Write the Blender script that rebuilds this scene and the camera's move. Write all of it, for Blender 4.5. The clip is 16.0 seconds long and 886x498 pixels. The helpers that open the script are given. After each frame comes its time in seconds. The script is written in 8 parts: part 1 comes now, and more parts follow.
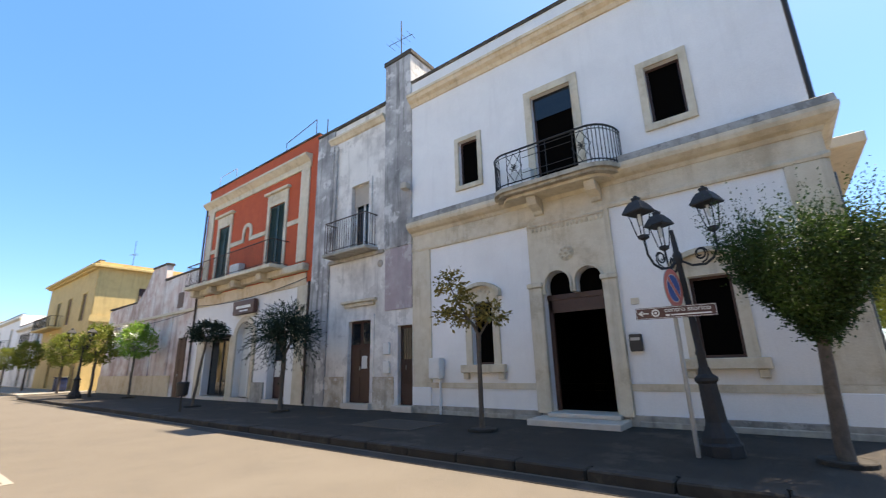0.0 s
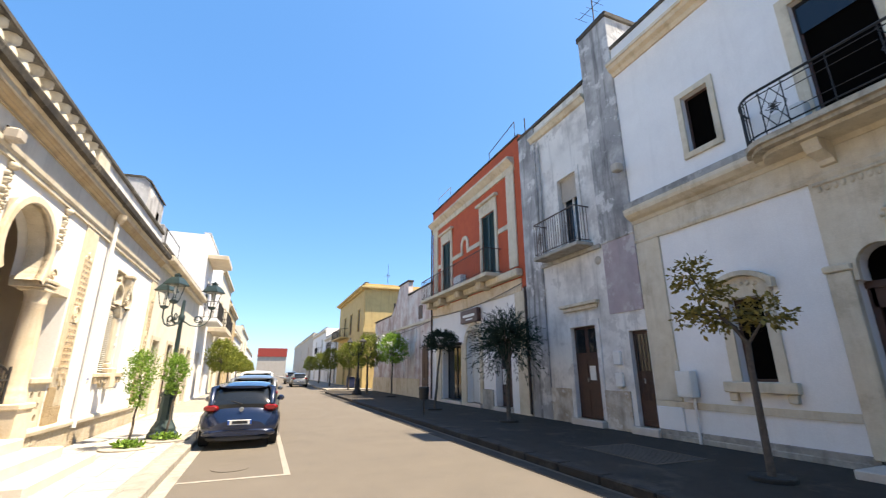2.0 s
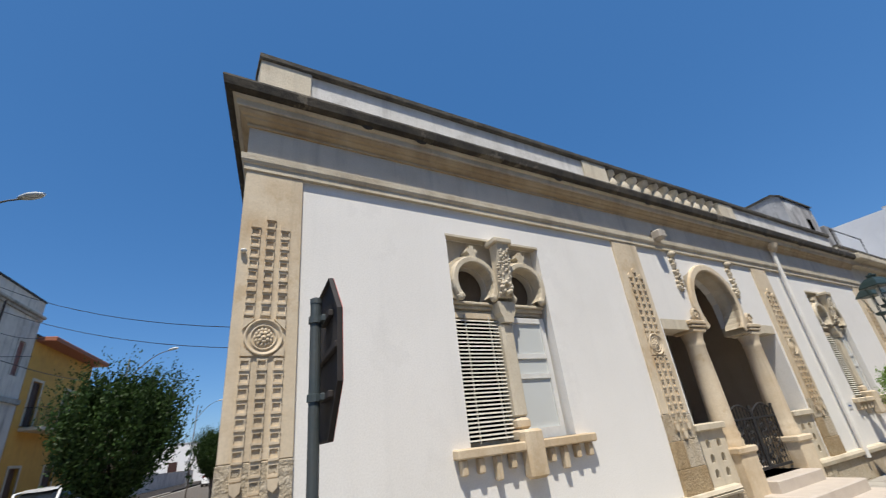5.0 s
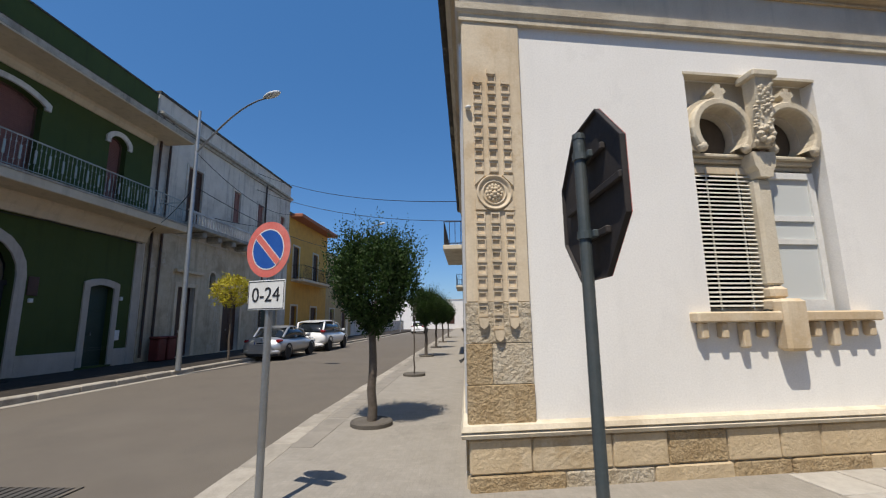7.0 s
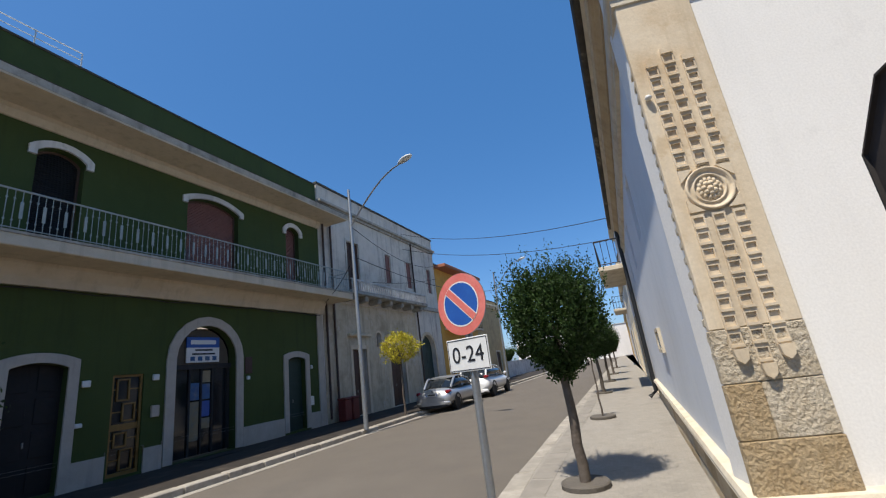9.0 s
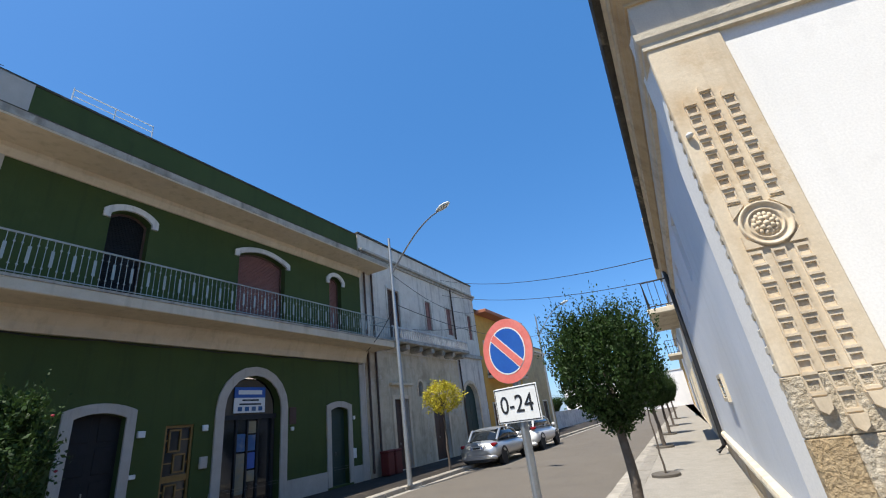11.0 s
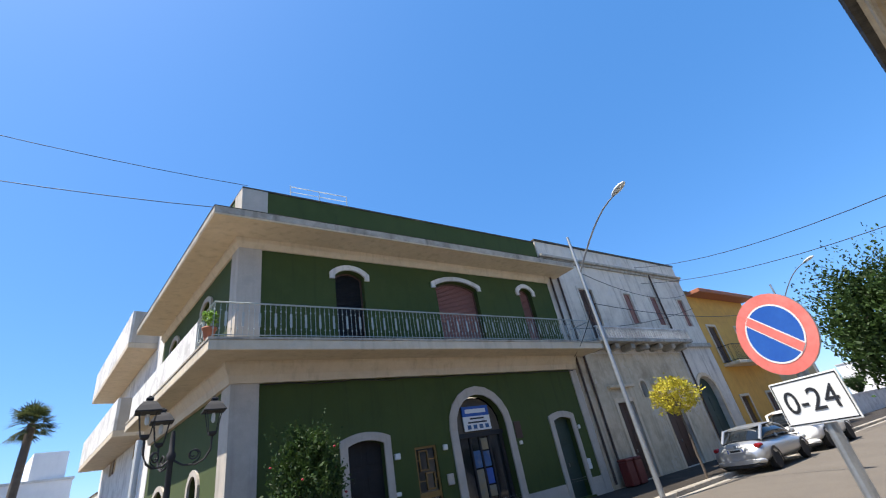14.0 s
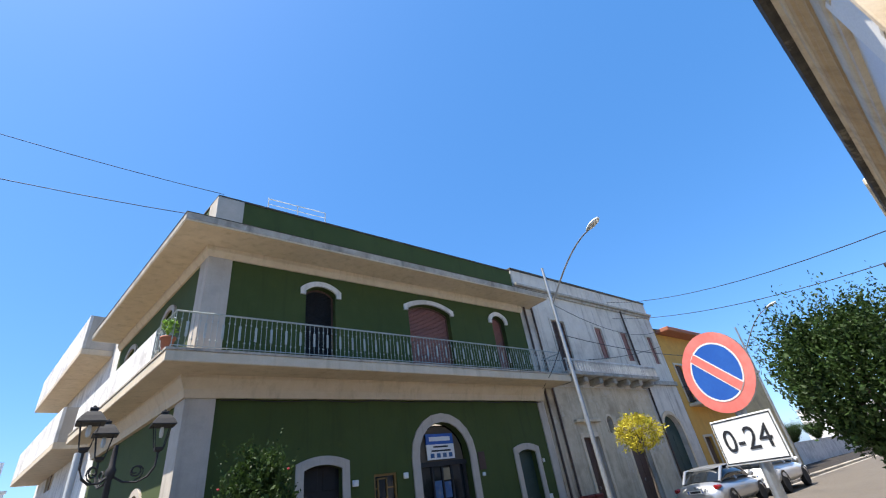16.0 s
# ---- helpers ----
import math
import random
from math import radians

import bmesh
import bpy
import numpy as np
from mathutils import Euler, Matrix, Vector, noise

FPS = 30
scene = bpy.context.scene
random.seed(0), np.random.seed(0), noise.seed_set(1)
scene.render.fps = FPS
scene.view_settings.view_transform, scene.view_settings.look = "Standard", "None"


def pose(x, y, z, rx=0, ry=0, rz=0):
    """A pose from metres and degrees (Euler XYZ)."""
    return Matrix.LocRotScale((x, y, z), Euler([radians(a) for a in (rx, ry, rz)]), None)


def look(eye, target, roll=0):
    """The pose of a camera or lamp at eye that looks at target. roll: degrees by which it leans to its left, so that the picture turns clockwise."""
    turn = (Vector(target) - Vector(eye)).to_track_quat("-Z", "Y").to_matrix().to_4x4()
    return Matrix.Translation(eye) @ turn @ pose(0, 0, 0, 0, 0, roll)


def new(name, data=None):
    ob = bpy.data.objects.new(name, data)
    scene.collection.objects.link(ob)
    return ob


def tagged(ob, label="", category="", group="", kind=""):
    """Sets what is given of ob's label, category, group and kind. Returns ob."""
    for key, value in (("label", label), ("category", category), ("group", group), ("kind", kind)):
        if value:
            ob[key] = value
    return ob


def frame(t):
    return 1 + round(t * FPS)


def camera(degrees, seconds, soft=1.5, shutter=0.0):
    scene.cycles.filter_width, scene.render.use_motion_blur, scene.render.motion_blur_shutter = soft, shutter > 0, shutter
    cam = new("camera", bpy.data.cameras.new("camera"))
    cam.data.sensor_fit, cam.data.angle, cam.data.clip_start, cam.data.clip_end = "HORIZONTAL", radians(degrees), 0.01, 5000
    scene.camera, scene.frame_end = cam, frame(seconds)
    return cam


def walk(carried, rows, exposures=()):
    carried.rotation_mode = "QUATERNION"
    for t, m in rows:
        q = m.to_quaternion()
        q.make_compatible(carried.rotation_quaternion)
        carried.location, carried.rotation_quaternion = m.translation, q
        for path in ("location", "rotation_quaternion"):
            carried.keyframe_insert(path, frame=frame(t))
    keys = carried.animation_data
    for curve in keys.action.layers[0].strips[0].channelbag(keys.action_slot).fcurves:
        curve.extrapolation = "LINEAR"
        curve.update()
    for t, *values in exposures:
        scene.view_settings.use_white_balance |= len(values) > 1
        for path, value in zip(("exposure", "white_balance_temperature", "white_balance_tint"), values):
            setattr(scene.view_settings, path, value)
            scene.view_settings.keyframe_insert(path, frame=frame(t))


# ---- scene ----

# ---- camera and its walk ----
cam = camera(92.6, 16.0, soft=1.1, shutter=0.2)
PATH = [
    (0, (2.774, -0.596, 1.437), (4.309, 0.576, 1.96), -1.5),
    (0.5, (3.077, -0.444, 1.473), (4.393, 0.969, 1.994), 0.6),
    (1, (3.336, -0.245, 1.521), (4.524, 1.283, 2.024), -0.3),
    (1.5, (3.481, -0.072, 1.55), (4.485, 1.585, 2.049), -1.7),
    (2, (3.651, 0.02, 1.597), (4.38, 1.797, 2.154), -0.2),
    (2.5, (3.776, 0.035, 1.618), (4.124, 1.915, 2.205), -0.6),
    (3, (3.953, -0.133, 1.659), (3.806, 1.759, 2.288), -4.8),
    (3.5, (3.972, -0.188, 1.633), (3.329, 1.588, 2.291), -4.3),
    (4, (4.062, -0.202, 1.691), (3.0, 1.324, 2.428), -8.1),
    (4.5, (4.123, -0.183, 1.71), (2.773, 1.052, 2.518), -7.3),
    (5, (4.166, -0.222, 1.7), (2.623, 0.749, 2.52), -6.6),
    (5.2, (4.182, -0.248, 1.718), (2.546, 0.621, 2.472), -5.5),
    (7.3, (3.663, -0.731, 1.528), (1.692, -0.559, 1.816), -0.5),
    (7.5, (3.577, -0.79, 1.526), (1.599, -0.675, 1.793), -0.5),
    (8, (3.434, -0.927, 1.551), (1.462, -0.964, 1.883), -1.7),
    (8.5, (3.336, -1.048, 1.603), (1.408, -1.312, 2.067), -5.0),
    (9, (3.362, -1.114, 1.681), (1.471, -1.47, 2.226), -7.5),
    (9.2, (3.366, -1.142, 1.684), (1.502, -1.519, 2.301), -7.1),
    (11.3, (3.384, -1.139, 1.684), (1.613, -1.622, 2.478), -8.1),
    (11.5, (3.404, -1.159, 1.676), (1.643, -1.639, 2.492), -8.4),
    (12, (3.438, -1.196, 1.722), (1.707, -1.749, 2.556), -10.1),
    (12.5, (3.375, -1.22, 1.728), (1.695, -1.91, 2.567), -9.9),
    (13, (3.325, -1.207, 1.722), (1.759, -2.045, 2.643), -10.3),
    (13.5, (3.311, -1.22, 1.713), (1.885, -2.231, 2.685), -11.0),
    (14, (3.332, -1.309, 1.762), (1.987, -2.462, 2.688), -11.3),
    (14.5, (3.34, -1.361, 1.693), (2.08, -2.559, 2.682), -11.2),
    (15, (3.322, -1.321, 1.723), (2.054, -2.511, 2.711), -10.9),
    (15.5, (3.309, -1.299, 1.788), (1.981, -2.426, 2.771), -10.4),
    (16, (3.251, -1.212, 1.716), (1.869, -2.248, 2.725), -9.3),
]
EXPOSURES = [(0.0, 1.5, 7900, 12), (1.5, 1.48, 7900, 12), (2.5, 1.2, 7300, 11), (3.5, 0.8, 6600, 10), (4.2, 0.38, 6500, 10), (5.2, 0.1, 6550, 10),
             (7.3, 0.1, 6700, 11), (8.5, 0.2, 6650, 11), (9.2, 0.4, 6600, 10), (11.5, 0.75, 6450, 9), (13.0, 0.92, 6600, 11), (16.0, 1.1, 6600, 11)]
walk(cam, [(t, look(eye, target, roll)) for t, eye, target, roll in PATH], EXPOSURES)

# ---- sky and sun ----
SUN = Vector((0.395, -0.20, 1.0)).normalized()
world = bpy.data.worlds.new("sky")
scene.world = world
world.use_nodes = True
wn = world.node_tree
sky = wn.nodes.new("ShaderNodeTexSky")
sky.sky_type = "NISHITA"
sky.sun_disc = False
sky.sun_elevation = math.asin(SUN.z)
sky.sun_rotation = math.atan2(SUN.x, SUN.y)
sky.altitude = 50
sky.air_density, sky.dust_density, sky.ozone_density = 0.85, 0.8, 5.0
hue = wn.nodes.new("ShaderNodeHueSaturation")
hue.inputs["Saturation"].default_value = 1.14
wn.links.new(sky.outputs[0], hue.inputs["Color"])
even = wn.nodes.new("ShaderNodeMix")
even.data_type = "RGBA"
even.inputs[0].default_value = 0.46
even.inputs[7].default_value = (0.17, 1.04, 2.75, 1)
wn.links.new(hue.outputs[0], even.inputs[6])
wn.links.new(even.outputs[2], wn.nodes["Background"].inputs[0])
wn.nodes["Background"].inputs[1].default_value = 0.155
sun_data = bpy.data.lights.new("sun", "SUN")
sun_data.energy, sun_data.angle, sun_data.color = 5.0, radians(0.53), (1.0, 0.945, 0.85)
sun = new("sun", sun_data)
sun.matrix_world = look(SUN * 100, (0, 0, 0))


# ---- geometry helpers ----
class Frame:
    """A wall's own axes: u along it, v out of it, z up."""

    def __init__(self, o, u, v):
        self.o, self.u, self.v = o, u, v

    def __call__(self, u, v, z):
        return (self.o[0] + u * self.u[0] + v * self.v[0], self.o[1] + u * self.u[1] + v * self.v[1], z)


XY = Frame((0, 0), (1, 0), (0, 1))


def arch_points(a, b, d, rise, n=10):
    """Points of an arch from its left foot to its right one; d is the crown's height."""
    w = (b - a) / 2
    r = (w * w + rise * rise) / (2 * rise)
    c, half = d - r, math.asin(min(1, w / r))
    if rise > w:
        half = math.pi - half
    return [((a + b) / 2 + r * math.sin(t), c + r * math.cos(t)) for t in (half * (2 * k / n - 1) for k in range(n + 1))]


class Geo:
    def __init__(self):
        self.v, self.f = [], []

    def face(self, pts):
        n = len(self.v)
        self.v += [tuple(p) for p in pts]
        self.f.append(tuple(range(n, n + len(pts))))

    def grid(self, rings, closed=True):
        n, m = len(self.v), len(rings[0])
        for r in rings:
            self.v += [tuple(p) for p in r]
        for i in range(len(rings) - 1):
            for j in range(m if closed else m - 1):
                k = (j + 1) % m
                self.f.append((n + i * m + j, n + i * m + k, n + (i + 1) * m + k, n + (i + 1) * m + j))
        return n

    def box(self, F, u0, u1, v0, v1, z0, z1, ch=0.0):
        if ch:
            a, b, c, d, e, g = min(u0, u1), max(u0, u1), min(v0, v1), max(v0, v1), min(z0, z1), max(z0, z1)
            ch = min(ch, (b - a) / 3, (d - c) / 3, (g - e) / 3)
            rings = []
            for z, s in ((e, ch), (e + ch, 0), (g - ch, 0), (g, ch)):
                rings.append([F(x, y, z) for x, y in ((a + ch + s, c + s), (b - ch - s, c + s), (b - s, c + ch + s), (b - s, d - ch - s),
                                                      (b - ch - s, d - s), (a + ch + s, d - s), (a + s, d - ch - s), (a + s, c + ch + s))])
            self.grid(rings)
            self.face(rings[0][::-1]), self.face(rings[-1])
            return self
        p = [F(u, v, z) for z in (z0, z1) for u, v in ((u0, v0), (u1, v0), (u1, v1), (u0, v1))]
        n = len(self.v)
        self.v += p
        self.f += [tuple(n + i for i in q) for q in ((3, 2, 1, 0), (4, 5, 6, 7), (0, 1, 5, 4), (1, 2, 6, 5), (2, 3, 7, 6), (3, 0, 4, 7))]
        return self

    def prism(self, F, outline, v0, v1):
        """An outline of (u, z) given the depth v0 to v1."""
        a, b = [F(u, v0, z) for u, z in outline], [F(u, v1, z) for u, z in outline]
        self.grid([a, b])
        self.face(a[::-1]), self.face(b)
        return self

    def slab(self, outline, z0, z1):
        a, b = [(x, y, z0) for x, y in outline], [(x, y, z1) for x, y in outline]
        self.grid([a, b])
        self.face(a[::-1]), self.face(b)
        return self

    def sweep(self, profile, path, side=1, closed=False):
        """A profile of (out, z) swept along a plan line, with mitred corners."""
        pts = [Vector(p) for p in path]
        rings = []
        for i, p in enumerate(pts):
            d = []
            if i > 0:
                d.append((p - pts[i - 1]).normalized())
            if i < len(pts) - 1:
                d.append((pts[i + 1] - p).normalized())
            nrm = [Vector((q.y, -q.x)) * side for q in d]
            m = (nrm[0] + nrm[-1]).normalized()
            m = m / max(0.3, m.dot(nrm[0]))
            rings.append([(p.x + m.x * o, p.y + m.y * o, z) for o, z in profile])
        self.grid(rings)
        self.face(rings[0][::-1]), self.face(rings[-1])
        return self

    def tube(self, pts, r, n=6, r1=None):
        pts = [Vector(p) for p in pts]
        rings = []
        up = Vector((0, 0, 1))
        for i, p in enumerate(pts):
            d = (pts[min(i + 1, len(pts) - 1)] - pts[max(i - 1, 0)]).normalized()
            a = d.cross(up if abs(d.z) < 0.95 else Vector((1, 0, 0))).normalized()
            b = a.cross(d)
            rr = r if r1 is None else r + (r1 - r) * i / (len(pts) - 1)
            rings.append([p + (a * math.cos(t) + b * math.sin(t)) * rr for t in (2 * math.pi * k / n for k in range(n))])
        self.grid(rings)
        self.face(rings[0][::-1]), self.face(rings[-1])
        return self

    def lathe(self, c, profile, n=12):
        rings = [[(c[0] + r * math.cos(t), c[1] + r * math.sin(t), c[2] + z) for t in (2 * math.pi * k / n for k in range(n))] for r, z in profile]
        self.grid(rings)
        self.face(rings[0][::-1]), self.face(rings[-1])
        return self

    def dome(self, F, u, v, z, ru, rv, rz, n=10, m=5, power=1.0):
        rings = []
        for i in range(m + 1):
            t = math.pi / 2 * i / m
            c, s = math.cos(t), math.sin(t)
            rings.append([F(u + ru * c * math.cos(a), v + rv * s, z + rz * c * math.sin(a)) for a in (2 * math.pi * k / n for k in range(n))])
        self.grid(rings)
        return self

    def wall(self, F, u0, u1, z0, z1, th, openings=()):
        """A wall with openings (a, b, c, d, rise) that go through it; rise 0 is a flat head."""
        us = sorted({u0, u1, *(x for o in openings for x in o[:2] if u0 < x < u1)})
        zs = sorted({z0, z1, *(x for o in openings for x in o[2:4] if z0 < x < z1)})
        inside = lambda u, z: any(o[0] < u < o[1] and o[2] < z < o[3] for o in openings)
        for a, b in zip(us, us[1:]):
            for c, d in zip(zs, zs[1:]):
                if not inside((a + b) / 2, (c + d) / 2):
                    for v in (0, -th):
                        self.face([F(a, v, c), F(b, v, c), F(b, v, d), F(a, v, d)])
        for a, b, c, d, *rise in openings:
            rise = rise[0] if rise else 0
            foot = d - rise
            cells = [(p, q) for p, q in zip(us, us[1:]) if a <= p and q <= b]
            ends = [(a, c, a, foot), (b, c, b, foot)] + [(p, c, q, c) for p, q in cells if not inside((p + q) / 2, c - 0.001)]
            if rise:
                arch = arch_points(a, b, d, rise)
                for (p, q), (r, s) in zip(arch, arch[1:]):
                    self.face([F(p, 0, q), F(r, 0, s), F(r, -th, s), F(p, -th, q)])
                    for v in (0, -th):
                        self.face([F(p, v, q), F(r, v, s), F(r, v, d), F(p, v, d)])
            else:
                ends += [(p, d, q, d) for p, q in cells if not inside((p + q) / 2, d + 0.001)]
            for p, q, r, s in ends:
                self.face([F(p, 0, q), F(r, 0, s), F(r, -th, s), F(p, -th, q)])
        for a, c, b, d in ((u0, z0, u0, z1), (u1, z0, u1, z1), (u0, z0, u1, z0), (u0, z1, u1, z1)):
            self.face([F(a, 0, c), F(b, 0, d), F(b, -th, d), F(a, -th, c)])
        return self

    def ring(self, F, a, b, c, d, w, v0, v1):
        """A closed rectangular frame of width w outside the opening a..b, c..d."""
        rings = [[F(u, v0, z), F(u, v1, z), F(x, v1, y), F(x, v0, y)] for u, z, x, y in ((a, c, a - w, c - w), (b, c, b + w, c - w), (b, d, b + w, d + w), (a, d, a - w, d + w))]
        n = self.grid(rings)
        for j in range(4):
            k = (j + 1) % 4
            self.f.append((n + 12 + j, n + 12 + k, n + k, n + j))
        return self

    def corrugated(self, F, a, b, c, d, pitch, v0, v1):
        """A sheet of lapped slats as one folded surface."""
        n = max(3, int((d - c) / pitch))
        rows = []
        for k in range(n):
            z = c + (d - c) * k / n
            rows += [(v1, z + 0.004), (v0, z + (d - c) / n)]
        self.grid([[F(a, v, z), F(b, v, z)] for v, z in rows], False)
        return self

    def band(self, F, o, w, v0, v1, foot=True):
        """A raised surround of width w round an opening (a, b, c, d, rise)."""
        a, b, c, d, *rise = o
        rise = rise[0] if rise else 0
        if rise:
            inner = [(a, c)] + arch_points(a, b, d, rise) + [(b, c)]
            k = (b - a) / 2
            outer = [(a - w, c)] + arch_points(a - w, b + w, d + w, min(rise + w * rise / k, k + w) if rise < k else rise + w) + [(b + w, c)]
        else:
            inner = [(a, c), (a, d), (b, d), (b, c)]
            outer = [(a - w, c), (a - w, d + w), (b + w, d + w), (b + w, c)]
        rings = []
        for (p, q), (r, s) in zip(inner, outer):
            rings.append([F(p, v0, q), F(p, v1, q), F(r, v1, s), F(r, v0, s)])
        self.grid(rings)
        self.face(rings[0][::-1]), self.face(rings[-1])
        return self


def mesh_of(g, name, smooth=False):
    me = bpy.data.meshes.new(name)
    me.from_pydata(g.v, [], g.f)
    bm = bmesh.new()
    bm.from_mesh(me)
    if len(bm.verts) < 60000:
        bmesh.ops.recalc_face_normals(bm, faces=bm.faces)
    bm.to_mesh(me)
    bm.free()
    if smooth:
        me.polygons.foreach_set("use_smooth", [True] * len(me.polygons))
    return me


def part(name, g, material, parent=None, label="", smooth=False, bevel=0.0):
    """Links a mesh as one object under a thing or a part."""
    me = g if isinstance(g, bpy.types.Mesh) else mesh_of(g, name, smooth)
    if not me.materials:
        me.materials.append(material)
    ob = new(name, me)
    if parent:
        ob.parent = parent
        if label:
            ob["label"] = label
    if bevel:
        m = ob.modifiers.new("bevel", "BEVEL")
        m.width, m.segments, m.limit_method, m.angle_limit = bevel, 2, "ANGLE", radians(40)
    return ob


def thing(name, label, category, group="", kind="", at=None):
    ob = new(name)
    if at is not None:
        ob.matrix_basis = at
    return tagged(ob, label, category, group, kind)


def lettering(name, text, size, m, material, parent, depth=0.002, align="CENTER"):
    cu = bpy.data.curves.new(name, "FONT")
    cu.body, cu.size, cu.align_x, cu.align_y, cu.extrude = text, size, align, "CENTER", depth
    tmp = bpy.data.objects.new(name, cu)
    me = bpy.data.meshes.new_from_object(tmp)
    bpy.data.objects.remove(tmp)
    me.transform(m)
    me.materials.clear()
    me.materials.append(material)
    ob = new(name, me)
    ob.parent = parent
    return ob


# ---- materials ----
def surf(name, col, col2=None, rough=0.8, scale=12.0, big=0.7, bump=0.15, amount=0.5, stain=None, streak=0.0,
         metallic=0.0, fine=60.0, coat=0.0, random_tint=0.0, edge=0.5, flake=None, flakes=0.5, grit=0.14, relief=0.02):
    """A surface with grain at two scales, blotches (stain: colour) and downward streaks."""
    m = bpy.data.materials.new(name)
    m.use_nodes = True
    nt = m.node_tree
    N, L = nt.nodes, nt.links
    bsdf = N["Principled BSDF"]
    bsdf.inputs["Roughness"].default_value = rough
    bsdf.inputs["Metallic"].default_value = metallic
    bsdf.inputs["Coat Weight"].default_value = coat
    geo = N.new("ShaderNodeNewGeometry")
    pos = geo.outputs["Position"]

    def tex(s, detail=5, vec=pos, rgh=0.6):
        n = N.new("ShaderNodeTexNoise")
        n.inputs["Scale"].default_value, n.inputs["Detail"].default_value, n.inputs["Roughness"].default_value = s, detail, rgh
        L.new(vec, n.inputs["Vector"])
        return n.outputs[0]

    def ramp(f, a, b):
        r = N.new("ShaderNodeMapRange")
        r.inputs[1].default_value, r.inputs[2].default_value = a, b
        L.new(f, r.inputs[0])
        return r.outputs[0]

    def mix(f, a, b, kind="MIX"):
        x = N.new("ShaderNodeMix")
        x.data_type, x.blend_type = "RGBA", kind
        for sock, val in ((x.inputs[0], f), (x.inputs[6], a), (x.inputs[7], b)):
            if isinstance(val, (int, float)):
                sock.default_value = val
            elif isinstance(val, tuple):
                sock.default_value = (*val, 1)
            else:
                L.new(val, sock)
        return x.outputs[2]

    col2 = col2 or tuple(c * 0.8 for c in col)
    c = mix(ramp(tex(scale), 0.5 - edge * 0.4, 0.5 + edge * 0.4), col, col2)
    if stain:
        f = ramp(tex(big, 7, rgh=0.65), 0.5, 0.72)
        s = N.new("ShaderNodeMath")
        s.operation = "MULTIPLY"
        s.inputs[1].default_value = amount
        L.new(f, s.inputs[0])
        c = mix(s.outputs[0], c, stain)
    if streak:
        mp = N.new("ShaderNodeMapping")
        mp.inputs["Scale"].default_value = (2.6, 2.6, 0.22)
        L.new(pos, mp.inputs[0])
        f = ramp(tex(1.6, 6, mp.outputs[0]), 0.52, 0.75)
        s = N.new("ShaderNodeMath")
        s.operation = "MULTIPLY"
        s.inputs[1].default_value = streak
        L.new(f, s.inputs[0])
        c = mix(s.outputs[0], c, tuple(x * 0.45 for x in (stain or col2)))
    if flake:
        f = ramp(tex(1.1, 11, rgh=0.72), 0.555, 0.6)
        s = N.new("ShaderNodeMath")
        s.operation = "MULTIPLY"
        s.inputs[1].default_value = flakes
        L.new(f, s.inputs[0])
        c = mix(s.outputs[0], c, flake)
    g = ramp(tex(fine, 3), 0.3, 0.7)
    c = mix(grit, c, mix(g, (0.25, 0.25, 0.25), (1.0, 1.0, 1.0)), "MULTIPLY")
    if random_tint:
        oi = N.new("ShaderNodeObjectInfo")
        c = mix(random_tint, c, mix(oi.outputs["Random"], (0.35, 0.33, 0.3), (1.0, 0.98, 0.95)), "MULTIPLY")
    L.new(c, bsdf.inputs["Base Color"])
    if bump:
        b = N.new("ShaderNodeBump")
        b.inputs["Strength"].default_value = bump
        b.inputs["Distance"].default_value = relief
        L.new(tex(fine * 0.6, 6), b.inputs["Height"])
        L.new(b.outputs[0], bsdf.inputs["Normal"])
    return m


def plain(name, col, rough=0.5, metallic=0.0, coat=0.0, glow=None, alpha_trans=0.0):
    m = bpy.data.materials.new(name)
    m.use_nodes = True
    b = m.node_tree.nodes["Principled BSDF"]
    b.inputs["Base Color"].default_value = (*col, 1)
    b.inputs["Roughness"].default_value, b.inputs["Metallic"].default_value = rough, metallic
    b.inputs["Coat Weight"].default_value = coat
    if alpha_trans:
        b.inputs["Transmission Weight"].default_value = alpha_trans
    return m


white_plaster = surf("white_plaster", (0.81, 0.795, 0.77), (0.755, 0.74, 0.72), 0.85, 1.5, 0.5, 0.06, 0.3, (0.62, 0.60, 0.57), 0.08)
villa_plaster = surf("villa_plaster", (0.85, 0.825, 0.775), (0.81, 0.785, 0.735), 0.85, 0.9, 0.5, 0.06, 0.4, (0.70, 0.67, 0.62), 0.06, flake=(0.74, 0.715, 0.67), flakes=0.35)
# Villa plaster for the side wall, with grazing light and sky blue tinted in.
sky_tinted_plaster = surf("sky_tinted_plaster", (0.74, 0.76, 0.79), (0.68, 0.71, 0.75), 0.85, 1.5, 0.4, 0.08, 0.4, (0.55, 0.58, 0.63), 0.1)
limestone = surf("limestone", (0.70, 0.595, 0.44), (0.63, 0.51, 0.35), 0.85, 3.5, 0.9, 0.16, 0.8, (0.44, 0.29, 0.14), 0.4, fine=45, flake=(0.50, 0.36, 0.20), flakes=0.45)
pale_stone = surf("pale_stone", (0.66, 0.59, 0.46), (0.57, 0.49, 0.36), 0.85, 4, 1.1, 0.35, 0.7, (0.42, 0.32, 0.2), 0.35, fine=45, flake=(0.40, 0.35, 0.27), flakes=0.3)
rough_stone = surf("rough_stone", (0.66, 0.58, 0.45), (0.55, 0.45, 0.31), 0.9, 5, 1.3, 1.0, 0.8, (0.42, 0.29, 0.15), 0.05, fine=42, random_tint=0.2, grit=0.36, relief=0.045)
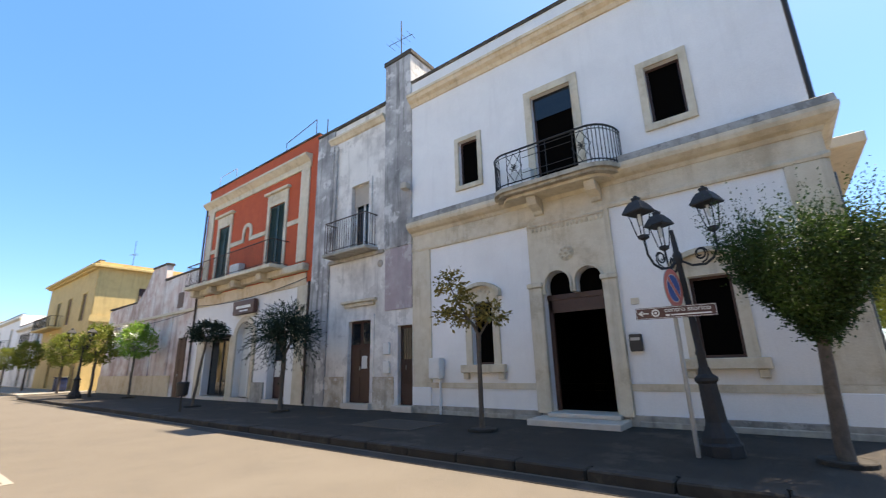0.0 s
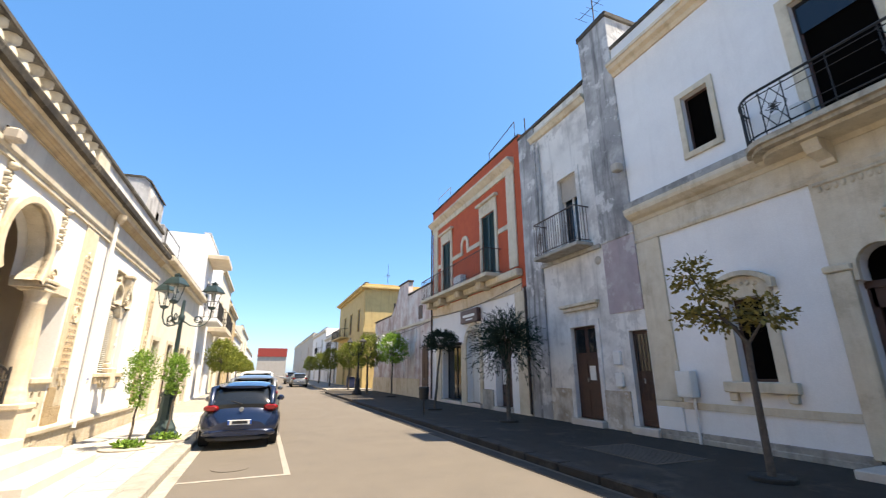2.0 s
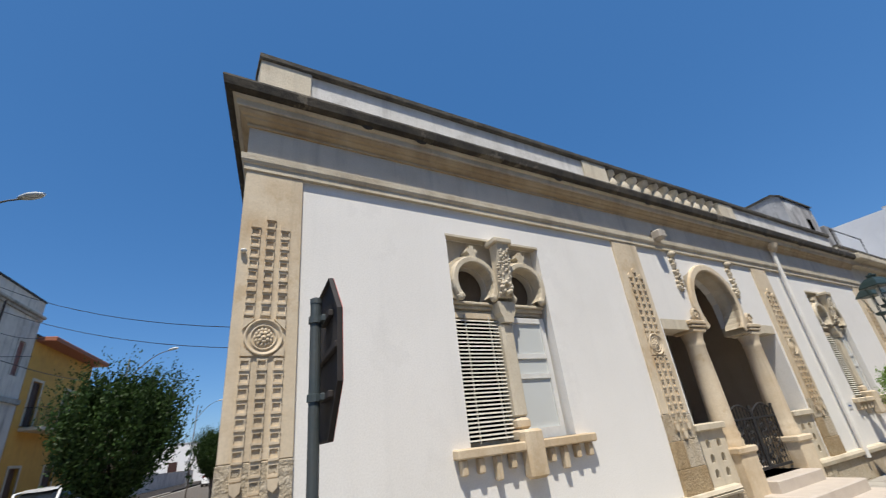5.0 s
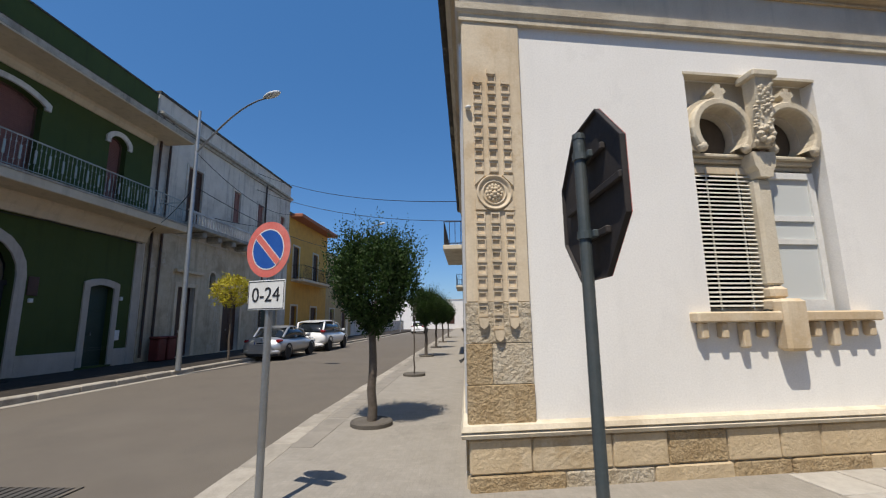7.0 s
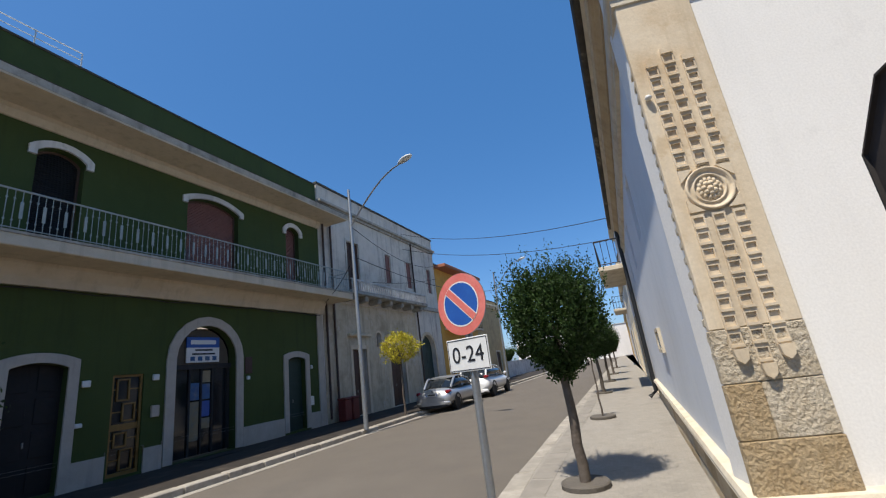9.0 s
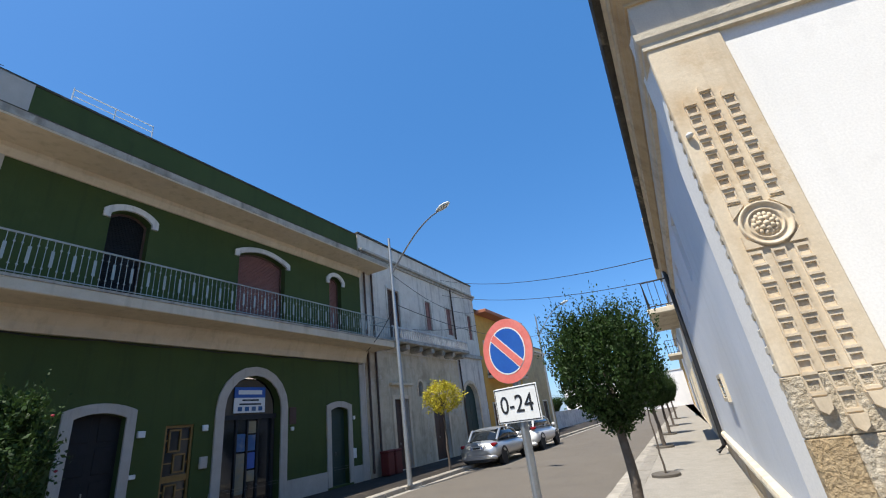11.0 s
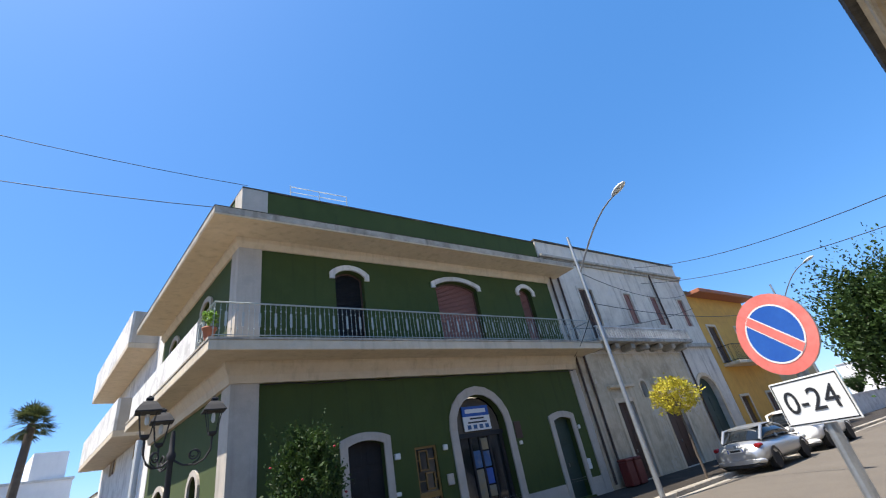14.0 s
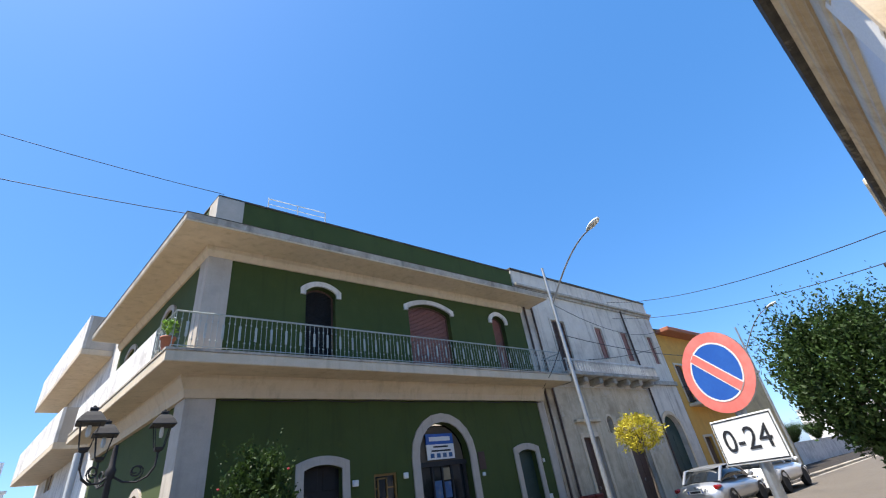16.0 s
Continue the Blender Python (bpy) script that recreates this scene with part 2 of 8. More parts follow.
brown_stone = surf("brown_stone", (0.56, 0.43, 0.26), (0.44, 0.31, 0.16), 0.9, 6, 1.6, 1.0, 0.7, (0.31, 0.20, 0.09), 0.05, fine=42, random_tint=0.2, grit=0.4, relief=0.045)
tan_stone = surf("tan_stone", (0.58, 0.46, 0.30), (0.50, 0.385, 0.235), 0.9, 3.5, 1.4, 0.5, 0.7, (0.38, 0.275, 0.155), 0.15, fine=40, random_tint=0.15, flake=(0.64, 0.54, 0.39), flakes=0.4, relief=0.03)
grey_stone = surf("grey_stone", (0.45, 0.42, 0.36), (0.30, 0.28, 0.24), 0.9, 5, 1.2, 0.5, 0.8, (0.12, 0.11, 0.095), 0.5, fine=40)
dark_cap = surf("dark_cap", (0.045, 0.04, 0.033), (0.10, 0.088, 0.068), 0.95, 5, 1.5, 0.7, 0.7, (0.028, 0.026, 0.024), 0.3, fine=40, flake=(0.26, 0.23, 0.18), flakes=0.3)
weathered_edge = surf("weathered_edge", (0.085, 0.072, 0.052), (0.035, 0.03, 0.024), 0.95, 4, 1.2, 0.6, 0.85, (0.06, 0.052, 0.043), 0.4, fine=35, edge=0.3, flake=(0.36, 0.31, 0.23), flakes=0.4)
parapet_plaster = surf("parapet_plaster", (0.70, 0.68, 0.64), (0.60, 0.58, 0.54), 0.9, 4, 1.0, 0.5, 0.6, (0.40, 0.38, 0.34), 0.4, flake=(0.36, 0.34, 0.31), flakes=0.35)
grey_render = surf("grey_render", (0.50, 0.485, 0.465), (0.33, 0.32, 0.31), 0.9, 1.4, 0.5, 0.25, 0.95, (0.13, 0.125, 0.12), 0.9, edge=0.25, flake=(0.70, 0.68, 0.65), flakes=0.7)
worn_white = surf("worn_white", (0.77, 0.74, 0.69), (0.66, 0.63, 0.585), 0.9, 1.4, 0.7, 0.2, 0.75, (0.36, 0.34, 0.32), 0.5, flake=(0.42, 0.39, 0.36), flakes=0.55)
mauve_patch = surf("mauve_patch", (0.40, 0.33, 0.34), (0.33, 0.27, 0.28), 0.9, 3, 1.0, 0.2, 0.5, (0.50, 0.47, 0.47), 0.3, flake=(0.55, 0.52, 0.50), flakes=0.6)
red_plaster = surf("red_plaster", (0.52, 0.095, 0.03), (0.45, 0.075, 0.025), 0.85, 2.5, 0.6, 0.12, 0.4, (0.34, 0.055, 0.022), 0.15)
peeling = surf("peeling", (0.70, 0.67, 0.64), (0.60, 0.46, 0.41), 0.9, 0.9, 0.45, 0.3, 0.85, (0.36, 0.26, 0.22), 0.75, edge=0.3, flake=(0.44, 0.30, 0.26), flakes=0.55)
yellow_plaster = surf("yellow_plaster", (0.62, 0.46, 0.2), (0.55, 0.40, 0.17), 0.85, 2, 0.5, 0.12, 0.5, (0.40, 0.28, 0.11), 0.3)
orange_plaster = surf("orange_plaster", (0.66, 0.36, 0.07), (0.58, 0.31, 0.06), 0.85, 2, 0.5, 0.12, 0.4, (0.42, 0.24, 0.07), 0.2)
ochre_plaster = surf("ochre_plaster", (0.55, 0.40, 0.20), (0.46, 0.33, 0.16), 0.85, 2, 0.5, 0.15, 0.5, (0.30, 0.21, 0.11), 0.3)
cream_plaster = surf("cream_plaster", (0.72, 0.66, 0.53), (0.65, 0.59, 0.47), 0.85, 2, 0.5, 0.12, 0.5, (0.50, 0.44, 0.33), 0.25)
green_plaster = surf("green_plaster", (0.052, 0.076, 0.014), (0.043, 0.064, 0.011), 0.9, 1.6, 0.4, 0.12, 0.6, (0.064, 0.088, 0.02), 0.5, flake=(0.058, 0.08, 0.018), flakes=0.4)
render_grey = surf("render_grey", (0.50, 0.445, 0.375), (0.43, 0.38, 0.315), 0.85, 3, 0.6, 0.15, 0.5, (0.33, 0.30, 0.26), 0.35, flake=(0.38, 0.35, 0.31), flakes=0.3)
concrete_cream = surf("concrete_cream", (0.64, 0.54, 0.40), (0.57, 0.475, 0.34), 0.85, 3, 0.6, 0.12, 0.5, (0.46, 0.38, 0.27), 0.35, flake=(0.50, 0.43, 0.33), flakes=0.3)
grey_house = surf("grey_house", (0.70, 0.635, 0.54), (0.60, 0.535, 0.445), 0.9, 2, 0.6, 0.2, 0.7, (0.33, 0.28, 0.23), 0.6, flake=(0.64, 0.61, 0.57), flakes=0.45)
asphalt = surf("asphalt", (0.140, 0.119, 0.094), (0.120, 0.102, 0.081), 0.9, 1.1, 0.16, 0.5, 0.5, (0.172, 0.151, 0.124), 0, fine=110, grit=0.35, flake=(0.118, 0.102, 0.083), flakes=0.4)
# Pavement darkened for the shaded footways; their shade is in this colour.
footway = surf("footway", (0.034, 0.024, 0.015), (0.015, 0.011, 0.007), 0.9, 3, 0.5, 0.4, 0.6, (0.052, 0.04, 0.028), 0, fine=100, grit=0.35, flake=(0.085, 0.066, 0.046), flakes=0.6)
paving = surf("paving", (0.33, 0.30, 0.255), (0.28, 0.255, 0.215), 0.9, 5, 0.6, 0.4, 0.5, (0.27, 0.24, 0.20), 0, fine=100, grit=0.3, flake=(0.22, 0.20, 0.17), flakes=0.4)
slab_stone = surf("slab_stone", (0.45, 0.42, 0.37), (0.37, 0.345, 0.30), 0.85, 8, 0.8, 0.3, 0.5, (0.35, 0.31, 0.26), 0, random_tint=0.22)
kerb_stone = surf("kerb_stone", (0.42, 0.385, 0.325), (0.31, 0.28, 0.235), 0.85, 6, 0.9, 0.4, 0.7, (0.22, 0.195, 0.16), 0, random_tint=0.35, flake=(0.20, 0.175, 0.145), flakes=0.5)
# Kerb stone darkened for the east side: the houses' shade is in the colour.
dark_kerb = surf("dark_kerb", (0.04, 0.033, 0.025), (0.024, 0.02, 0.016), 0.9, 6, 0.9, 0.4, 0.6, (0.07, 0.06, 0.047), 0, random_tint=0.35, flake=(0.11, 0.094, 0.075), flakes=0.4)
marble = surf("marble", (0.60, 0.53, 0.45), (0.52, 0.45, 0.38), 0.6, 5, 0.8, 0.1, 0.4, (0.5, 0.45, 0.38), 0)
iron = surf("iron", (0.012, 0.012, 0.014), (0.02, 0.019, 0.019), 0.72, 20, 2, 0.2, 0.3, (0.05, 0.032, 0.022), 0)
rusty_iron = surf("rusty_iron", (0.06, 0.045, 0.04), (0.11, 0.065, 0.045), 0.75, 15, 3, 0.3, 0.5, (0.16, 0.08, 0.045), 0, metallic=0.2)
lamp_green = surf("lamp_green", (0.028, 0.052, 0.05), (0.04, 0.065, 0.062), 0.45, 12, 2, 0.15, 0.3, (0.08, 0.09, 0.085), 0, metallic=0.3)
zinc = surf("zinc", (0.36, 0.37, 0.37), (0.30, 0.31, 0.31), 0.45, 8, 2, 0.1, 0.4, (0.24, 0.24, 0.235), 0, metallic=0.7)
pole_green = surf("pole_green", (0.075, 0.095, 0.1), (0.06, 0.078, 0.082), 0.55, 14, 2, 0.15, 0.5, (0.12, 0.115, 0.105), 0, metallic=0.2)
sign_back = surf("sign_back", (0.028, 0.024, 0.023), (0.04, 0.034, 0.032), 0.75, 6, 1.5, 0.1, 0.5, (0.075, 0.055, 0.045), 0, metallic=0.2)
white_metal = surf("white_metal", (0.62, 0.64, 0.62), (0.55, 0.57, 0.55), 0.5, 10, 2, 0.1, 0.3, (0.42, 0.38, 0.32), 0)
dark_wood = surf("dark_wood", (0.065, 0.025, 0.016), (0.045, 0.017, 0.011), 0.5, 10, 2, 0.2, 0.4, (0.03, 0.014, 0.01), 0.2)
brown_wood = surf("brown_wood", (0.12, 0.06, 0.035), (0.09, 0.045, 0.026), 0.6, 10, 2, 0.2, 0.4, (0.06, 0.03, 0.02), 0.2)
green_shutter = surf("green_shutter", (0.012, 0.035, 0.028), (0.018, 0.045, 0.036), 0.55, 12, 2, 0.15, 0.3, (0.03, 0.05, 0.04), 0)
pink_shutter = surf("pink_shutter", (0.30, 0.135, 0.105), (0.26, 0.115, 0.09), 0.6, 8, 1.5, 0.1, 0.3, (0.22, 0.1, 0.08), 0.1)
black_shutter = surf("black_shutter", (0.009, 0.008, 0.008), (0.013, 0.011, 0.01), 0.8, 9, 2, 0.15, 0.3, (0.04, 0.03, 0.03), 0)
blind_slat = surf("blind_slat", (0.62, 0.59, 0.50), (0.54, 0.51, 0.43), 0.6, 20, 2, 0.1, 0.3, (0.25, 0.24, 0.19), 0)
white_wood = surf("white_wood", (0.76, 0.75, 0.71), (0.7, 0.69, 0.65), 0.5, 12, 2, 0.1, 0.3, (0.5, 0.46, 0.38), 0.1)
bark = surf("bark", (0.12, 0.095, 0.075), (0.075, 0.06, 0.047), 0.95, 14, 2, 0.9, 0.5, (0.18, 0.16, 0.13), 0.3, fine=35)
glass = plain("glass", (0.012, 0.015, 0.018), 0.06)
grey_glass = plain("grey_glass", (0.58, 0.60, 0.58), 0.15)
# Near-black stand-in for unlit rooms; their darkness is in the colour.
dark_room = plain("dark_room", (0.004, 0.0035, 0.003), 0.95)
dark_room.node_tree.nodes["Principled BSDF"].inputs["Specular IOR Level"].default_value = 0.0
tyre_rubber = plain("tyre_rubber", (0.018, 0.018, 0.018), 0.85)
sign_white = surf("sign_white", (0.72, 0.72, 0.69), (0.66, 0.66, 0.63), 0.45, 8, 3, 0.03, 0.3, (0.55, 0.53, 0.48), 0)
sign_red = surf("sign_red", (0.62, 0.13, 0.10), (0.68, 0.19, 0.15), 0.45, 10, 4, 0.03, 0.5, (0.72, 0.30, 0.25), 0)
sign_blue = surf("sign_blue", (0.012, 0.075, 0.33), (0.016, 0.09, 0.36), 0.4, 8, 3, 0.03, 0.3, (0.03, 0.12, 0.40), 0)
sign_brown = surf("sign_brown", (0.075, 0.025, 0.018), (0.06, 0.02, 0.015), 0.45, 8, 3, 0.03, 0.3, (0.1, 0.04, 0.03), 0)
black_paint = plain("black_paint", (0.012, 0.012, 0.013), 0.5)
lamp_glass = plain("lamp_glass", (0.55, 0.55, 0.50), 0.2)


def leaves(name, a, b):
    m = surf(name, a, b, 0.55, 3.0, 1.0, 0.0, 0.0)
    nt = m.node_tree
    bs = nt.nodes["Principled BSDF"]
    src = bs.inputs["Base Color"].links[0].from_socket
    geo = nt.nodes.new("ShaderNodeNewGeometry")
    mr = nt.nodes.new("ShaderNodeMix")
    mr.data_type, mr.blend_type = "RGBA", "MULTIPLY"
    cr = nt.nodes.new("ShaderNodeMapRange")
    cr.inputs[3].default_value, cr.inputs[4].default_value = 0.55, 1.35
    nt.links.new(geo.outputs["Random Per Island"], cr.inputs[0])
    mr.inputs[0].default_value = 1.0
    nt.links.new(src, mr.inputs[6])
    nt.links.new(cr.outputs[0], mr.inputs[7])
    bs.inputs["Specular IOR Level"].default_value = 0.22
    tr = nt.nodes.new("ShaderNodeBsdfTranslucent")
    ms = nt.nodes.new("ShaderNodeMixShader")
    ms.inputs[0].default_value = 0.3
    nt.links.new(mr.outputs[2], bs.inputs["Base Color"])
    nt.links.new(mr.outputs[2], tr.inputs["Color"])
    nt.links.new(bs.outputs[0], ms.inputs[1])
    nt.links.new(tr.outputs[0], ms.inputs[2])
    nt.links.new(ms.outputs[0], nt.nodes["Material Output"].inputs["Surface"])
    return m


leaf_dark = leaves("leaf_dark", (0.05, 0.094, 0.022), (0.02, 0.042, 0.01))
leaf_green = leaves("leaf_green", (0.10, 0.17, 0.04), (0.05, 0.10, 0.022))
leaf_bright = leaves("leaf_bright", (0.26, 0.42, 0.07), (0.17, 0.30, 0.05))
leaf_yellow = leaves("leaf_yellow", (0.62, 0.52, 0.06), (0.46, 0.42, 0.05))
leaf_sunny = leaves("leaf_sunny", (0.26, 0.27, 0.05), (0.15, 0.20, 0.035))
leaf_rust = leaves("leaf_rust", (0.30, 0.21, 0.05), (0.16, 0.14, 0.035))
leaf_pine = leaves("leaf_pine", (0.022, 0.04, 0.022), (0.014, 0.028, 0.016))
palm_leaf = leaves("palm_leaf", (0.06, 0.085, 0.03), (0.09, 0.10, 0.035))


def tiled(m, size, depth):
    """Fine square joints in a cement pavement."""
    nt = m.node_tree
    bs = nt.nodes["Principled BSDF"]
    src = bs.inputs["Base Color"].links[0].from_socket
    geo = nt.nodes.new("ShaderNodeNewGeometry")
    rot = nt.nodes.new("ShaderNodeMapping")
    rot.inputs["Rotation"].default_value[2] = radians(11)
    nt.links.new(geo.outputs["Position"], rot.inputs[0])
    br = nt.nodes.new("ShaderNodeTexBrick")
    br.offset = 0.0
    br.inputs["Scale"].default_value = 1.0
    br.inputs["Brick Width"].default_value, br.inputs["Row Height"].default_value = size, size
    br.inputs["Mortar Size"].default_value, br.inputs["Mortar Smooth"].default_value = size * 0.06, 0.3
    br.inputs["Color1"].default_value, br.inputs["Color2"].default_value, br.inputs["Mortar"].default_value = (1, 1, 1, 1), (0.9, 0.9, 0.9, 1), (depth, depth, depth, 1)
    nt.links.new(rot.outputs[0], br.inputs["Vector"])
    mx = nt.nodes.new("ShaderNodeMix")
    mx.data_type, mx.blend_type = "RGBA", "MULTIPLY"
    mx.inputs[0].default_value = 1.0
    nt.links.new(src, mx.inputs[6])
    nt.links.new(br.outputs["Color"], mx.inputs[7])
    nt.links.new(mx.outputs[2], bs.inputs["Base Color"])


tiled(paving, 0.05, 0.86)
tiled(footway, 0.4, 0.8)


# ---- ground, road and pavements ----
EAST = Frame((12.36, 0), (0, 1), (-1, 0))
WEST = Frame((0, 0), (0, 1), (1, 0))
S1 = radians(10.5)
CORNER = 0.085
SIDE = Frame((0, CORNER), (-math.cos(S1), math.sin(S1)), (-math.sin(S1), -math.cos(S1)))
S2 = radians(11.29)
GREEN = Frame((-1.47, -12.55), (math.cos(S2), -math.sin(S2)), (math.sin(S2), math.cos(S2)))
GEAST = Frame((-0.86, -12.67), (-0.048, -0.9988), (0.9988, -0.048))
PAVE = 0.13

ground = part("ground", Geo().slab([(-900, -900), (900, -900), (900, 900), (-900, 900)], -0.3, 0.0), asphalt)
tagged(ground, "sun-bleached grey-brown asphalt road with patches", "road", kind="structure")


def pavement(name, outline, material, label):
    return tagged(part(name, Geo().slab(outline, -0.1, PAVE), material), label, "pavement", kind="structure")


def xy(F, u, v):
    return F(u, v, 0)[:2]


corner = [(2.12 - 2.3 * (1 - math.cos(t)), -0.3 - 1.75 * math.sin(t)) for t in (math.pi / 2 * k / 8 for k in range(9))]
kerb_w = [(2.12, 140.0)] + corner + [xy(SIDE, 3.0, 2.2), xy(SIDE, 120.0, 2.2)]
pave_w = pavement("pavement_west", kerb_w + [xy(SIDE, 120, -0.5), xy(SIDE, 0.3, -0.5), (-0.5, 0.3), (-0.5, 140.0)], paving,
                  "grey patterned cement pavement round the corner of the villa")
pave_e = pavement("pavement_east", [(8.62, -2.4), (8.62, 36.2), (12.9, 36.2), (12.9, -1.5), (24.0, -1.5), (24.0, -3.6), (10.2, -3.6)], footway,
                  "grey paved footway before the palazzo, its shade darkened into the colour")
pave_e2 = pavement("pavement_far", [(9.2, 40.5), (9.2, 200.0), (13.2, 200.0), (13.2, 40.5)], paving, "grey footway further along the street")
g_out = [xy(GREEN, -70, 3.3), xy(GREEN, -1.8, 3.3), (0.4, -9.5), (1.5, -10.1), (2.0, -11.2), (2.1, -13.0), (2.1, -90.0)]
pave_s = pavement("pavement_south", g_out + [(-1.2, -90), (-1.2, -13.2), xy(GREEN, -70, -0.5)], footway, "grey footway under the green corner house, shade darkened into its colour")


def kerbs(parent, line, width, material, step=1.0, most=70):
    """Kerb stones laid end to end along a line, each a little uneven."""
    pts = [Vector(p) for p in line]
    me = {}
    count = 0
    for p, q in zip(pts, pts[1:]):
        n = max(1, round((q - p).length / step))
        for k in range(n):
            a, b = p.lerp(q, k / n), p.lerp(q, (k + 1) / n)
            ln = round((b - a).length - 0.015, 2)
            if count >= most:
                return
            count += 1
            if ln not in me:
                me[ln] = mesh_of(Geo().box(XY, -ln / 2, ln / 2, -width / 2, width / 2, -0.1, PAVE + 0.006, 0.02), "kerb_stone")
            ob = part("kerb_stone", me[ln], material, parent)
            d = b - a
            ob.matrix_basis = pose(*((a + b) / 2), random.uniform(-0.006, 0.004), 0, random.uniform(-0.4, 0.4), math.degrees(math.atan2(d.y, d.x)))


worn_gutter = surf("worn_gutter", (0.115, 0.1, 0.082), (0.085, 0.074, 0.06), 0.9, 3, 0.7, 0.4, 0.6, (0.15, 0.132, 0.108), 0, flake=(0.17, 0.15, 0.125), flakes=0.4)
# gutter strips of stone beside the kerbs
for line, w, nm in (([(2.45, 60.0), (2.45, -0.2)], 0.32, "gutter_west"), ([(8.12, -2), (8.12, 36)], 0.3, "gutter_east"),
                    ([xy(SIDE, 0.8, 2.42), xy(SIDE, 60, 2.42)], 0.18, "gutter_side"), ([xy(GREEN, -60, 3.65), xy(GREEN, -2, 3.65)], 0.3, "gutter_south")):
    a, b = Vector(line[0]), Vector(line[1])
    # gutter_east gets the darkened kerb colour, for the shade that reaches over it
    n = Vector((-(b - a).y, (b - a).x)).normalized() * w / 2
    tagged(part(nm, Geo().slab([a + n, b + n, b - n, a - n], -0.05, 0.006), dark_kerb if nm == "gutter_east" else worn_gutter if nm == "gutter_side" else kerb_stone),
           "worn stone gutter strip along the kerb", "gutter", kind="structure")

part_strip = Geo()
for k in range(26):
    u0 = 1.2 + k * 1.5
    part_strip.slab([xy(SIDE, u0, 1.83), xy(SIDE, u0, 2.13), xy(SIDE, u0 + 1.42, 2.13), xy(SIDE, u0 + 1.42, 1.83)], PAVE - 0.02, PAVE + 0.004)
tagged(part("pavement_strip", part_strip, surf("strip_cement", (0.2, 0.18, 0.15), (0.26, 0.235, 0.2), 0.9, 4, 0.7, 0.3, 0.6, (0.15, 0.135, 0.11), 0, flake=(0.3, 0.27, 0.23), flakes=0.4)), "grey cement strip behind the kerb stones", "pavement", kind="structure")

# painted parking lines
lines = Geo()
lines.box(XY, 4.14, 4.24, 8.0, 40, 0.001, 0.005)
lines.box(XY, 2.62, 4.14, 8.0, 8.1, 0.001, 0.005)
lines.box(XY, 2.62, 4.14, 13.4, 13.5, 0.001, 0.005)
line_paint = surf("line_paint", (0.30, 0.275, 0.235), (0.22, 0.195, 0.16), 0.85, 5, 1.5, 0.2, 0.6, (0.30, 0.27, 0.23), 0)
tagged(part("parking_line", lines, line_paint), "worn white parking bay lines on the asphalt", "road marking", kind="structure")


# ---- parts of houses ----
def window(parent, F, o, frame_mat, depth=0.18, style="glass", fill=None, name="window"):
    a, b, c, d, *rise = o
    rise = rise[0] if rise else 0
    t = 0.055
    g = Geo()
    if rise:
        g.band(F, (a + t, b - t, c, d - t, max(0.04, rise - t * 0.3)), t, -depth - 0.05, -depth)
    else:
        g.ring(F, a + t, b - t, c + t, d - t, t, -depth - 0.05, -depth)
    w = part(name, g, frame_mat, parent)
    pane = fill or glass
    top = d
    if style == "glass":
        m = (a + b) / 2
        part("mullion", Geo().box(F, m - 0.04, m + 0.04, -depth - 0.045, -depth + 0.004, c + t, top - t - (0.05 if rise else 0)), frame_mat, w)
        part("pane", Geo().box(F, a + t * 0.5, b - t * 0.5, -depth - 0.035, -depth - 0.025, c, top), pane, w)
    elif style == "dark":
        part("pane", Geo().box(F, a + t * 0.5, b - t * 0.5, -depth - 0.035, -depth - 0.025, c, top), pane, w)
    elif style == "roller":
        part("shutter", Geo().corrugated(F, a + t * 0.6, b - t * 0.6, c, d, 0.055, -depth - 0.045, -depth - 0.02), pane, w)
    elif style == "slats":
        m = (a + b) / 2
        for x0, x1 in ((a + 0.02, m - 0.005), (m + 0.005, b - 0.02)):
            sh = part("shutter", Geo().ring(F, x0 + 0.07, x1 - 0.07, c + 0.1, d - 0.1, 0.07, -depth, -depth + 0.05), pane, w)
            part("louvre", Geo().corrugated(F, x0 + 0.06, x1 - 0.06, c + 0.1, d - 0.1, 0.07, -depth + 0.005, -depth + 0.038), pane, sh)
        part("pane", Geo().box(F, a, b, -depth - 0.04, -depth - 0.03, c, d), glass, w)
    return w


def door(parent, F, o, mat, depth=0.2, panels=3, leaves_n=2, glazed=False, name="door"):
    a, b, c, d, *rise = o
    base = part(name, Geo().box(F, a, b, -depth - 0.06, -depth, c, d), mat, parent)
    w = (b - a) / leaves_n
    for k in range(leaves_n):
        for j in range(panels):
            u0, u1 = a + k * w + w * 0.14, a + (k + 1) * w - w * 0.14
            z0, z1 = c + (d - c) * (j + 0.12) / panels, c + (d - c) * (j + 0.92) / panels
            is_glass = glazed and j == panels - 1
            part("pane" if is_glass else "panel", Geo().box(F, u0, u1, -depth, -depth + 0.018, z0, z1, 0.012), glass if is_glass else mat, base)
    part("handle", Geo().box(F, (a + b) / 2 + 0.04, (a + b) / 2 + 0.07, -depth, -depth + 0.05, c + 1.0, c + 1.12, 0.008), zinc, base)
    return base


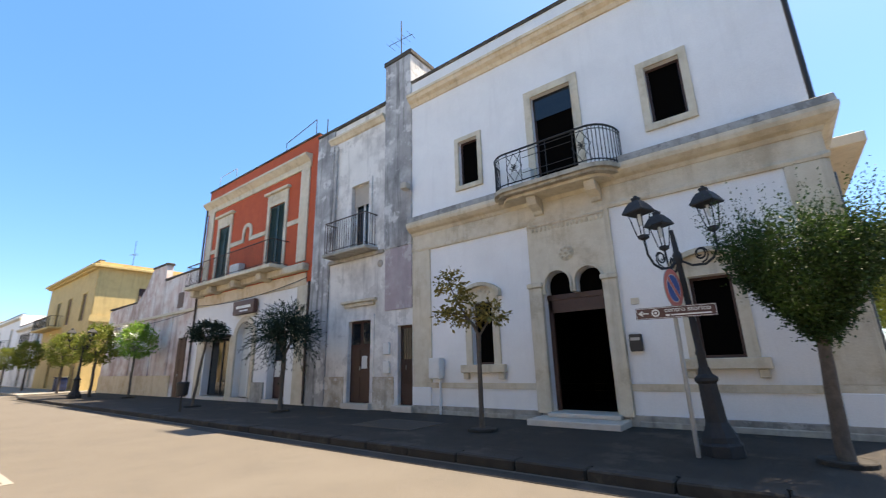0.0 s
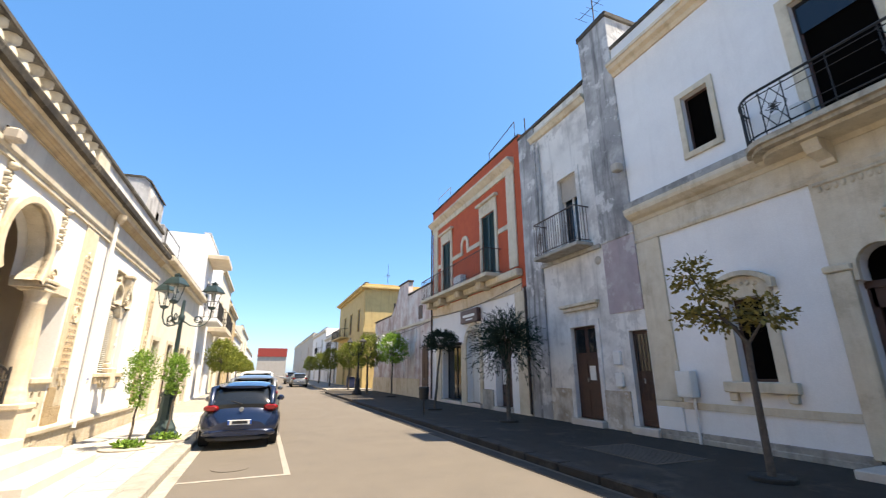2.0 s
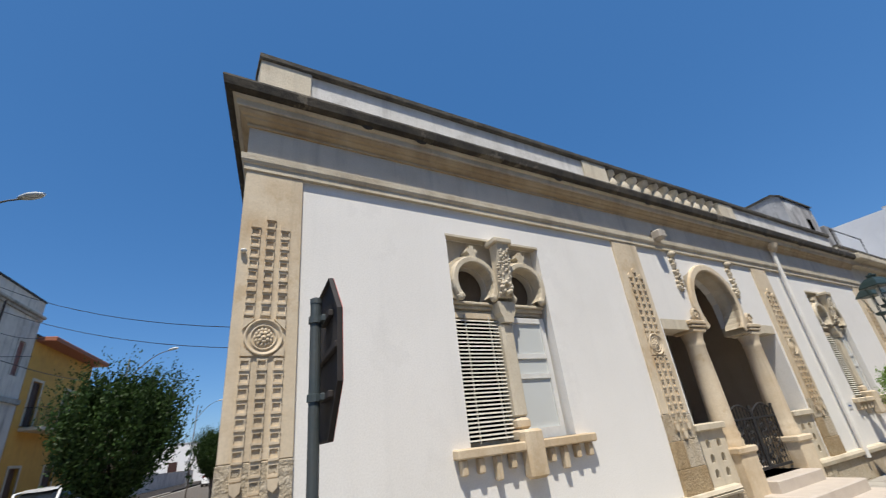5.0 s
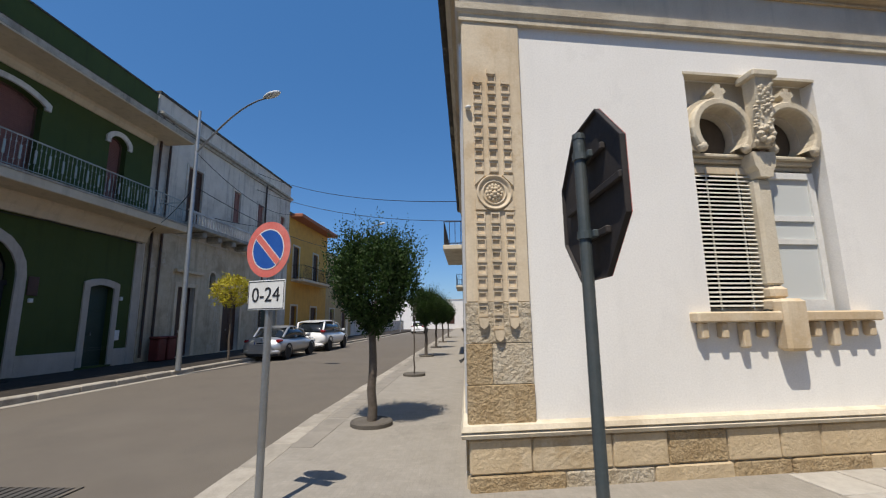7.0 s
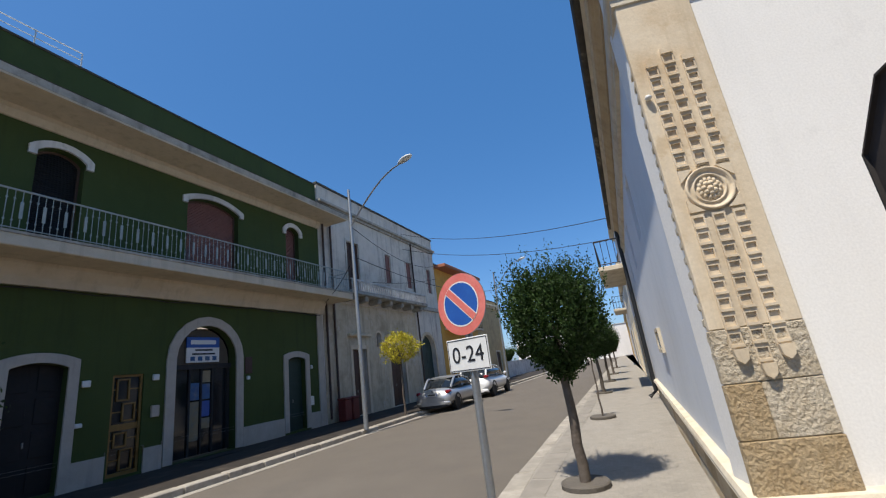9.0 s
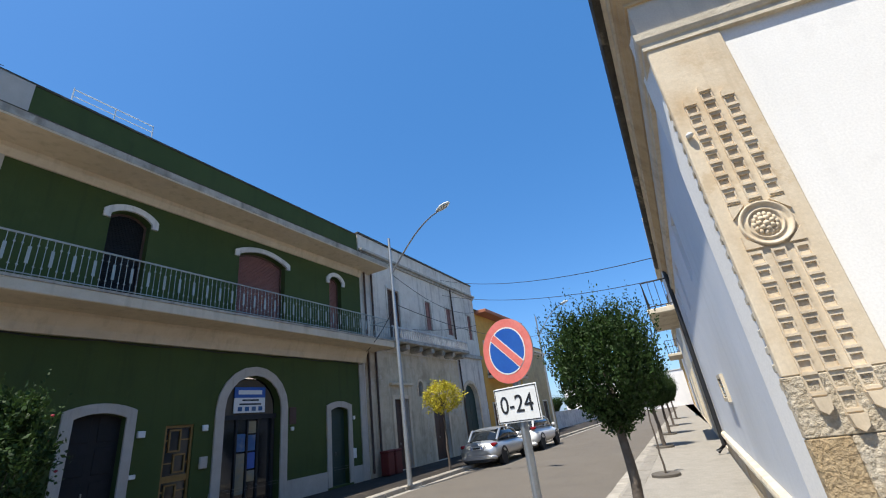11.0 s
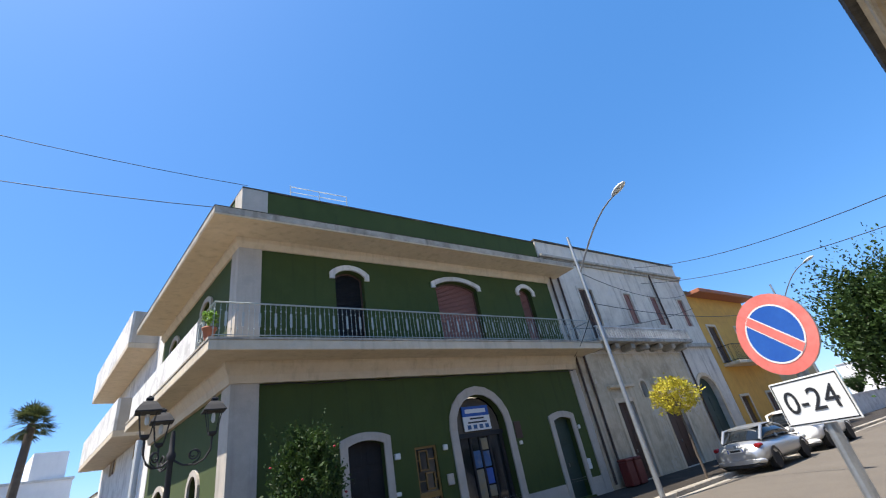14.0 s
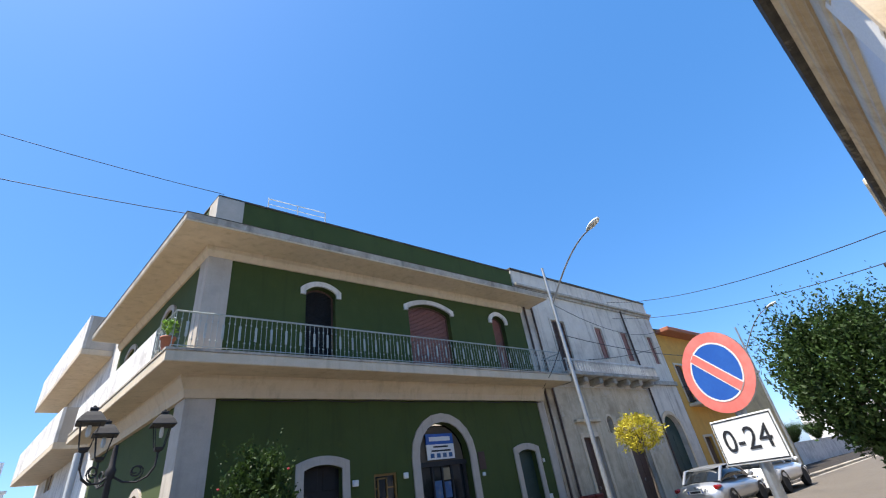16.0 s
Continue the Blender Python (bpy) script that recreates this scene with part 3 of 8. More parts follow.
def railing(parent, F, u0, u1, v, z0, z1, mat, step=0.13, r=0.009, belly=0.0, deco=False, ends=True, flat=False, label=""):
    """A balcony rail: top and bottom bars with returns, and each upright a part of its own."""
    top = Geo()
    path = ([F(u0, 0.02, z1)] if ends else []) + [F(u0, v, z1), F(u1, v, z1)] + ([F(u1, 0.02, z1)] if ends else [])
    top.tube(path, 0.022, 6)
    rail = part("handrail", top, mat, parent, label)
    path = ([F(u0, 0.02, z0 + 0.08)] if ends else []) + [F(u0, v, z0 + 0.08), F(u1, v, z0 + 0.08)] + ([F(u1, 0.02, z0 + 0.08)] if ends else [])
    part("bottom_rail", Geo().tube(path, 0.014, 5), mat, parent)
    g = Geo()
    d = (F.v[0], F.v[1])
    pts = []
    for k in range(7):
        t = k / 6
        o = belly * math.sin(math.pi * min(1, t * 1.15)) * (1 - t * 0.6)
        pts.append((d[0] * o, d[1] * o, z0 + 0.0 + (z1 - z0) * t))
    if not belly:
        pts = [pts[0], pts[-1]]
    g.tube(pts, r, 5)
    if flat:
        zc = (z0 + z1) / 2
        for zz in (zc - 0.22, zc + 0.26):
            g.lathe((0, 0, zz), [(0.008, -0.03), (0.026, 0), (0.008, 0.03)], 6)
    me = mesh_of(g, "baluster")
    g2 = None
    if flat:
        g2 = Geo().tube(pts, r, 5)
        g2.box(Frame((0, 0), F.u, F.v), -0.028, 0.028, -0.01, 0.01, z0 + 0.3, z1 - 0.25)
        g2 = mesh_of(g2, "baluster")
    n = round((u1 - u0) / step)
    for k in range(n + 1):
        ob = part("baluster", g2 if (g2 and k % 3 == 1) else me, mat, parent)
        ob.location = F(u0 + (u1 - u0) * k / n, v, 0)
    if ends:
        m = max(2, round(v / step))
        for k in range(1, m):
            for u in (u0, u1):
                ob = part("baluster", me, mat, parent)
                ob.location = F(u, v * k / m, 0)
    if deco:
        for uu in (u0 + 0.35, u1 - 0.35):
            g = Geo()
            for k in range(8):
                t0 = 2 * math.pi * k / 8
                zc = (z0 + z1) / 2
                g.tube([F(uu, v + 0.01, zc), F(uu + 0.12 * math.cos(t0 + 0.5), v + 0.01, zc + 0.12 * math.sin(t0 + 0.5)), F(uu + 0.2 * math.cos(t0), v + 0.01, zc + 0.26 * math.sin(t0))], 0.008, 4)
            part("scroll", g, mat, parent)
    return rail


def body(parent, F, u0, u1, z0, z1, depth, mat, roof_mat=None, th=0.35):
    """Side walls, back and flat roof behind a facade."""
    g = Geo()
    g.box(F, u0, u0 + 0.3, -depth, -th, z0, z1).box(F, u1 - 0.3, u1, -depth, -th, z0, z1).box(F, u0 + 0.3, u1 - 0.3, -depth, -depth + 0.3, z0, z1)
    part("side_wall", g, mat, parent)
    part("roof", Geo().box(F, u0 + 0.1, u1 - 0.1, -depth + 0.1, -0.05, z1 - 0.6, z1 - 0.35), roof_mat or parapet_plaster, parent)


# ---- the palazzo ----
dirty_foot = surf("dirty_foot", (0.40, 0.37, 0.32), (0.25, 0.23, 0.20), 0.92, 4, 1.5, 0.5, 0.8, (0.10, 0.095, 0.085), 0.4, flake=(0.55, 0.52, 0.47), flakes=0.5)
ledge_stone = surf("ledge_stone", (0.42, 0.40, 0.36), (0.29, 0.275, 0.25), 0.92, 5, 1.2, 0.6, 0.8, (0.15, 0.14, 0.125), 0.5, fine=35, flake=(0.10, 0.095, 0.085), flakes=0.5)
pal = thing("palazzo", "two-storey white plastered palazzo with limestone trim, in shade", "house")
P_OPEN = [(5.35, 6.02, 6.48, 7.92), (2.47, 3.57, 5.86, 8.40), (0.02, 0.74, 6.48, 7.92), (5.15, 5.80, 1.39, 2.99), (-0.12, 0.60, 1.41, 2.97),
          (2.24, 3.68, 0.33, 2.98), (2.24, 2.86, 2.98, 3.52, 0.31), (2.98, 3.60, 2.98, 3.52, 0.31)]
part("wall", Geo().wall(EAST, -1.85, 7.9, 0.05, 10.9, 0.4, P_OPEN), white_plaster, pal)
body(pal, EAST, -1.85, 7.9, 0.05, 10.85, 11, white_plaster, th=0.4)
wrap = lambda off=0: [(12.36, 7.9), (12.36, -1.85), (23.3, -1.85)]
part("cornice", Geo().sweep([(-0.05, 9.9), (0.05, 9.9), (0.1, 10.0), (0.22, 10.06), (0.26, 10.16), (0.3, 10.17), (0.3, 10.26), (-0.05, 10.3)], wrap()), limestone, pal)
part("coping", Geo().sweep([(-0.42, 10.88), (0.04, 10.88), (0.06, 10.97), (-0.42, 10.97)], wrap()), dark_cap, pal)
part("string_course", Geo().sweep([(-0.02, 5.3), (0.06, 5.3), (0.1, 5.38), (0.2, 5.42), (0.3, 5.5), (0.33, 5.58), (0.33, 5.66), (-0.02, 5.72)], wrap()), pale_stone, pal)
for a, b in ((-1.88, 2.0), (3.95, 7.88)):
    part("plinth", Geo().box(EAST, a, b, 0, 0.085, 0.05, 0.34, 0.012), dirty_foot, pal)
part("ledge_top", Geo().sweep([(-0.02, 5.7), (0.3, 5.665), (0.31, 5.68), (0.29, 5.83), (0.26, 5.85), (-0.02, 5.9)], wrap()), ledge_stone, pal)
part("frieze", Geo().sweep([(-0.02, 4.86), (0.035, 4.86), (0.035, 5.3), (-0.02, 5.3)], wrap()), pale_stone, pal)
part("frieze_moulding", Geo().sweep([(-0.02, 4.78), (0.06, 4.78), (0.08, 4.84), (0.06, 4.9), (-0.02, 4.9)], wrap()), pale_stone, pal)
for a, b in ((7.2, 7.9), (-1.85, -1.25)):
    part("pilaster", Geo().box(EAST, a, b, -0.02, 0.05, 0.94, 4.78, 0.012), pale_stone, pal)
    part("pilaster_base", Geo().box(EAST, a, b, -0.02, 0.08, 0.1, 0.82, 0.012), white_plaster, pal)
part("corner_pilaster", Geo().box(XY, 12.36, 12.95, -1.9, -1.8, 0.94, 4.78, 0.012), pale_stone, pal)
part("base_course", Geo().wall(EAST, -1.9, 7.9, 0.8, 0.94, 0.02, [(2.0, 3.9, 0.8, 0.94)]), pale_stone, pal).location = (-0.06, 0, 0)
part("plinth", Geo().box(EAST, 4.0, 7.2, -0.02, 0.035, 0.05, 0.8), white_plaster, pal)
part("plinth", Geo().box(EAST, -1.25, 1.9, -0.02, 0.035, 0.05, 0.8), white_plaster, pal)
part("plinth_foot", Geo().box(EAST, 4.05, 7.9, 0.0, 0.1, 0.05, 0.24, 0.02), grey_stone, pal)
part("plinth_foot", Geo().box(EAST, -1.9, 1.85, 0.0, 0.1, 0.05, 0.24, 0.02), grey_stone, pal)
portal_holes = [(2.24, 3.68, 0.3, 2.98), (2.24, 2.86, 2.98, 3.52, 0.31), (2.98, 3.60, 2.98, 3.52, 0.31)]
portal = part("portal", Geo().wall(Frame((12.30, 0), (0, 1), (-1, 0)), 1.93, 3.97, 0.3, 4.8, 0.06, portal_holes), pale_stone, pal)
for a, b in ((1.93, 2.24), (3.68, 4.02)):
    part("jamb", Geo().box(EAST, a, b, 0.05, 0.12, 0.3, 3.15, 0.012), pale_stone, portal)
    part("capital", Geo().box(EAST, a - 0.03, b + 0.03, 0.05, 0.16, 3.15, 3.27, 0.02), pale_stone, portal)
part("arch_moulding", Geo().band(EAST, portal_holes[1], 0.05, 0.06, 0.1).band(EAST, portal_holes[2], 0.05, 0.06, 0.1), pale_stone, portal)
g = Geo()
for k in range(16):
    u = 2.1 + 1.72 * k / 15
    g.dome(EAST, u, 0.06, 4.62, 0.045, 0.035, 0.07, 6, 3)
g.box(EAST, 2.02, 3.9, 0.05, 0.09, 4.69, 4.75)
part("egg_band", g, pale_stone, portal, smooth=True)
g = Geo()
g.dome(EAST, 3.0, 0.055, 3.91, 0.2, 0.05, 0.2, 16, 4)
for k in range(8):
    t = 2 * math.pi * k / 8
    g.dome(EAST, 3.0 + 0.125 * math.cos(t), 0.075, 3.91 + 0.125 * math.sin(t), 0.05, 0.07, 0.05, 6, 3)
g.dome(EAST, 3.0, 0.1, 3.91, 0.055, 0.05, 0.045, 6, 3)
part("rosette", g, pale_stone, portal, smooth=True)
for z, o, c in ((0.05, 0.85, PAVE + 0.12), (PAVE + 0.12, 0.32, 0.34)):
    part("step", Geo().box(EAST, 2.0 if o > 0.5 else 2.15, 3.95 if o > 0.5 else 3.7, -0.4, o, z, c, 0.015), marble, pal)
# Black back sheet and lining: the hall's darkness is painted, no door here.
g = Geo().box(EAST, 1.85, 3.95, -3.5, -3.4, 0.2, 4.0)
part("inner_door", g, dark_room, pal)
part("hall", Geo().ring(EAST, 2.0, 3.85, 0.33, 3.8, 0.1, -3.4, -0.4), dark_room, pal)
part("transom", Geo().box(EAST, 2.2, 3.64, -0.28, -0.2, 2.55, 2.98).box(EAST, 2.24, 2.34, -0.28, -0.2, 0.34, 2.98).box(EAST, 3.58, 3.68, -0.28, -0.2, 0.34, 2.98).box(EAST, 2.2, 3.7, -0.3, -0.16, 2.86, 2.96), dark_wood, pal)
# blackened sheet behind the twin arches, for the dark hall
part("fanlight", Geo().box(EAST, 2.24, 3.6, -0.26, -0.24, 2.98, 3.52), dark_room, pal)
for o, w in ((P_OPEN[0], 0.14), (P_OPEN[2], 0.16), (P_OPEN[1], 0.2)):
    part("surround", Geo().band(EAST, o, w, 0.0, 0.05), pale_stone, pal, bevel=0.008)
    if w < 0.2:
        part("sill", Geo().box(EAST, o[0] - w, o[1] + w, 0, 0.07, o[2] - w, o[2], 0.01), pale_stone, pal)
    # pane painted near-black for the unlit room behind it
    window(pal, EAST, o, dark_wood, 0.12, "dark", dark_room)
for o in (P_OPEN[3], P_OPEN[4]):
    a, b = o[0] - 0.22, o[1] + 0.22
    part("surround", Geo().band(EAST, o, 0.2, 0.0, 0.05), pale_stone, pal, bevel=0.008)
    part("hood", Geo().band(EAST, (a + 0.02, b - 0.02, 3.1, 3.42, 0.2), 0.1, 0.0, 0.16), pale_stone, pal, bevel=0.01)
    part("tympanum", Geo().prism(EAST, [(a, 3.1)] + arch_points(a, b, 3.44, 0.24) + [(b, 3.1)], 0, 0.045), pale_stone, pal)
    g = Geo()
    for k in range(5):
        g.dome(EAST, (a + b) / 2 + (k - 2) * 0.13, 0.04, 3.27 - abs(k - 2) * 0.02, 0.055, 0.04, 0.05, 6, 3)
    part("carving", g, pale_stone, pal, smooth=True)
    part("sill", Geo().box(EAST, a - 0.12, b + 0.12, 0, 0.15, o[2] - 0.2, o[2], 0.015), pale_stone, pal)
    for u in (a - 0.06, b - 0.1):
        part("bracket", Geo().box(EAST, u, u + 0.16, 0, 0.1, o[2] - 0.36, o[2] - 0.2, 0.015), pale_stone, pal)
    # near-black pane again, in place of a dark room
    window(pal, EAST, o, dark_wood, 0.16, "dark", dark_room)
part("fanlight", Geo().box(EAST, 2.5, 3.54, -0.11, -0.1, 7.72, 8.38), glass, pal)
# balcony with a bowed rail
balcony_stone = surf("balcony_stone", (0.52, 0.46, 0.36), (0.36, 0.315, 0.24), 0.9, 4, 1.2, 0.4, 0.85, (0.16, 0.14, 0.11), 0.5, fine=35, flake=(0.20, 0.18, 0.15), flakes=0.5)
def bow(u0, u1, v, r, k, n):
    """The k-th of n even points along the same line, as (u, v)."""
    arc = math.pi / 2 * (r + v) / 2
    d = (2 * arc + u1 - u0 - 2 * r) * k / n
    if d < arc:
        t = math.pi / 2 * d / arc
        return u0 + r * (1 - math.cos(t)), v * math.sin(t)
    d -= arc
    if d < u1 - u0 - 2 * r:
        return u0 + r + d, v
    t = math.pi / 2 * min(1, (d - (u1 - u0 - 2 * r)) / arc)
    return u1 - r * (1 - math.sin(t)), v * math.cos(t)


def bow_line(u0, u1, v, r, z, n=34):
    return [EAST(*bow(u0, u1, v, r, k, n), z) for k in range(n + 1)]


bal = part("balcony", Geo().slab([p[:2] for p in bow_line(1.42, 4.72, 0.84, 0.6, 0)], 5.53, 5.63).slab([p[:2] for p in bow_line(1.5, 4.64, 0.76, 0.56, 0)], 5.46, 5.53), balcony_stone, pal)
part("soffit_moulding", Geo().slab([p[:2] for p in bow_line(1.65, 4.5, 0.6, 0.48, 0)], 5.39, 5.46), pale_stone, bal)
RAIL = (1.47, 4.67, 0.79, 0.58)
for name, z, r in (("handrail", 6.56, 0.024), ("bottom_rail", 5.72, 0.015), ("middle_rail", 6.47, 0.01)):
    part(name, Geo().tube(bow_line(*RAIL, z, 40), r, 6), iron, bal)
bar_me = mesh_of(Geo().tube([(0, 0, 5.62), (0, 0, 6.56)], 0.011, 5), "baluster")
for k in range(0, 45):
    u, v = bow(*RAIL, k, 44)
    if v < 0.775 or abs(u - 2.97) < 0.06 or min(abs(u - q) for q in (1.9, 2.35, 3.6, 4.05)) < 0.05:
        part("baluster", bar_me, iron, bal).location = EAST(u, v, 0)
for uu in (2.12, 3.83):
    g = Geo()
    for sg in (-1, 1):
        for a, b in ((5.72, 6.11), (6.5, 6.11)):
            g.tube([EAST(uu - 0.22, 0.79, a), EAST(uu, 0.79, b), EAST(uu + 0.22, 0.79, a)], 0.009, 4)
            g.tube([EAST(uu + sg * 0.22, 0.79, 6.11), EAST(uu, 0.79, a)], 0.009, 4)
    for k in range(6):
        t0 = math.pi * k / 3
        g.tube([EAST(uu, 0.79, 6.11), EAST(uu + 0.08 * math.cos(t0 + 0.35), 0.79, 6.11 + 0.08 * math.sin(t0 + 0.35)), EAST(uu + 0.13 * math.cos(t0), 0.79, 6.11 + 0.13 * math.sin(t0)), EAST(uu + 0.08 * math.cos(t0 - 0.35), 0.79, 6.11 + 0.08 * math.sin(t0 - 0.35)), EAST(uu, 0.79, 6.11)], 0.009, 4)
    part("scroll", g, iron, bal)
for z in (5.9, 6.3):
    part("crossbar", Geo().tube([EAST(2.35, 0.79, z), EAST(3.6, 0.79, z)], 0.009, 4), iron, bal)
for u in (2.15, 3.6):
    g = Geo().prism(Frame(EAST(u, 0, 0)[:2], (-1, 0), (0, 1)), [(0, 4.98), (0.1, 5.0), (0.14, 5.08), (0.24, 5.14), (0.4, 5.18), (0.46, 5.26), (0.5, 5.39), (0, 5.4)], -0.12, 0.12)
    part("corbel", g, pale_stone, bal, bevel=0.02)
part("air_conditioner", Geo().box(EAST, 3.62, 4.2, 0.06, 0.3, 5.66, 6.25, 0.02), white_metal, bal)
# downpipe on the corner and the roofed balcony on the side street
for x, a, b in ((12.9, 10.0, 6.0), (13.05, 4.7, 0.2)):
    part("downpipe", Geo().tube([(x, -1.97, a), (x, -1.97, b)], 0.055, 8), black_paint, pal)
part("side_balcony", Geo().box(XY, 17.5, 22.8, -3.4, -1.86, 6.8, 7.1, 0.02), concrete_cream, pal)

# ---- the grey house beside it ----
worn_foot = surf("worn_foot", (0.62, 0.57, 0.49), (0.42, 0.34, 0.25), 0.92, 2.2, 1.2, 0.4, 0.8, (0.25, 0.19, 0.13), 0.5, edge=0.25, flake=(0.74, 0.71, 0.66), flakes=0.7)
gry = thing("town_house", "narrow grey and white weathered house with a small iron balcony", "house")
G_OPEN = [(9.93, 10.86, 5.30, 7.84), (9.74, 10.82, 0.30, 2.88), (7.95, 8.55, 0.30, 2.60)]
part("wall", Geo().wall(EAST, 7.9, 13.05, 0.05, 10.6, 0.4, G_OPEN), worn_white, gry)
body(gry, EAST, 7.9, 13.05, 0.05, 10.5, 9, grey_render, th=0.4)
part("grey_strip", Geo().box(EAST, 12.0, 13.05, -0.01, 0.05, 0.05, 10.62), grey_render, gry)
part("grey_strip", Geo().box(EAST, 11.82, 12.0, -0.01, 0.025, 5.2, 10.0), grey_render, gry)
part("pier", Geo().box(EAST, 7.92, 9.15, -1.2, 0.06, 5.1, 12.25, 0.02), grey_render, gry)
part("pier_cap", Geo().box(EAST, 7.86, 9.21, -1.25, 0.1, 12.15, 12.35, 0.03), dark_cap, gry)
part("stained_patch", Geo().box(EAST, 7.94, 9.1, -0.01, 0.03, 3.1, 5.1), mauve_patch, gry)
part("string", Geo().box(EAST, 9.15, 12.05, 0, 0.09, 5.02, 5.16, 0.02), grey_stone, gry)
part("cornice", Geo().sweep([(-0.02, 9.95), (0.08, 9.98), (0.16, 10.1), (0.2, 10.12), (0.2, 10.2), (-0.02, 10.22)], [(12.36, 12.2), (12.36, 9.15)]), pale_stone, gry)
part("coping", Geo().box(EAST, 9.1, 13.08, -0.42, 0.09, 10.6, 10.72, 0.02), dark_cap, gry)
part("surround", Geo().band(EAST, G_OPEN[0], 0.15, 0, 0.04), worn_white, gry)
w = window(gry, EAST, G_OPEN[0], white_wood, 0.2, "glass")
shutter = part("shutter_box", Geo().box(EAST, 9.94, 10.85, -0.16, -0.08, 7.78, 7.84), render_grey, w)
for k in range(15):
    part("slat", Geo().box(EAST, 9.95, 10.84, -0.14, -0.11, 7.05 + k * 0.049, 7.092 + k * 0.049), render_grey, shutter)
part("surround", Geo().band(EAST, G_OPEN[1], 0.17, 0, 0.03), worn_white, gry, bevel=0.01)
part("lintel", Geo().box(EAST, 9.45, 11.15, 0, 0.16, 3.48, 3.58, 0.02).box(EAST, 9.55, 11.05, 0, 0.09, 3.36, 3.48, 0.02), pale_stone, gry)
dr = door(gry, EAST, G_OPEN[1], dark_wood, 0.12, 3, 2, True)
part("notice", Geo().box(EAST, 10.0, 10.25, -0.1, -0.09, 1.35, 1.75), sign_white, dr)
dr = door(gry, EAST, G_OPEN[2], dark_wood, 0.14, 2, 1, True)
g = Geo()
for k in range(5):
    g.tube([EAST(8.02 + k * 0.11, -0.08, 0.9), EAST(8.02 + k * 0.11, -0.08, 2.5)], 0.01, 5)
part("grille", g, rusty_iron, dr)
for o in G_OPEN[1:]:
    part("step", Geo().box(EAST, o[0] - 0.1, o[1] + 0.1, -0.3, 0.18, 0.05, 0.3, 0.015), marble, gry)
bal = part("balcony", Geo().box(EAST, 9.45, 11.7, 0, 0.62, 5.16, 5.28, 0.02), grey_stone, gry)
railing(bal, EAST, 9.52, 11.63, 0.56, 5.28, 6.42, rusty_iron, 0.12, 0.009, 0.0, True)
for a, b in ((8.7, 9.6), (11.0, 12.0)):
    part("plinth", Geo().wall(EAST, a, b, 0.05, 1.1, 0.03), worn_foot, gry).location = (-0.032, 0, 0)
part("vent_cover", Geo().dome(EAST, 9.35, 0, 4.7, 0.13, 0.06, 0.13, 12, 4), render_grey, gry, smooth=True)
for z in (1.2, 1.75):
    part("letter_box", Geo().box(EAST, 8.85, 9.1, 0, 0.1, z, z + 0.36, 0.02), sign_white, gry)
part("downpipe", Geo().tube([EAST(11.75, 0.08, 9.8), EAST(11.75, 0.08, 5.2)], 0.045, 8), grey_render, gry)

# ---- the red house ----
red = thing("red_house", "two-storey house, brick-red upper floor with cream trim and green shutters", "house")
R_OPEN = [(15.25, 16.45, 5.5, 8.45), (20.1, 21.2, 5.5, 8.45), (18.95, 21.3, 0.28, 2.85), (16.95, 18.35, 0.28, 3.45, 0.55), (14.45, 15.7, 0.28, 2.9)]
part("upper_wall", Geo().wall(EAST, 13.05, 22.8, 4.6, 10.9, 0.35, R_OPEN[:2]), red_plaster, red)
part("lower_wall", Geo().wall(EAST, 13.05, 22.8, 0.05, 4.6, 0.35, R_OPEN[2:]), white_plaster, red)
body(red, EAST, 13.05, 22.8, 0.05, 10.8, 9, worn_white)
part("cornice", Geo().sweep([(-0.02, 9.55), (0.06, 9.55), (0.08, 9.8), (0.14, 9.84), (0.3, 9.98), (0.34, 10.0), (0.34, 10.1), (-0.02, 10.14)], [(12.36, 22.8), (12.36, 13.5)]), pale_stone, red)
part("coping", Geo().box(EAST, 13.05, 22.85, -0.38, 0.05, 10.88, 10.95), dark_cap, red)
for a, b in ((13.55, 14.15), (21.95, 22.5)):
    part("pilaster", Geo().box(EAST, a, b, 0, 0.07, 5.5, 9.55, 0.012), pale_stone, red)
for a, b in ((14.15, 15.0), (16.7, 17.9), (18.75, 19.9), (21.45, 21.95)):
    part("belt", Geo().box(EAST, a, b, 0, 0.05, 7.2, 7.4), pale_stone, red)
part("arch_ornament", Geo().band(EAST, (18.08, 18.57, 7.2, 7.95, 0.24), 0.18, 0, 0.06), pale_stone, red)
for o in R_OPEN[:2]:
    part("surround", Geo().band(EAST, o, 0.2, 0, 0.06), pale_stone, red)
    part("hood", Geo().box(EAST, o[0] - 0.35, o[1] + 0.35, 0, 0.2, 9.0, 9.12, 0.02).box(EAST, o[0] - 0.2, o[1] + 0.2, 0, 0.08, 8.65, 9.0, 0.02), pale_stone, red)
    window(red, EAST, o, green_shutter, 0.06, "slats", green_shutter)
bal = part("balcony", Geo().box(EAST, 13.3, 22.8, 0, 0.3, 5.05, 5.35, 0.03).box(EAST, 14.7, 22.6, 0, 0.85, 5.3, 5.46, 0.02), pale_stone, red)
railing(bal, EAST, 14.8, 22.5, 0.8, 5.46, 6.5, rusty_iron, 0.16, 0.008)
for u in (16.0, 18.2, 20.4, 22.2):
    part("corbel", Geo().box(EAST, u - 0.2, u + 0.2, 0, 0.6, 4.95, 5.3, 0.05), pale_stone, bal)
part("air_conditioner", Geo().box(EAST, 18.1, 18.95, 0.1, 0.4, 5.5, 6.1, 0.02), white_metal, bal)
part("stone_band", Geo().box(EAST, 13.4, 22.7, 0, 0.05, 4.5, 5.0), limestone, red)
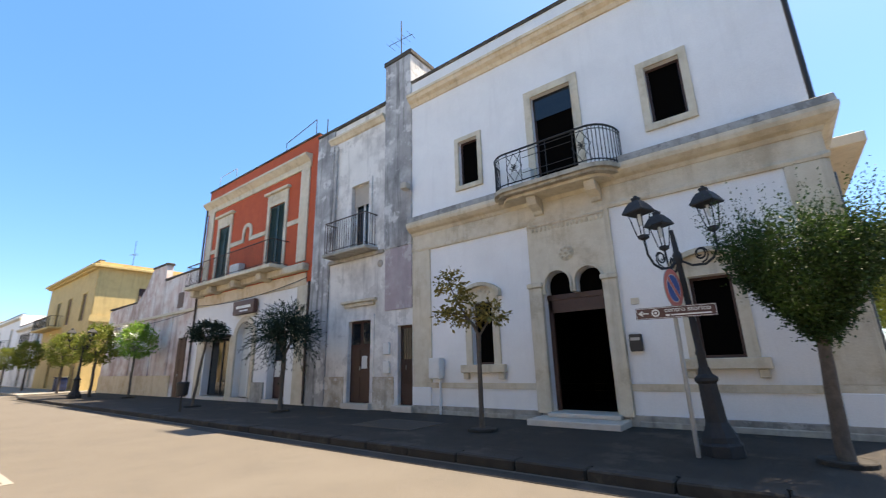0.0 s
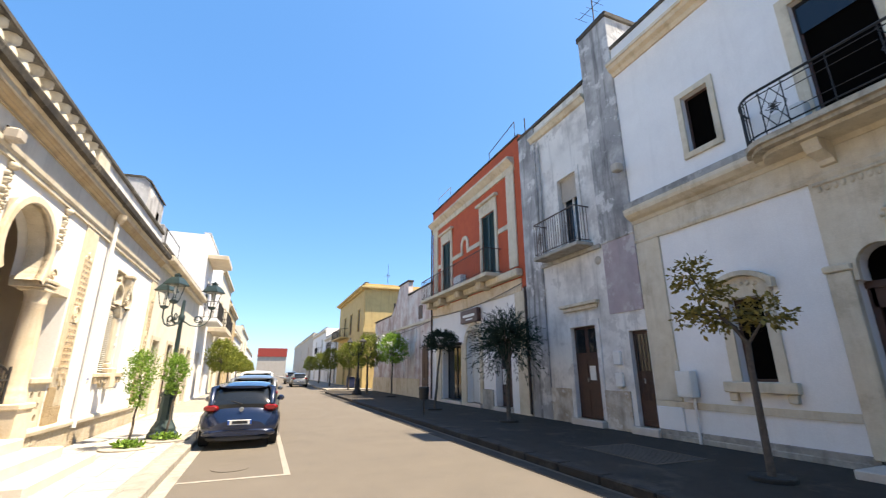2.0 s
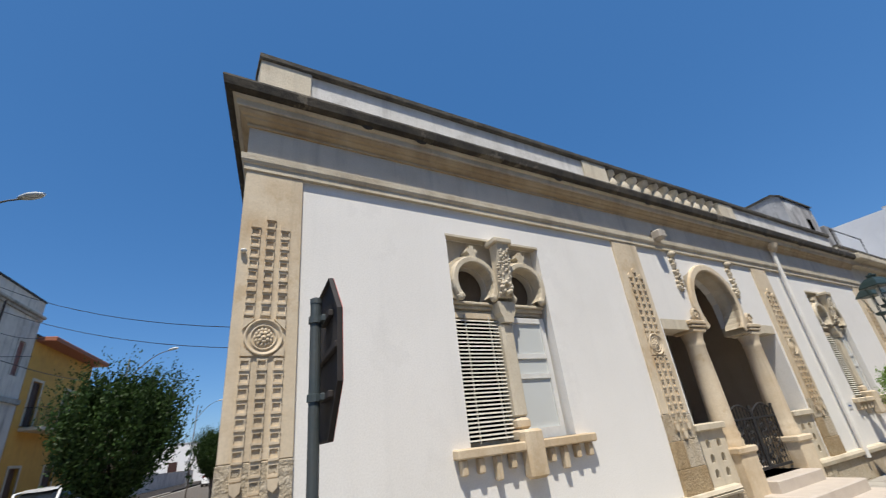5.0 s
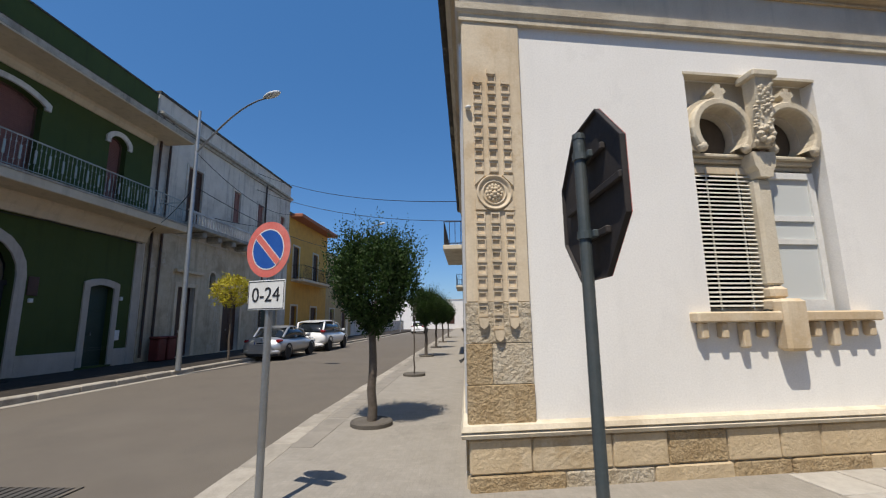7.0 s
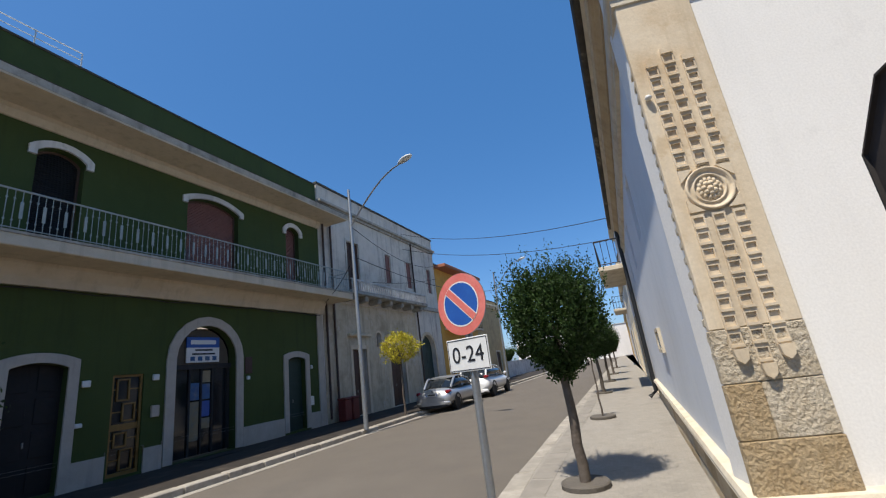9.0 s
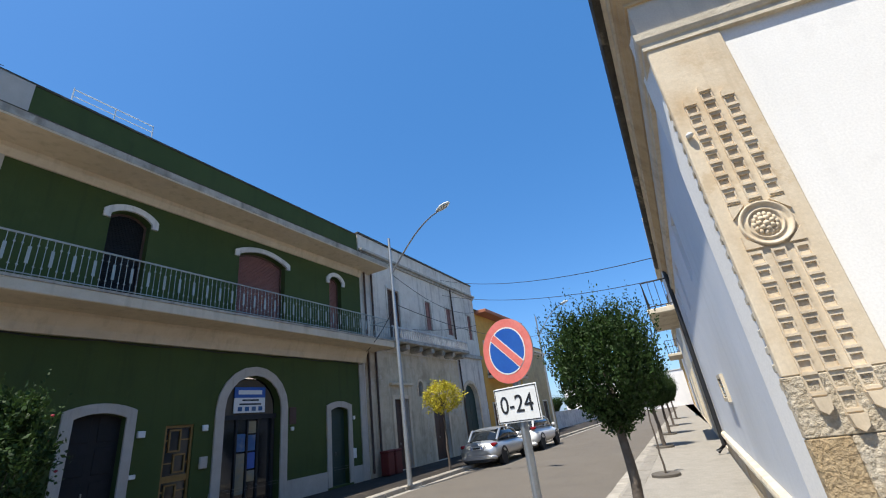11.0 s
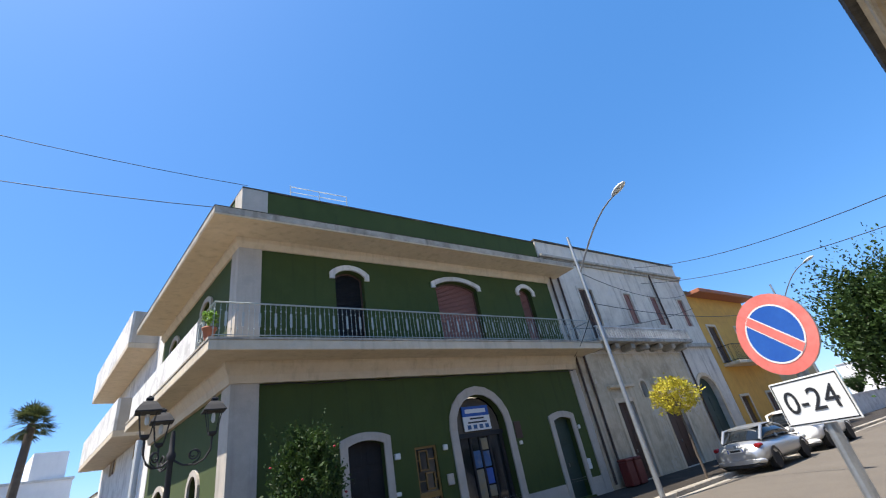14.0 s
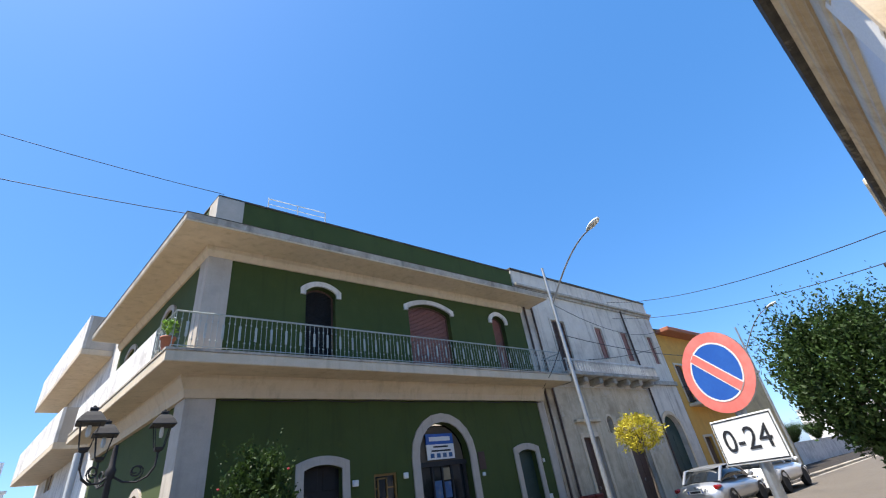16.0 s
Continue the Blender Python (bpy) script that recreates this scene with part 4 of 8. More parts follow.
for a, b in ((13.15, 13.9), (18.4, 18.9), (21.4, 22.1)):
    part("pier", Geo().box(EAST, a, b, 0, 0.06, 0.1, 4.5 if a < 14 else 2.9, 0.012), pale_stone, red)
part("arch_frame", Geo().band(EAST, R_OPEN[3], 0.22, 0, 0.07), pale_stone, red)
window(red, EAST, R_OPEN[2], iron, 0.3, "glass")
window(red, EAST, R_OPEN[3], white_wood, 0.25, "glass", grey_glass)
door(red, EAST, R_OPEN[4], dark_wood, 0.3, 2, 2, True)
part("awning", Geo().box(EAST, 18.8, 21.6, 0.0, 0.45, 2.82, 2.95, 0.03), dark_wood, red)
part("notice", Geo().box(EAST, 15.2, 15.6, -0.28, -0.27, 1.1, 1.7), sign_white, red)
part("plinth", Geo().box(EAST, 15.85, 16.75, 0, 0.08, 0.05, 0.9, 0.02), grey_stone, red)
for a, b in ((18.9, 21.4), (16.9, 18.4), (14.4, 15.75)):
    part("step", Geo().box(EAST, a, b, -0.3, 0.12, 0.05, 0.28, 0.015), marble, red)
shop_sign = thing("shop_sign", "dark projecting box sign with illegible pale writing", "sign")
part("panel", Geo().box(EAST, 16.75, 18.5, 0.05, 0.25, 3.75, 4.35, 0.02), sign_brown, shop_sign)
part("writing", Geo().box(EAST, 17.0, 18.2, 0.25, 0.255, 4.0, 4.12).box(EAST, 17.2, 17.9, 0.25, 0.255, 3.86, 3.92), sign_white, shop_sign)
for u, z in ((22.75, 10.2), (13.1, 4.6)):
    part("downpipe", Geo().tube([EAST(u, 0.1, z), EAST(u, 0.1, 0.2)], 0.048, 8), rusty_iron, red)

# ---- the stained wall ----
sw = thing("stained_wall", "peeling pinkish white boundary wall with a stepped top", "wall")
part("wall", Geo().prism(EAST, [(22.8, 0.05), (36.8, 0.05), (36.8, 5.6), (31.6, 5.75), (30.6, 6.4), (29.6, 7.6), (27.6, 7.65), (27.5, 6.55), (22.8, 6.7)], -0.35, 0), peeling, sw)
part("side_wall", Geo().box(EAST, 36.5, 36.85, -12, -0.35, 0.05, 5.6).box(EAST, 22.8, 36.5, -9, -8.7, 0.05, 5.6), peeling, sw)
part("coping", Geo().box(EAST, 31.6, 36.9, -0.4, 0.06, 5.68, 5.78, 0.02).box(EAST, 22.8, 27.5, -0.4, 0.06, 6.62, 6.72, 0.02).box(EAST, 27.5, 29.7, -0.4, 0.06, 7.6, 7.72, 0.02), dark_cap, sw)
part("ledge", Geo().box(EAST, 22.8, 36.85, 0, 0.1, 4.42, 4.58, 0.02), pale_stone, sw)
part("plinth", Geo().box(EAST, 25, 36.85, 0, 0.05, 0.05, 1.2, 0.02), limestone, sw)
for u in (25.6, 28.2, 31.4):
    part("strip", Geo().box(EAST, u, u + 0.35, 0, 0.05, 1.2, 4.4), peeling, sw)
door(sw, EAST, (23.5, 24.5, 0.15, 3.1), brown_wood, -0.03, 3, 2)
part("opening", Geo().box(EAST, 24.6, 25.3, -0.02, 0.02, 4.75, 5.6), brown_wood, sw)


# ---- plain houses further along the streets ----
def row_house(F, u0, u1, h, mat, label, ground=(), upper=(), balcony=None, trim=pale_stone, depth=9, shutter=brown_wood, cornice=0.25, floor2=4.4, name="house", cap=None):
    ob = thing(name, label, "house")
    holes = [(a, b, 0.2, 2.7) for a, b in ground] + [(a, b, floor2 + 0.25, floor2 + 2.55) for a, b in upper]
    part("wall", Geo().wall(F, u0, u1, 0.05, h, 0.3, holes), mat, ob)
    body(ob, F, u0, u1, 0.05, h - 0.05, depth, mat, th=0.3)
    if cornice:
        part("cornice", Geo().box(F, u0 - 0.02, u1 + 0.02, 0, cornice, h - 0.55, h - 0.35, 0.03).box(F, u0, u1, 0, cornice * 0.5, h - 0.7, h - 0.55, 0.02), trim, ob)
    part("coping", Geo().box(F, u0, u1, -0.32, 0.04, h, h + 0.08), cap or dark_cap, ob)
    part("plinth", Geo().box(F, u0, u1, 0, 0.03, 0.05, 0.2), trim, ob)
    for k, o in enumerate(holes):
        part("surround", Geo().band(F, o, 0.13, 0, 0.04), trim, ob)
        if o[2] < 1 and k % 2 == 0:
            door(ob, F, o, shutter, 0.16, 3, 2)
        else:
            window(ob, F, o, shutter, 0.12, "slats", shutter)
    if balcony:
        a, b = balcony
        bl = part("balcony", Geo().box(F, a, b, 0, 0.95, floor2, floor2 + 0.18, 0.02), trim, ob)
        railing(bl, F, a + 0.05, b - 0.05, 0.9, floor2 + 0.18, floor2 + 1.15, iron, 0.22, 0.012)
    return ob


# ---- the villa on the corner ----
VL = 16.84
villa = thing("villa", "single-storey white villa with carved limestone pilasters and horseshoe arches", "house")
W1, W2 = (2.46, 4.02), (12.82, 14.38)
V_OPEN = [(W1[0], W1[1], 1.6, 4.13), (W2[0], W2[1], 1.6, 4.13), (6.50, 10.34, 0.62, 3.15), (7.62, 9.22, 3.15, 4.26, 0.82)]
part("wall", Geo().wall(WEST, CORNER + 0.02, VL, 0.05, 5.35, 0.45, V_OPEN), villa_plaster, villa)
side_len = 10.9
SIDE_WIN = [(3.4, 4.1, 3.3, 4.3), (6.3, 7.0, 3.3, 4.3), (8.8, 9.5, 3.3, 4.3)]
part("side_wall", Geo().wall(SIDE, 0.12, side_len, 0.05, 5.35, 0.4, SIDE_WIN), sky_tinted_plaster, villa)
for o in SIDE_WIN:
    window(villa, SIDE, o, white_wood, 0.25, "roller", render_grey)
part("back_wall", Geo().slab([xy(SIDE, side_len, -0.3), xy(SIDE, side_len, -8), (-9, VL), (-0.45, VL), (-0.45, VL - 0.3), (-8.7, VL - 0.3), xy(SIDE, side_len - 0.3, -8), xy(SIDE, side_len - 0.3, -0.3)], 0.05, 5.3), villa_plaster, villa)
part("roof", Geo().slab([(-0.3, 0.5), (-0.3, VL), (-9, VL), xy(SIDE, side_len, -0.4), xy(SIDE, 0.5, -0.4)], 5.3, 5.5), parapet_plaster, villa)
vpath = [xy(SIDE, side_len, 0), (0.0, CORNER), (0.0, VL)]
part("architrave", Geo().sweep([(-0.02, 4.62), (0.05, 4.62), (0.05, 4.69), (0.065, 4.70), (0.08, 4.73), (0.085, 4.8), (-0.02, 4.82)], vpath), pale_stone, villa)
brown_cornice = surf("brown_cornice", (0.55, 0.43, 0.27), (0.46, 0.33, 0.18), 0.88, 3, 1.1, 0.2, 0.7, (0.30, 0.20, 0.11), 0.3)
frieze_stone = surf("frieze_stone", (0.66, 0.60, 0.50), (0.58, 0.52, 0.425), 0.88, 2, 0.9, 0.2, 0.5, (0.40, 0.37, 0.31), 0.35)
part("frieze", Geo().sweep([(-0.02, 4.82), (0.035, 4.82), (0.035, 5.2), (-0.02, 5.2)], vpath), frieze_stone, villa)
part("bed_mould", Geo().sweep([(-0.02, 5.18), (0.06, 5.18), (0.065, 5.205), (0.05, 5.215), (0.075, 5.24), (0.1, 5.26), (0.105, 5.285), (0.13, 5.3), (0.15, 5.34), (-0.02, 5.35)], vpath), brown_cornice, villa)
part("cornice", Geo().sweep([(-0.02, 5.35), (0.16, 5.35), (0.17, 5.36), (0.175, 5.43), (0.2, 5.44), (0.215, 5.465), (-0.02, 5.475)], vpath), pale_stone, villa)
part("cornice_top", Geo().sweep([(-0.02, 5.47), (0.25, 5.47), (0.29, 5.49), (0.31, 5.585), (0.3, 5.62), (-0.02, 5.63)], vpath), weathered_edge, villa)
part("cornice_slope", Geo().sweep([(-0.02, 5.63), (0.29, 5.622), (0.06, 5.72), (-0.12, 5.72)], vpath), parapet_plaster, villa)
rnd = random.Random(21)
for y in (1.35, 2.1, 4.6, 6.9, 11.4, 13.2):
    part("cornice_stain", Geo().dome(WEST, y, 0.235, 5.46, 0.07 + 0.03 * rnd.random(), 0.008, 0.05, 9, 2), dark_cap, villa)
for a, b in ((0.7, 5.8), (10.9, VL)):
    part("parapet", Geo().sweep([(-0.3, 5.6), (0.0, 5.6), (0.0, 6.25), (-0.3, 6.25)], [(-0.1, a), (-0.1, b)]), parapet_plaster, villa)
part("parapet_pier", Geo().box(WEST, 0.1, 0.72, -0.42, -0.06, 5.6, 6.27, 0.01), pale_stone, villa)
for a in (5.75, 10.4):
    part("parapet_pier", Geo().box(WEST, a, a + 0.65, -0.42, -0.06, 5.6, 6.27, 0.01), pale_stone, villa)
part("parapet_cap", Geo().sweep([(-0.36, 6.25), (0.05, 6.25), (0.07, 6.27), (0.07, 6.335), (0.05, 6.35), (-0.36, 6.36)], [(-0.1, 0.08), (-0.1, VL)]), dark_cap, villa)
bal_me = mesh_of(Geo().lathe((0, 0, 0), [(0.12, 0), (0.12, 0.07), (0.07, 0.1), (0.11, 0.2), (0.115, 0.28), (0.07, 0.38), (0.06, 0.43), (0.11, 0.47), (0.11, 0.55)], 8), "baluster", True)
for k in range(11):
    ob = part("baluster", bal_me, pale_stone, villa)
    ob.location = (-0.17, 6.62 + k * 0.357, 5.7)
part("balustrade_foot", Geo().box(WEST, 6.4, 10.4, -0.35, -0.12, 5.55, 5.7), pale_stone, villa)
for ob in villa.children:
    if ob.name.split(".")[0] in ("architrave", "frieze", "bed_mould", "cornice", "cornice_top", "cornice_slope", "cornice_stain"):
        ob.location.z -= 0.1
# carved pilasters
for y0, foot in ((0.0, 0.64), (5.78, 0.64), (10.42, 0.64), (VL - 0.64, 0.64)):
    left = CORNER - 0.03 if y0 == 0 else y0
    e = left - 0.01
    pil = part("pilaster", Geo().box(WEST, left, y0 + 0.64, -0.02, 0.035, 1.705, 4.53, 0.008), limestone, villa)
    for m, n, z0, z1, v, mat in ((e, y0 + 0.64, 1.345, 1.702, 0.039, rough_stone), (e, y0 + 0.27, 0.99, 1.341, 0.041, brown_stone), (y0 + 0.274, y0 + 0.64, 0.99, 1.341, 0.038, rough_stone), (e, y0 + 0.645, 0.66, 0.986, 0.043, brown_stone)):
        part("rusticated_block", Geo().box(WEST, m, n, -0.02, v, z0, z1, 0.006), mat, pil)
    for c, (u, top, low) in enumerate(((0.195, 3.84, 1.565), (0.335, 3.94, 1.455), (0.475, 3.84, 1.565))):
        u = y0 + u
        g = Geo()
        FP = Frame((0.05, 0), (0, 1), (1, 0))
        for z0, z1 in ((2.92, top), (low, 2.54)):
            n = round((z1 - z0) / 0.118)
            h = (z1 - z0) / n
            g.wall(FP, u - 0.044, u + 0.044, z0, z1, 0.024, [(u - 0.033, u + 0.033, z0 + k * h + 0.034, z0 + k * h + 0.1) for k in range(n)])
            for k in range(n):
                z = z0 + k * h
                g.box(WEST, u - 0.042, u + 0.042, 0.048, 0.06, z + 0.012, z + 0.03)
        g.prism(WEST, [(u - 0.046, top), (u + 0.046, top), (u + 0.042, top + 0.05), (u, top + 0.09), (u - 0.042, top + 0.05)], 0.03, 0.06)
        g.prism(WEST, [(u - 0.046, low), (u - 0.036, low - 0.07), (u, low - 0.1), (u + 0.036, low - 0.07), (u + 0.046, low)], 0.03, 0.075)
        part("carved_strip", g, limestone, pil)
    g = Geo()
    cu, cz = y0 + 0.335, 2.73
    ring = []
    for k in range(25):
        t = 2 * math.pi * k / 24
        ring.append([WEST(cu + r * math.cos(t), v, cz + r * math.sin(t)) for r, v in ((0.17, 0.03), (0.168, 0.06), (0.162, 0.064), (0.148, 0.055), (0.142, 0.043), (0.12, 0.04), (0.116, 0.05), (0.106, 0.05), (0.1, 0.036))])
    g.grid(ring, False)
    g.dome(WEST, cu, 0.03, cz, 0.14, 0.008, 0.14, 20, 3)
    for k in range(14):
        t = 2 * math.pi * k / 14
        g.dome(WEST, cu + 0.07 * math.cos(t), 0.035, cz + 0.07 * math.sin(t), 0.017, 0.018, 0.026, 6, 3)
    for k in range(7):
        t = 2 * math.pi * k / 7 + 0.3
        g.dome(WEST, cu + 0.04 * math.cos(t), 0.04, cz + 0.04 * math.sin(t), 0.024, 0.024, 0.024, 6, 3)
    g.dome(WEST, cu, 0.045, cz - 0.005, 0.026, 0.026, 0.026, 7, 3)
    part("medallion", g, limestone, pil, smooth=True)
    for q in (-1, 1):
        for zz, d in ((2.9, -1), (2.56, 1)):
            part("carved_leaf", Geo().prism(WEST, [(cu + q * 0.185, zz), (cu + q * 0.08, zz), (cu + q * 0.185, zz + d * 0.1)][::q], 0.03, 0.055), limestone, pil)
    # the strips wrap the corner
    if y0 == 0:
        g = Geo()
        for z in [1.5 + 0.118 * k for k in range(21)]:
            g.box(SIDE, 0.02, 0.14, -0.02, 0.03, z, z + 0.06, 0.01)
        part("corner_strip", g, pale_stone, pil)
# small white alarm light on the corner
alarm = thing("alarm_light", "small white round lamp fixed on the corner pilaster", "lamp")
part("body", Geo().lathe((0.06, 0.1, 3.57), [(0.005, -0.02), (0.022, -0.016), (0.03, 0), (0.022, 0.014), (0.005, 0.02)], 10), sign_white, alarm, smooth=True)

# base course of stone blocks
part("base_moulding", Geo().sweep([(-0.02, 0.56), (0.09, 0.56), (0.1, 0.59), (0.075, 0.605), (0.1, 0.62), (0.08, 0.66), (-0.02, 0.68)], [xy(SIDE, side_len, 0), (0, CORNER), (0, 7.05)]), pale_stone, villa)
part("base_moulding", Geo().sweep([(-0.02, 0.56), (0.09, 0.56), (0.1, 0.62), (0.08, 0.66), (-0.02, 0.68)], [(0, 9.75), (0, VL)]), pale_stone, villa)
base = part("base_course", Geo().sweep([(-0.02, 0.05), (0.03, 0.05), (0.03, 0.56), (-0.02, 0.56)], [xy(SIDE, side_len, 0), (0, CORNER), (0, 6.3)]).sweep([(-0.02, 0.05), (0.03, 0.05), (0.03, 0.56), (-0.02, 0.56)], [(0, 10.4), (0, VL)]), rough_stone, villa)

# the twin windows
drab_wood = surf("drab_wood", (0.14, 0.105, 0.075), (0.1, 0.078, 0.055), 0.7, 8, 2, 0.1, 0.4, (0.15, 0.12, 0.09), 0.2)


def twin_window(a, b, louvre):
    win = thing("twin_window", "paired horseshoe-arched window in carved limestone with a louvred blind" if louvre else "paired horseshoe-arched window in carved limestone", "window", "villa windows")
    m = (a + b) / 2
    # panel with two horseshoe openings
    g = Geo()
    top, R, cz = 4.13, 0.27, 3.5
    for c, (x0, x1) in zip((a + 0.37, b - 0.37), ((a - 0.02, m), (m, b + 0.02))):
        arc = [(c + R * math.sin(t), cz + R * math.cos(t)) for t in (2.35 * (2 * k / 18 - 1) for k in range(19))]
        edge = []
        for x, z in arc:
            dx, dz = x - c, z - cz
            s = min((x1 - c) / dx if dx > 1e-6 else 1e9, (x0 - c) / dx if dx < -1e-6 else 1e9, (top - cz) / dz if dz > 1e-6 else 1e9, (3.25 - cz) / dz if dz < -1e-6 else 1e9)
            s = min(s, (R + 0.1 + 0.05 * abs(dx) / R) / R)
            edge.append((c + dx * s, cz + dz * s))
        for v in (-0.04, -0.3):
            for p, q, r, s in zip(arc, arc[1:], edge[1:], edge):
                g.face([WEST(*x) for x in ((p[0], v, p[1]), (q[0], v, q[1]), (r[0], v, r[1]), (s[0], v, s[1]))])
        for p, q in zip(arc, arc[1:]):
            g.face([WEST(p[0], -0.04, p[1]), WEST(q[0], -0.04, q[1]), WEST(q[0], -0.3, q[1]), WEST(p[0], -0.3, p[1])])
        for p, q in zip(edge, edge[1:]):
            g.face([WEST(p[0], -0.04, p[1]), WEST(q[0], -0.04, q[1]), WEST(q[0], -0.3, q[1]), WEST(p[0], -0.3, p[1])])
    part("arch_panel", g, pale_stone, win)
    part("back_panel", Geo().wall(Frame((-0.15, 0), (0, 1), (1, 0)), a, b, 3.25, top, 0.1, [(c - 0.25, c + 0.25, 3.27, 3.75, 0.24) for c in (a + 0.37, b - 0.37)]), frieze_stone, win)
    for c in (a + 0.37, b - 0.37):
        rings = []
        for k in range(19):
            t = 2.35 * (2 * k / 18 - 1)
            rings.append([WEST(c + r * math.sin(t), v, cz + r * math.cos(t)) for r, v in ((R, -0.05), (R, 0.02), (R + 0.015, 0.035), (R + 0.07, 0.035), (R + 0.085, 0.015), (R + 0.09, -0.05))])
        g = Geo()
        g.grid(rings, False)
        for s in (-1, 1):
            g.dome(WEST, c + s * (R - 0.02), 0.0, cz - 0.2, 0.06, 0.05, 0.06, 8, 3)
        part("arch_moulding", g, pale_stone, win)
        g = Geo()
        tz = cz + R + 0.07
        g.prism(WEST, [(c - 0.06, tz), (c + 0.06, tz), (c + 0.045, tz + 0.05), (c + 0.085, tz + 0.085), (c + 0.07, tz + 0.13), (c + 0.03, tz + 0.13), (c + 0.03, tz + 0.17), (c - 0.03, tz + 0.17), (c - 0.03, tz + 0.13), (c - 0.07, tz + 0.13), (c - 0.085, tz + 0.085), (c - 0.045, tz + 0.05)], -0.15, 0.02)
        part("trefoil", g, pale_stone, win)
        part("transom", Geo().box(WEST, c - 0.33, c + 0.33, -0.3, -0.14, 3.12, 3.17, 0.01).box(WEST, c - 0.33, c + 0.33, -0.3, -0.1, 3.17, 3.22, 0.01).box(WEST, c - 0.33, c + 0.33, -0.3, -0.06, 3.22, 3.26, 0.01), pale_stone, win)
        part("fanlight", Geo().box(WEST, c - 0.34, c + 0.34, -0.3, -0.27, 3.2, 3.82), drab_wood, win)
    part("top_moulding", Geo().box(WEST, a - 0.012, b + 0.012, -0.1, 0.012, 4.115, 4.145), pale_stone, win)
    # mullion column, capital and carved bracket
    col = part("mullion", Geo().box(WEST, m - 0.095, m + 0.095, -0.22, 0.0, 1.85, 2.98, 0.03), pale_stone, win)
    part("mullion_base", Geo().box(WEST, m - 0.12, m + 0.12, -0.25, 0.05, 1.6, 1.72, 0.02).box(WEST, m - 0.1, m + 0.1, -0.24, 0.02, 1.72, 1.85, 0.03), limestone, col)
    part("capital", Geo().prism(WEST, [(m - 0.075, 2.98), (m + 0.075, 2.98), (m + 0.085, 3.05), (m + 0.12, 3.1), (m + 0.135, 3.2), (m + 0.135, 3.25), (m - 0.135, 3.25), (m - 0.135, 3.2), (m - 0.12, 3.1), (m - 0.085, 3.05)], -0.24, 0.05), pale_stone, col, bevel=0.012)
    g = Geo()
    rnd = random.Random(5)
    g.prism(Frame(WEST(m, 0, 0)[:2], (1, 0), (0, 1)), [(0, 3.3), (0.07, 3.3), (0.11, 3.5), (0.13, 3.75), (0.16, 3.95), (0.17, 4.03), (0, 4.03)], -0.1, 0.1)
    for k in range(60):
        z = 3.32 + 0.66 * (k / 60)
        g.dome(WEST, m + rnd.uniform(-0.1, 0.1), 0.07 + (z - 3.3) * 0.115, z, 0.02 + 0.015 * rnd.random(), 0.03, 0.02 + 0.015 * rnd.random(), 6, 3)
    for k in range(8):
        t = 2 * math.pi * k / 8
        g.dome(WEST, m + 0.07 * math.cos(t), 0.1, 3.42 + 0.07 * math.sin(t), 0.04, 0.05, 0.04, 6, 3)
    part("carved_bracket", g, pale_stone, win)
    part("bracket_top", Geo().box(WEST, m - 0.15, m + 0.15, -0.05, 0.2, 4.03, 4.11, 0.015), pale_stone, win)
    # sill with dentils and a console
    sill = part("sill", Geo().box(WEST, a - 0.23, b + 0.23, -0.35, 0.12, 1.5, 1.6, 0.015), limestone, win)
    for k, u in enumerate((a - 0.18, a + 0.03, a + 0.25, a + 0.45, b - 0.53, b - 0.33, b - 0.12, b + 0.09)):
        part("drop", Geo().box(WEST, u, u + 0.075, 0, 0.085, 1.5 - (0.24 if k in (2, 5) else 0.15), 1.5, 0.012), limestone, sill)
    part("console", Geo().box(WEST, m - 0.13, m + 0.13, 0, 0.16, 1.22, 1.72, 0.03), limestone, sill)
    # black back sheet that puts the recess's darkness into the colour
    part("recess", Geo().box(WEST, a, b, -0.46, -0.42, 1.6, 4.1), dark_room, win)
    # louvred blind and a white casement
    n = 31
    sl = mesh_of(Geo().prism(Frame((0, 0), (1, 0), (0, 1)), [(-0.008, 0.008), (0.006, -0.011), (0.01, -0.011), (0.01, -0.007), (-0.004, 0.011), (-0.008, 0.011)], -0.325, 0.325), "slat")
    for p, q in ((1.6, 1.64), (3.05, 3.12)):
        part("blind_rail", Geo().box(WEST, a + 0.05, m - 0.08, -0.17, -0.1, p, q), limestone, win)
    for k in range(n):
        ob = part("slat", sl, blind_slat, win)
        ob.location = (-0.09, (a + m) / 2 - 0.01, 1.66 + k * 1.4 / n)
    part("blind_cord", Geo().tube([WEST(a + 0.2, -0.09, 1.62), WEST(a + 0.2, -0.09, 3.08)], 0.008, 5).tube([WEST(m - 0.22, -0.09, 1.62), WEST(m - 0.22, -0.09, 3.08)], 0.008, 5), blind_slat, win)
    cas = part("casement", Geo().band(WEST, (m + 0.14, b - 0.12, 1.72, 3.02), 0.07, -0.17, -0.11).box(WEST, m + 0.07, b - 0.05, -0.17, -0.11, 1.6, 1.72).box(WEST, m + 0.14, b - 0.12, -0.16, -0.115, 2.3, 2.36).box(WEST, m + 0.14, b - 0.12, -0.16, -0.115, 2.55, 2.61), white_wood, win)
    for z0, z1 in ((1.72, 2.3), (2.36, 2.55), (2.61, 3.02)):
        part("pane", Geo().box(WEST, m + 0.14, b - 0.12, -0.145, -0.135, z0, z1), grey_glass, cas)
    return win


twin_window(*W1, True)
twin_window(*W2, True)

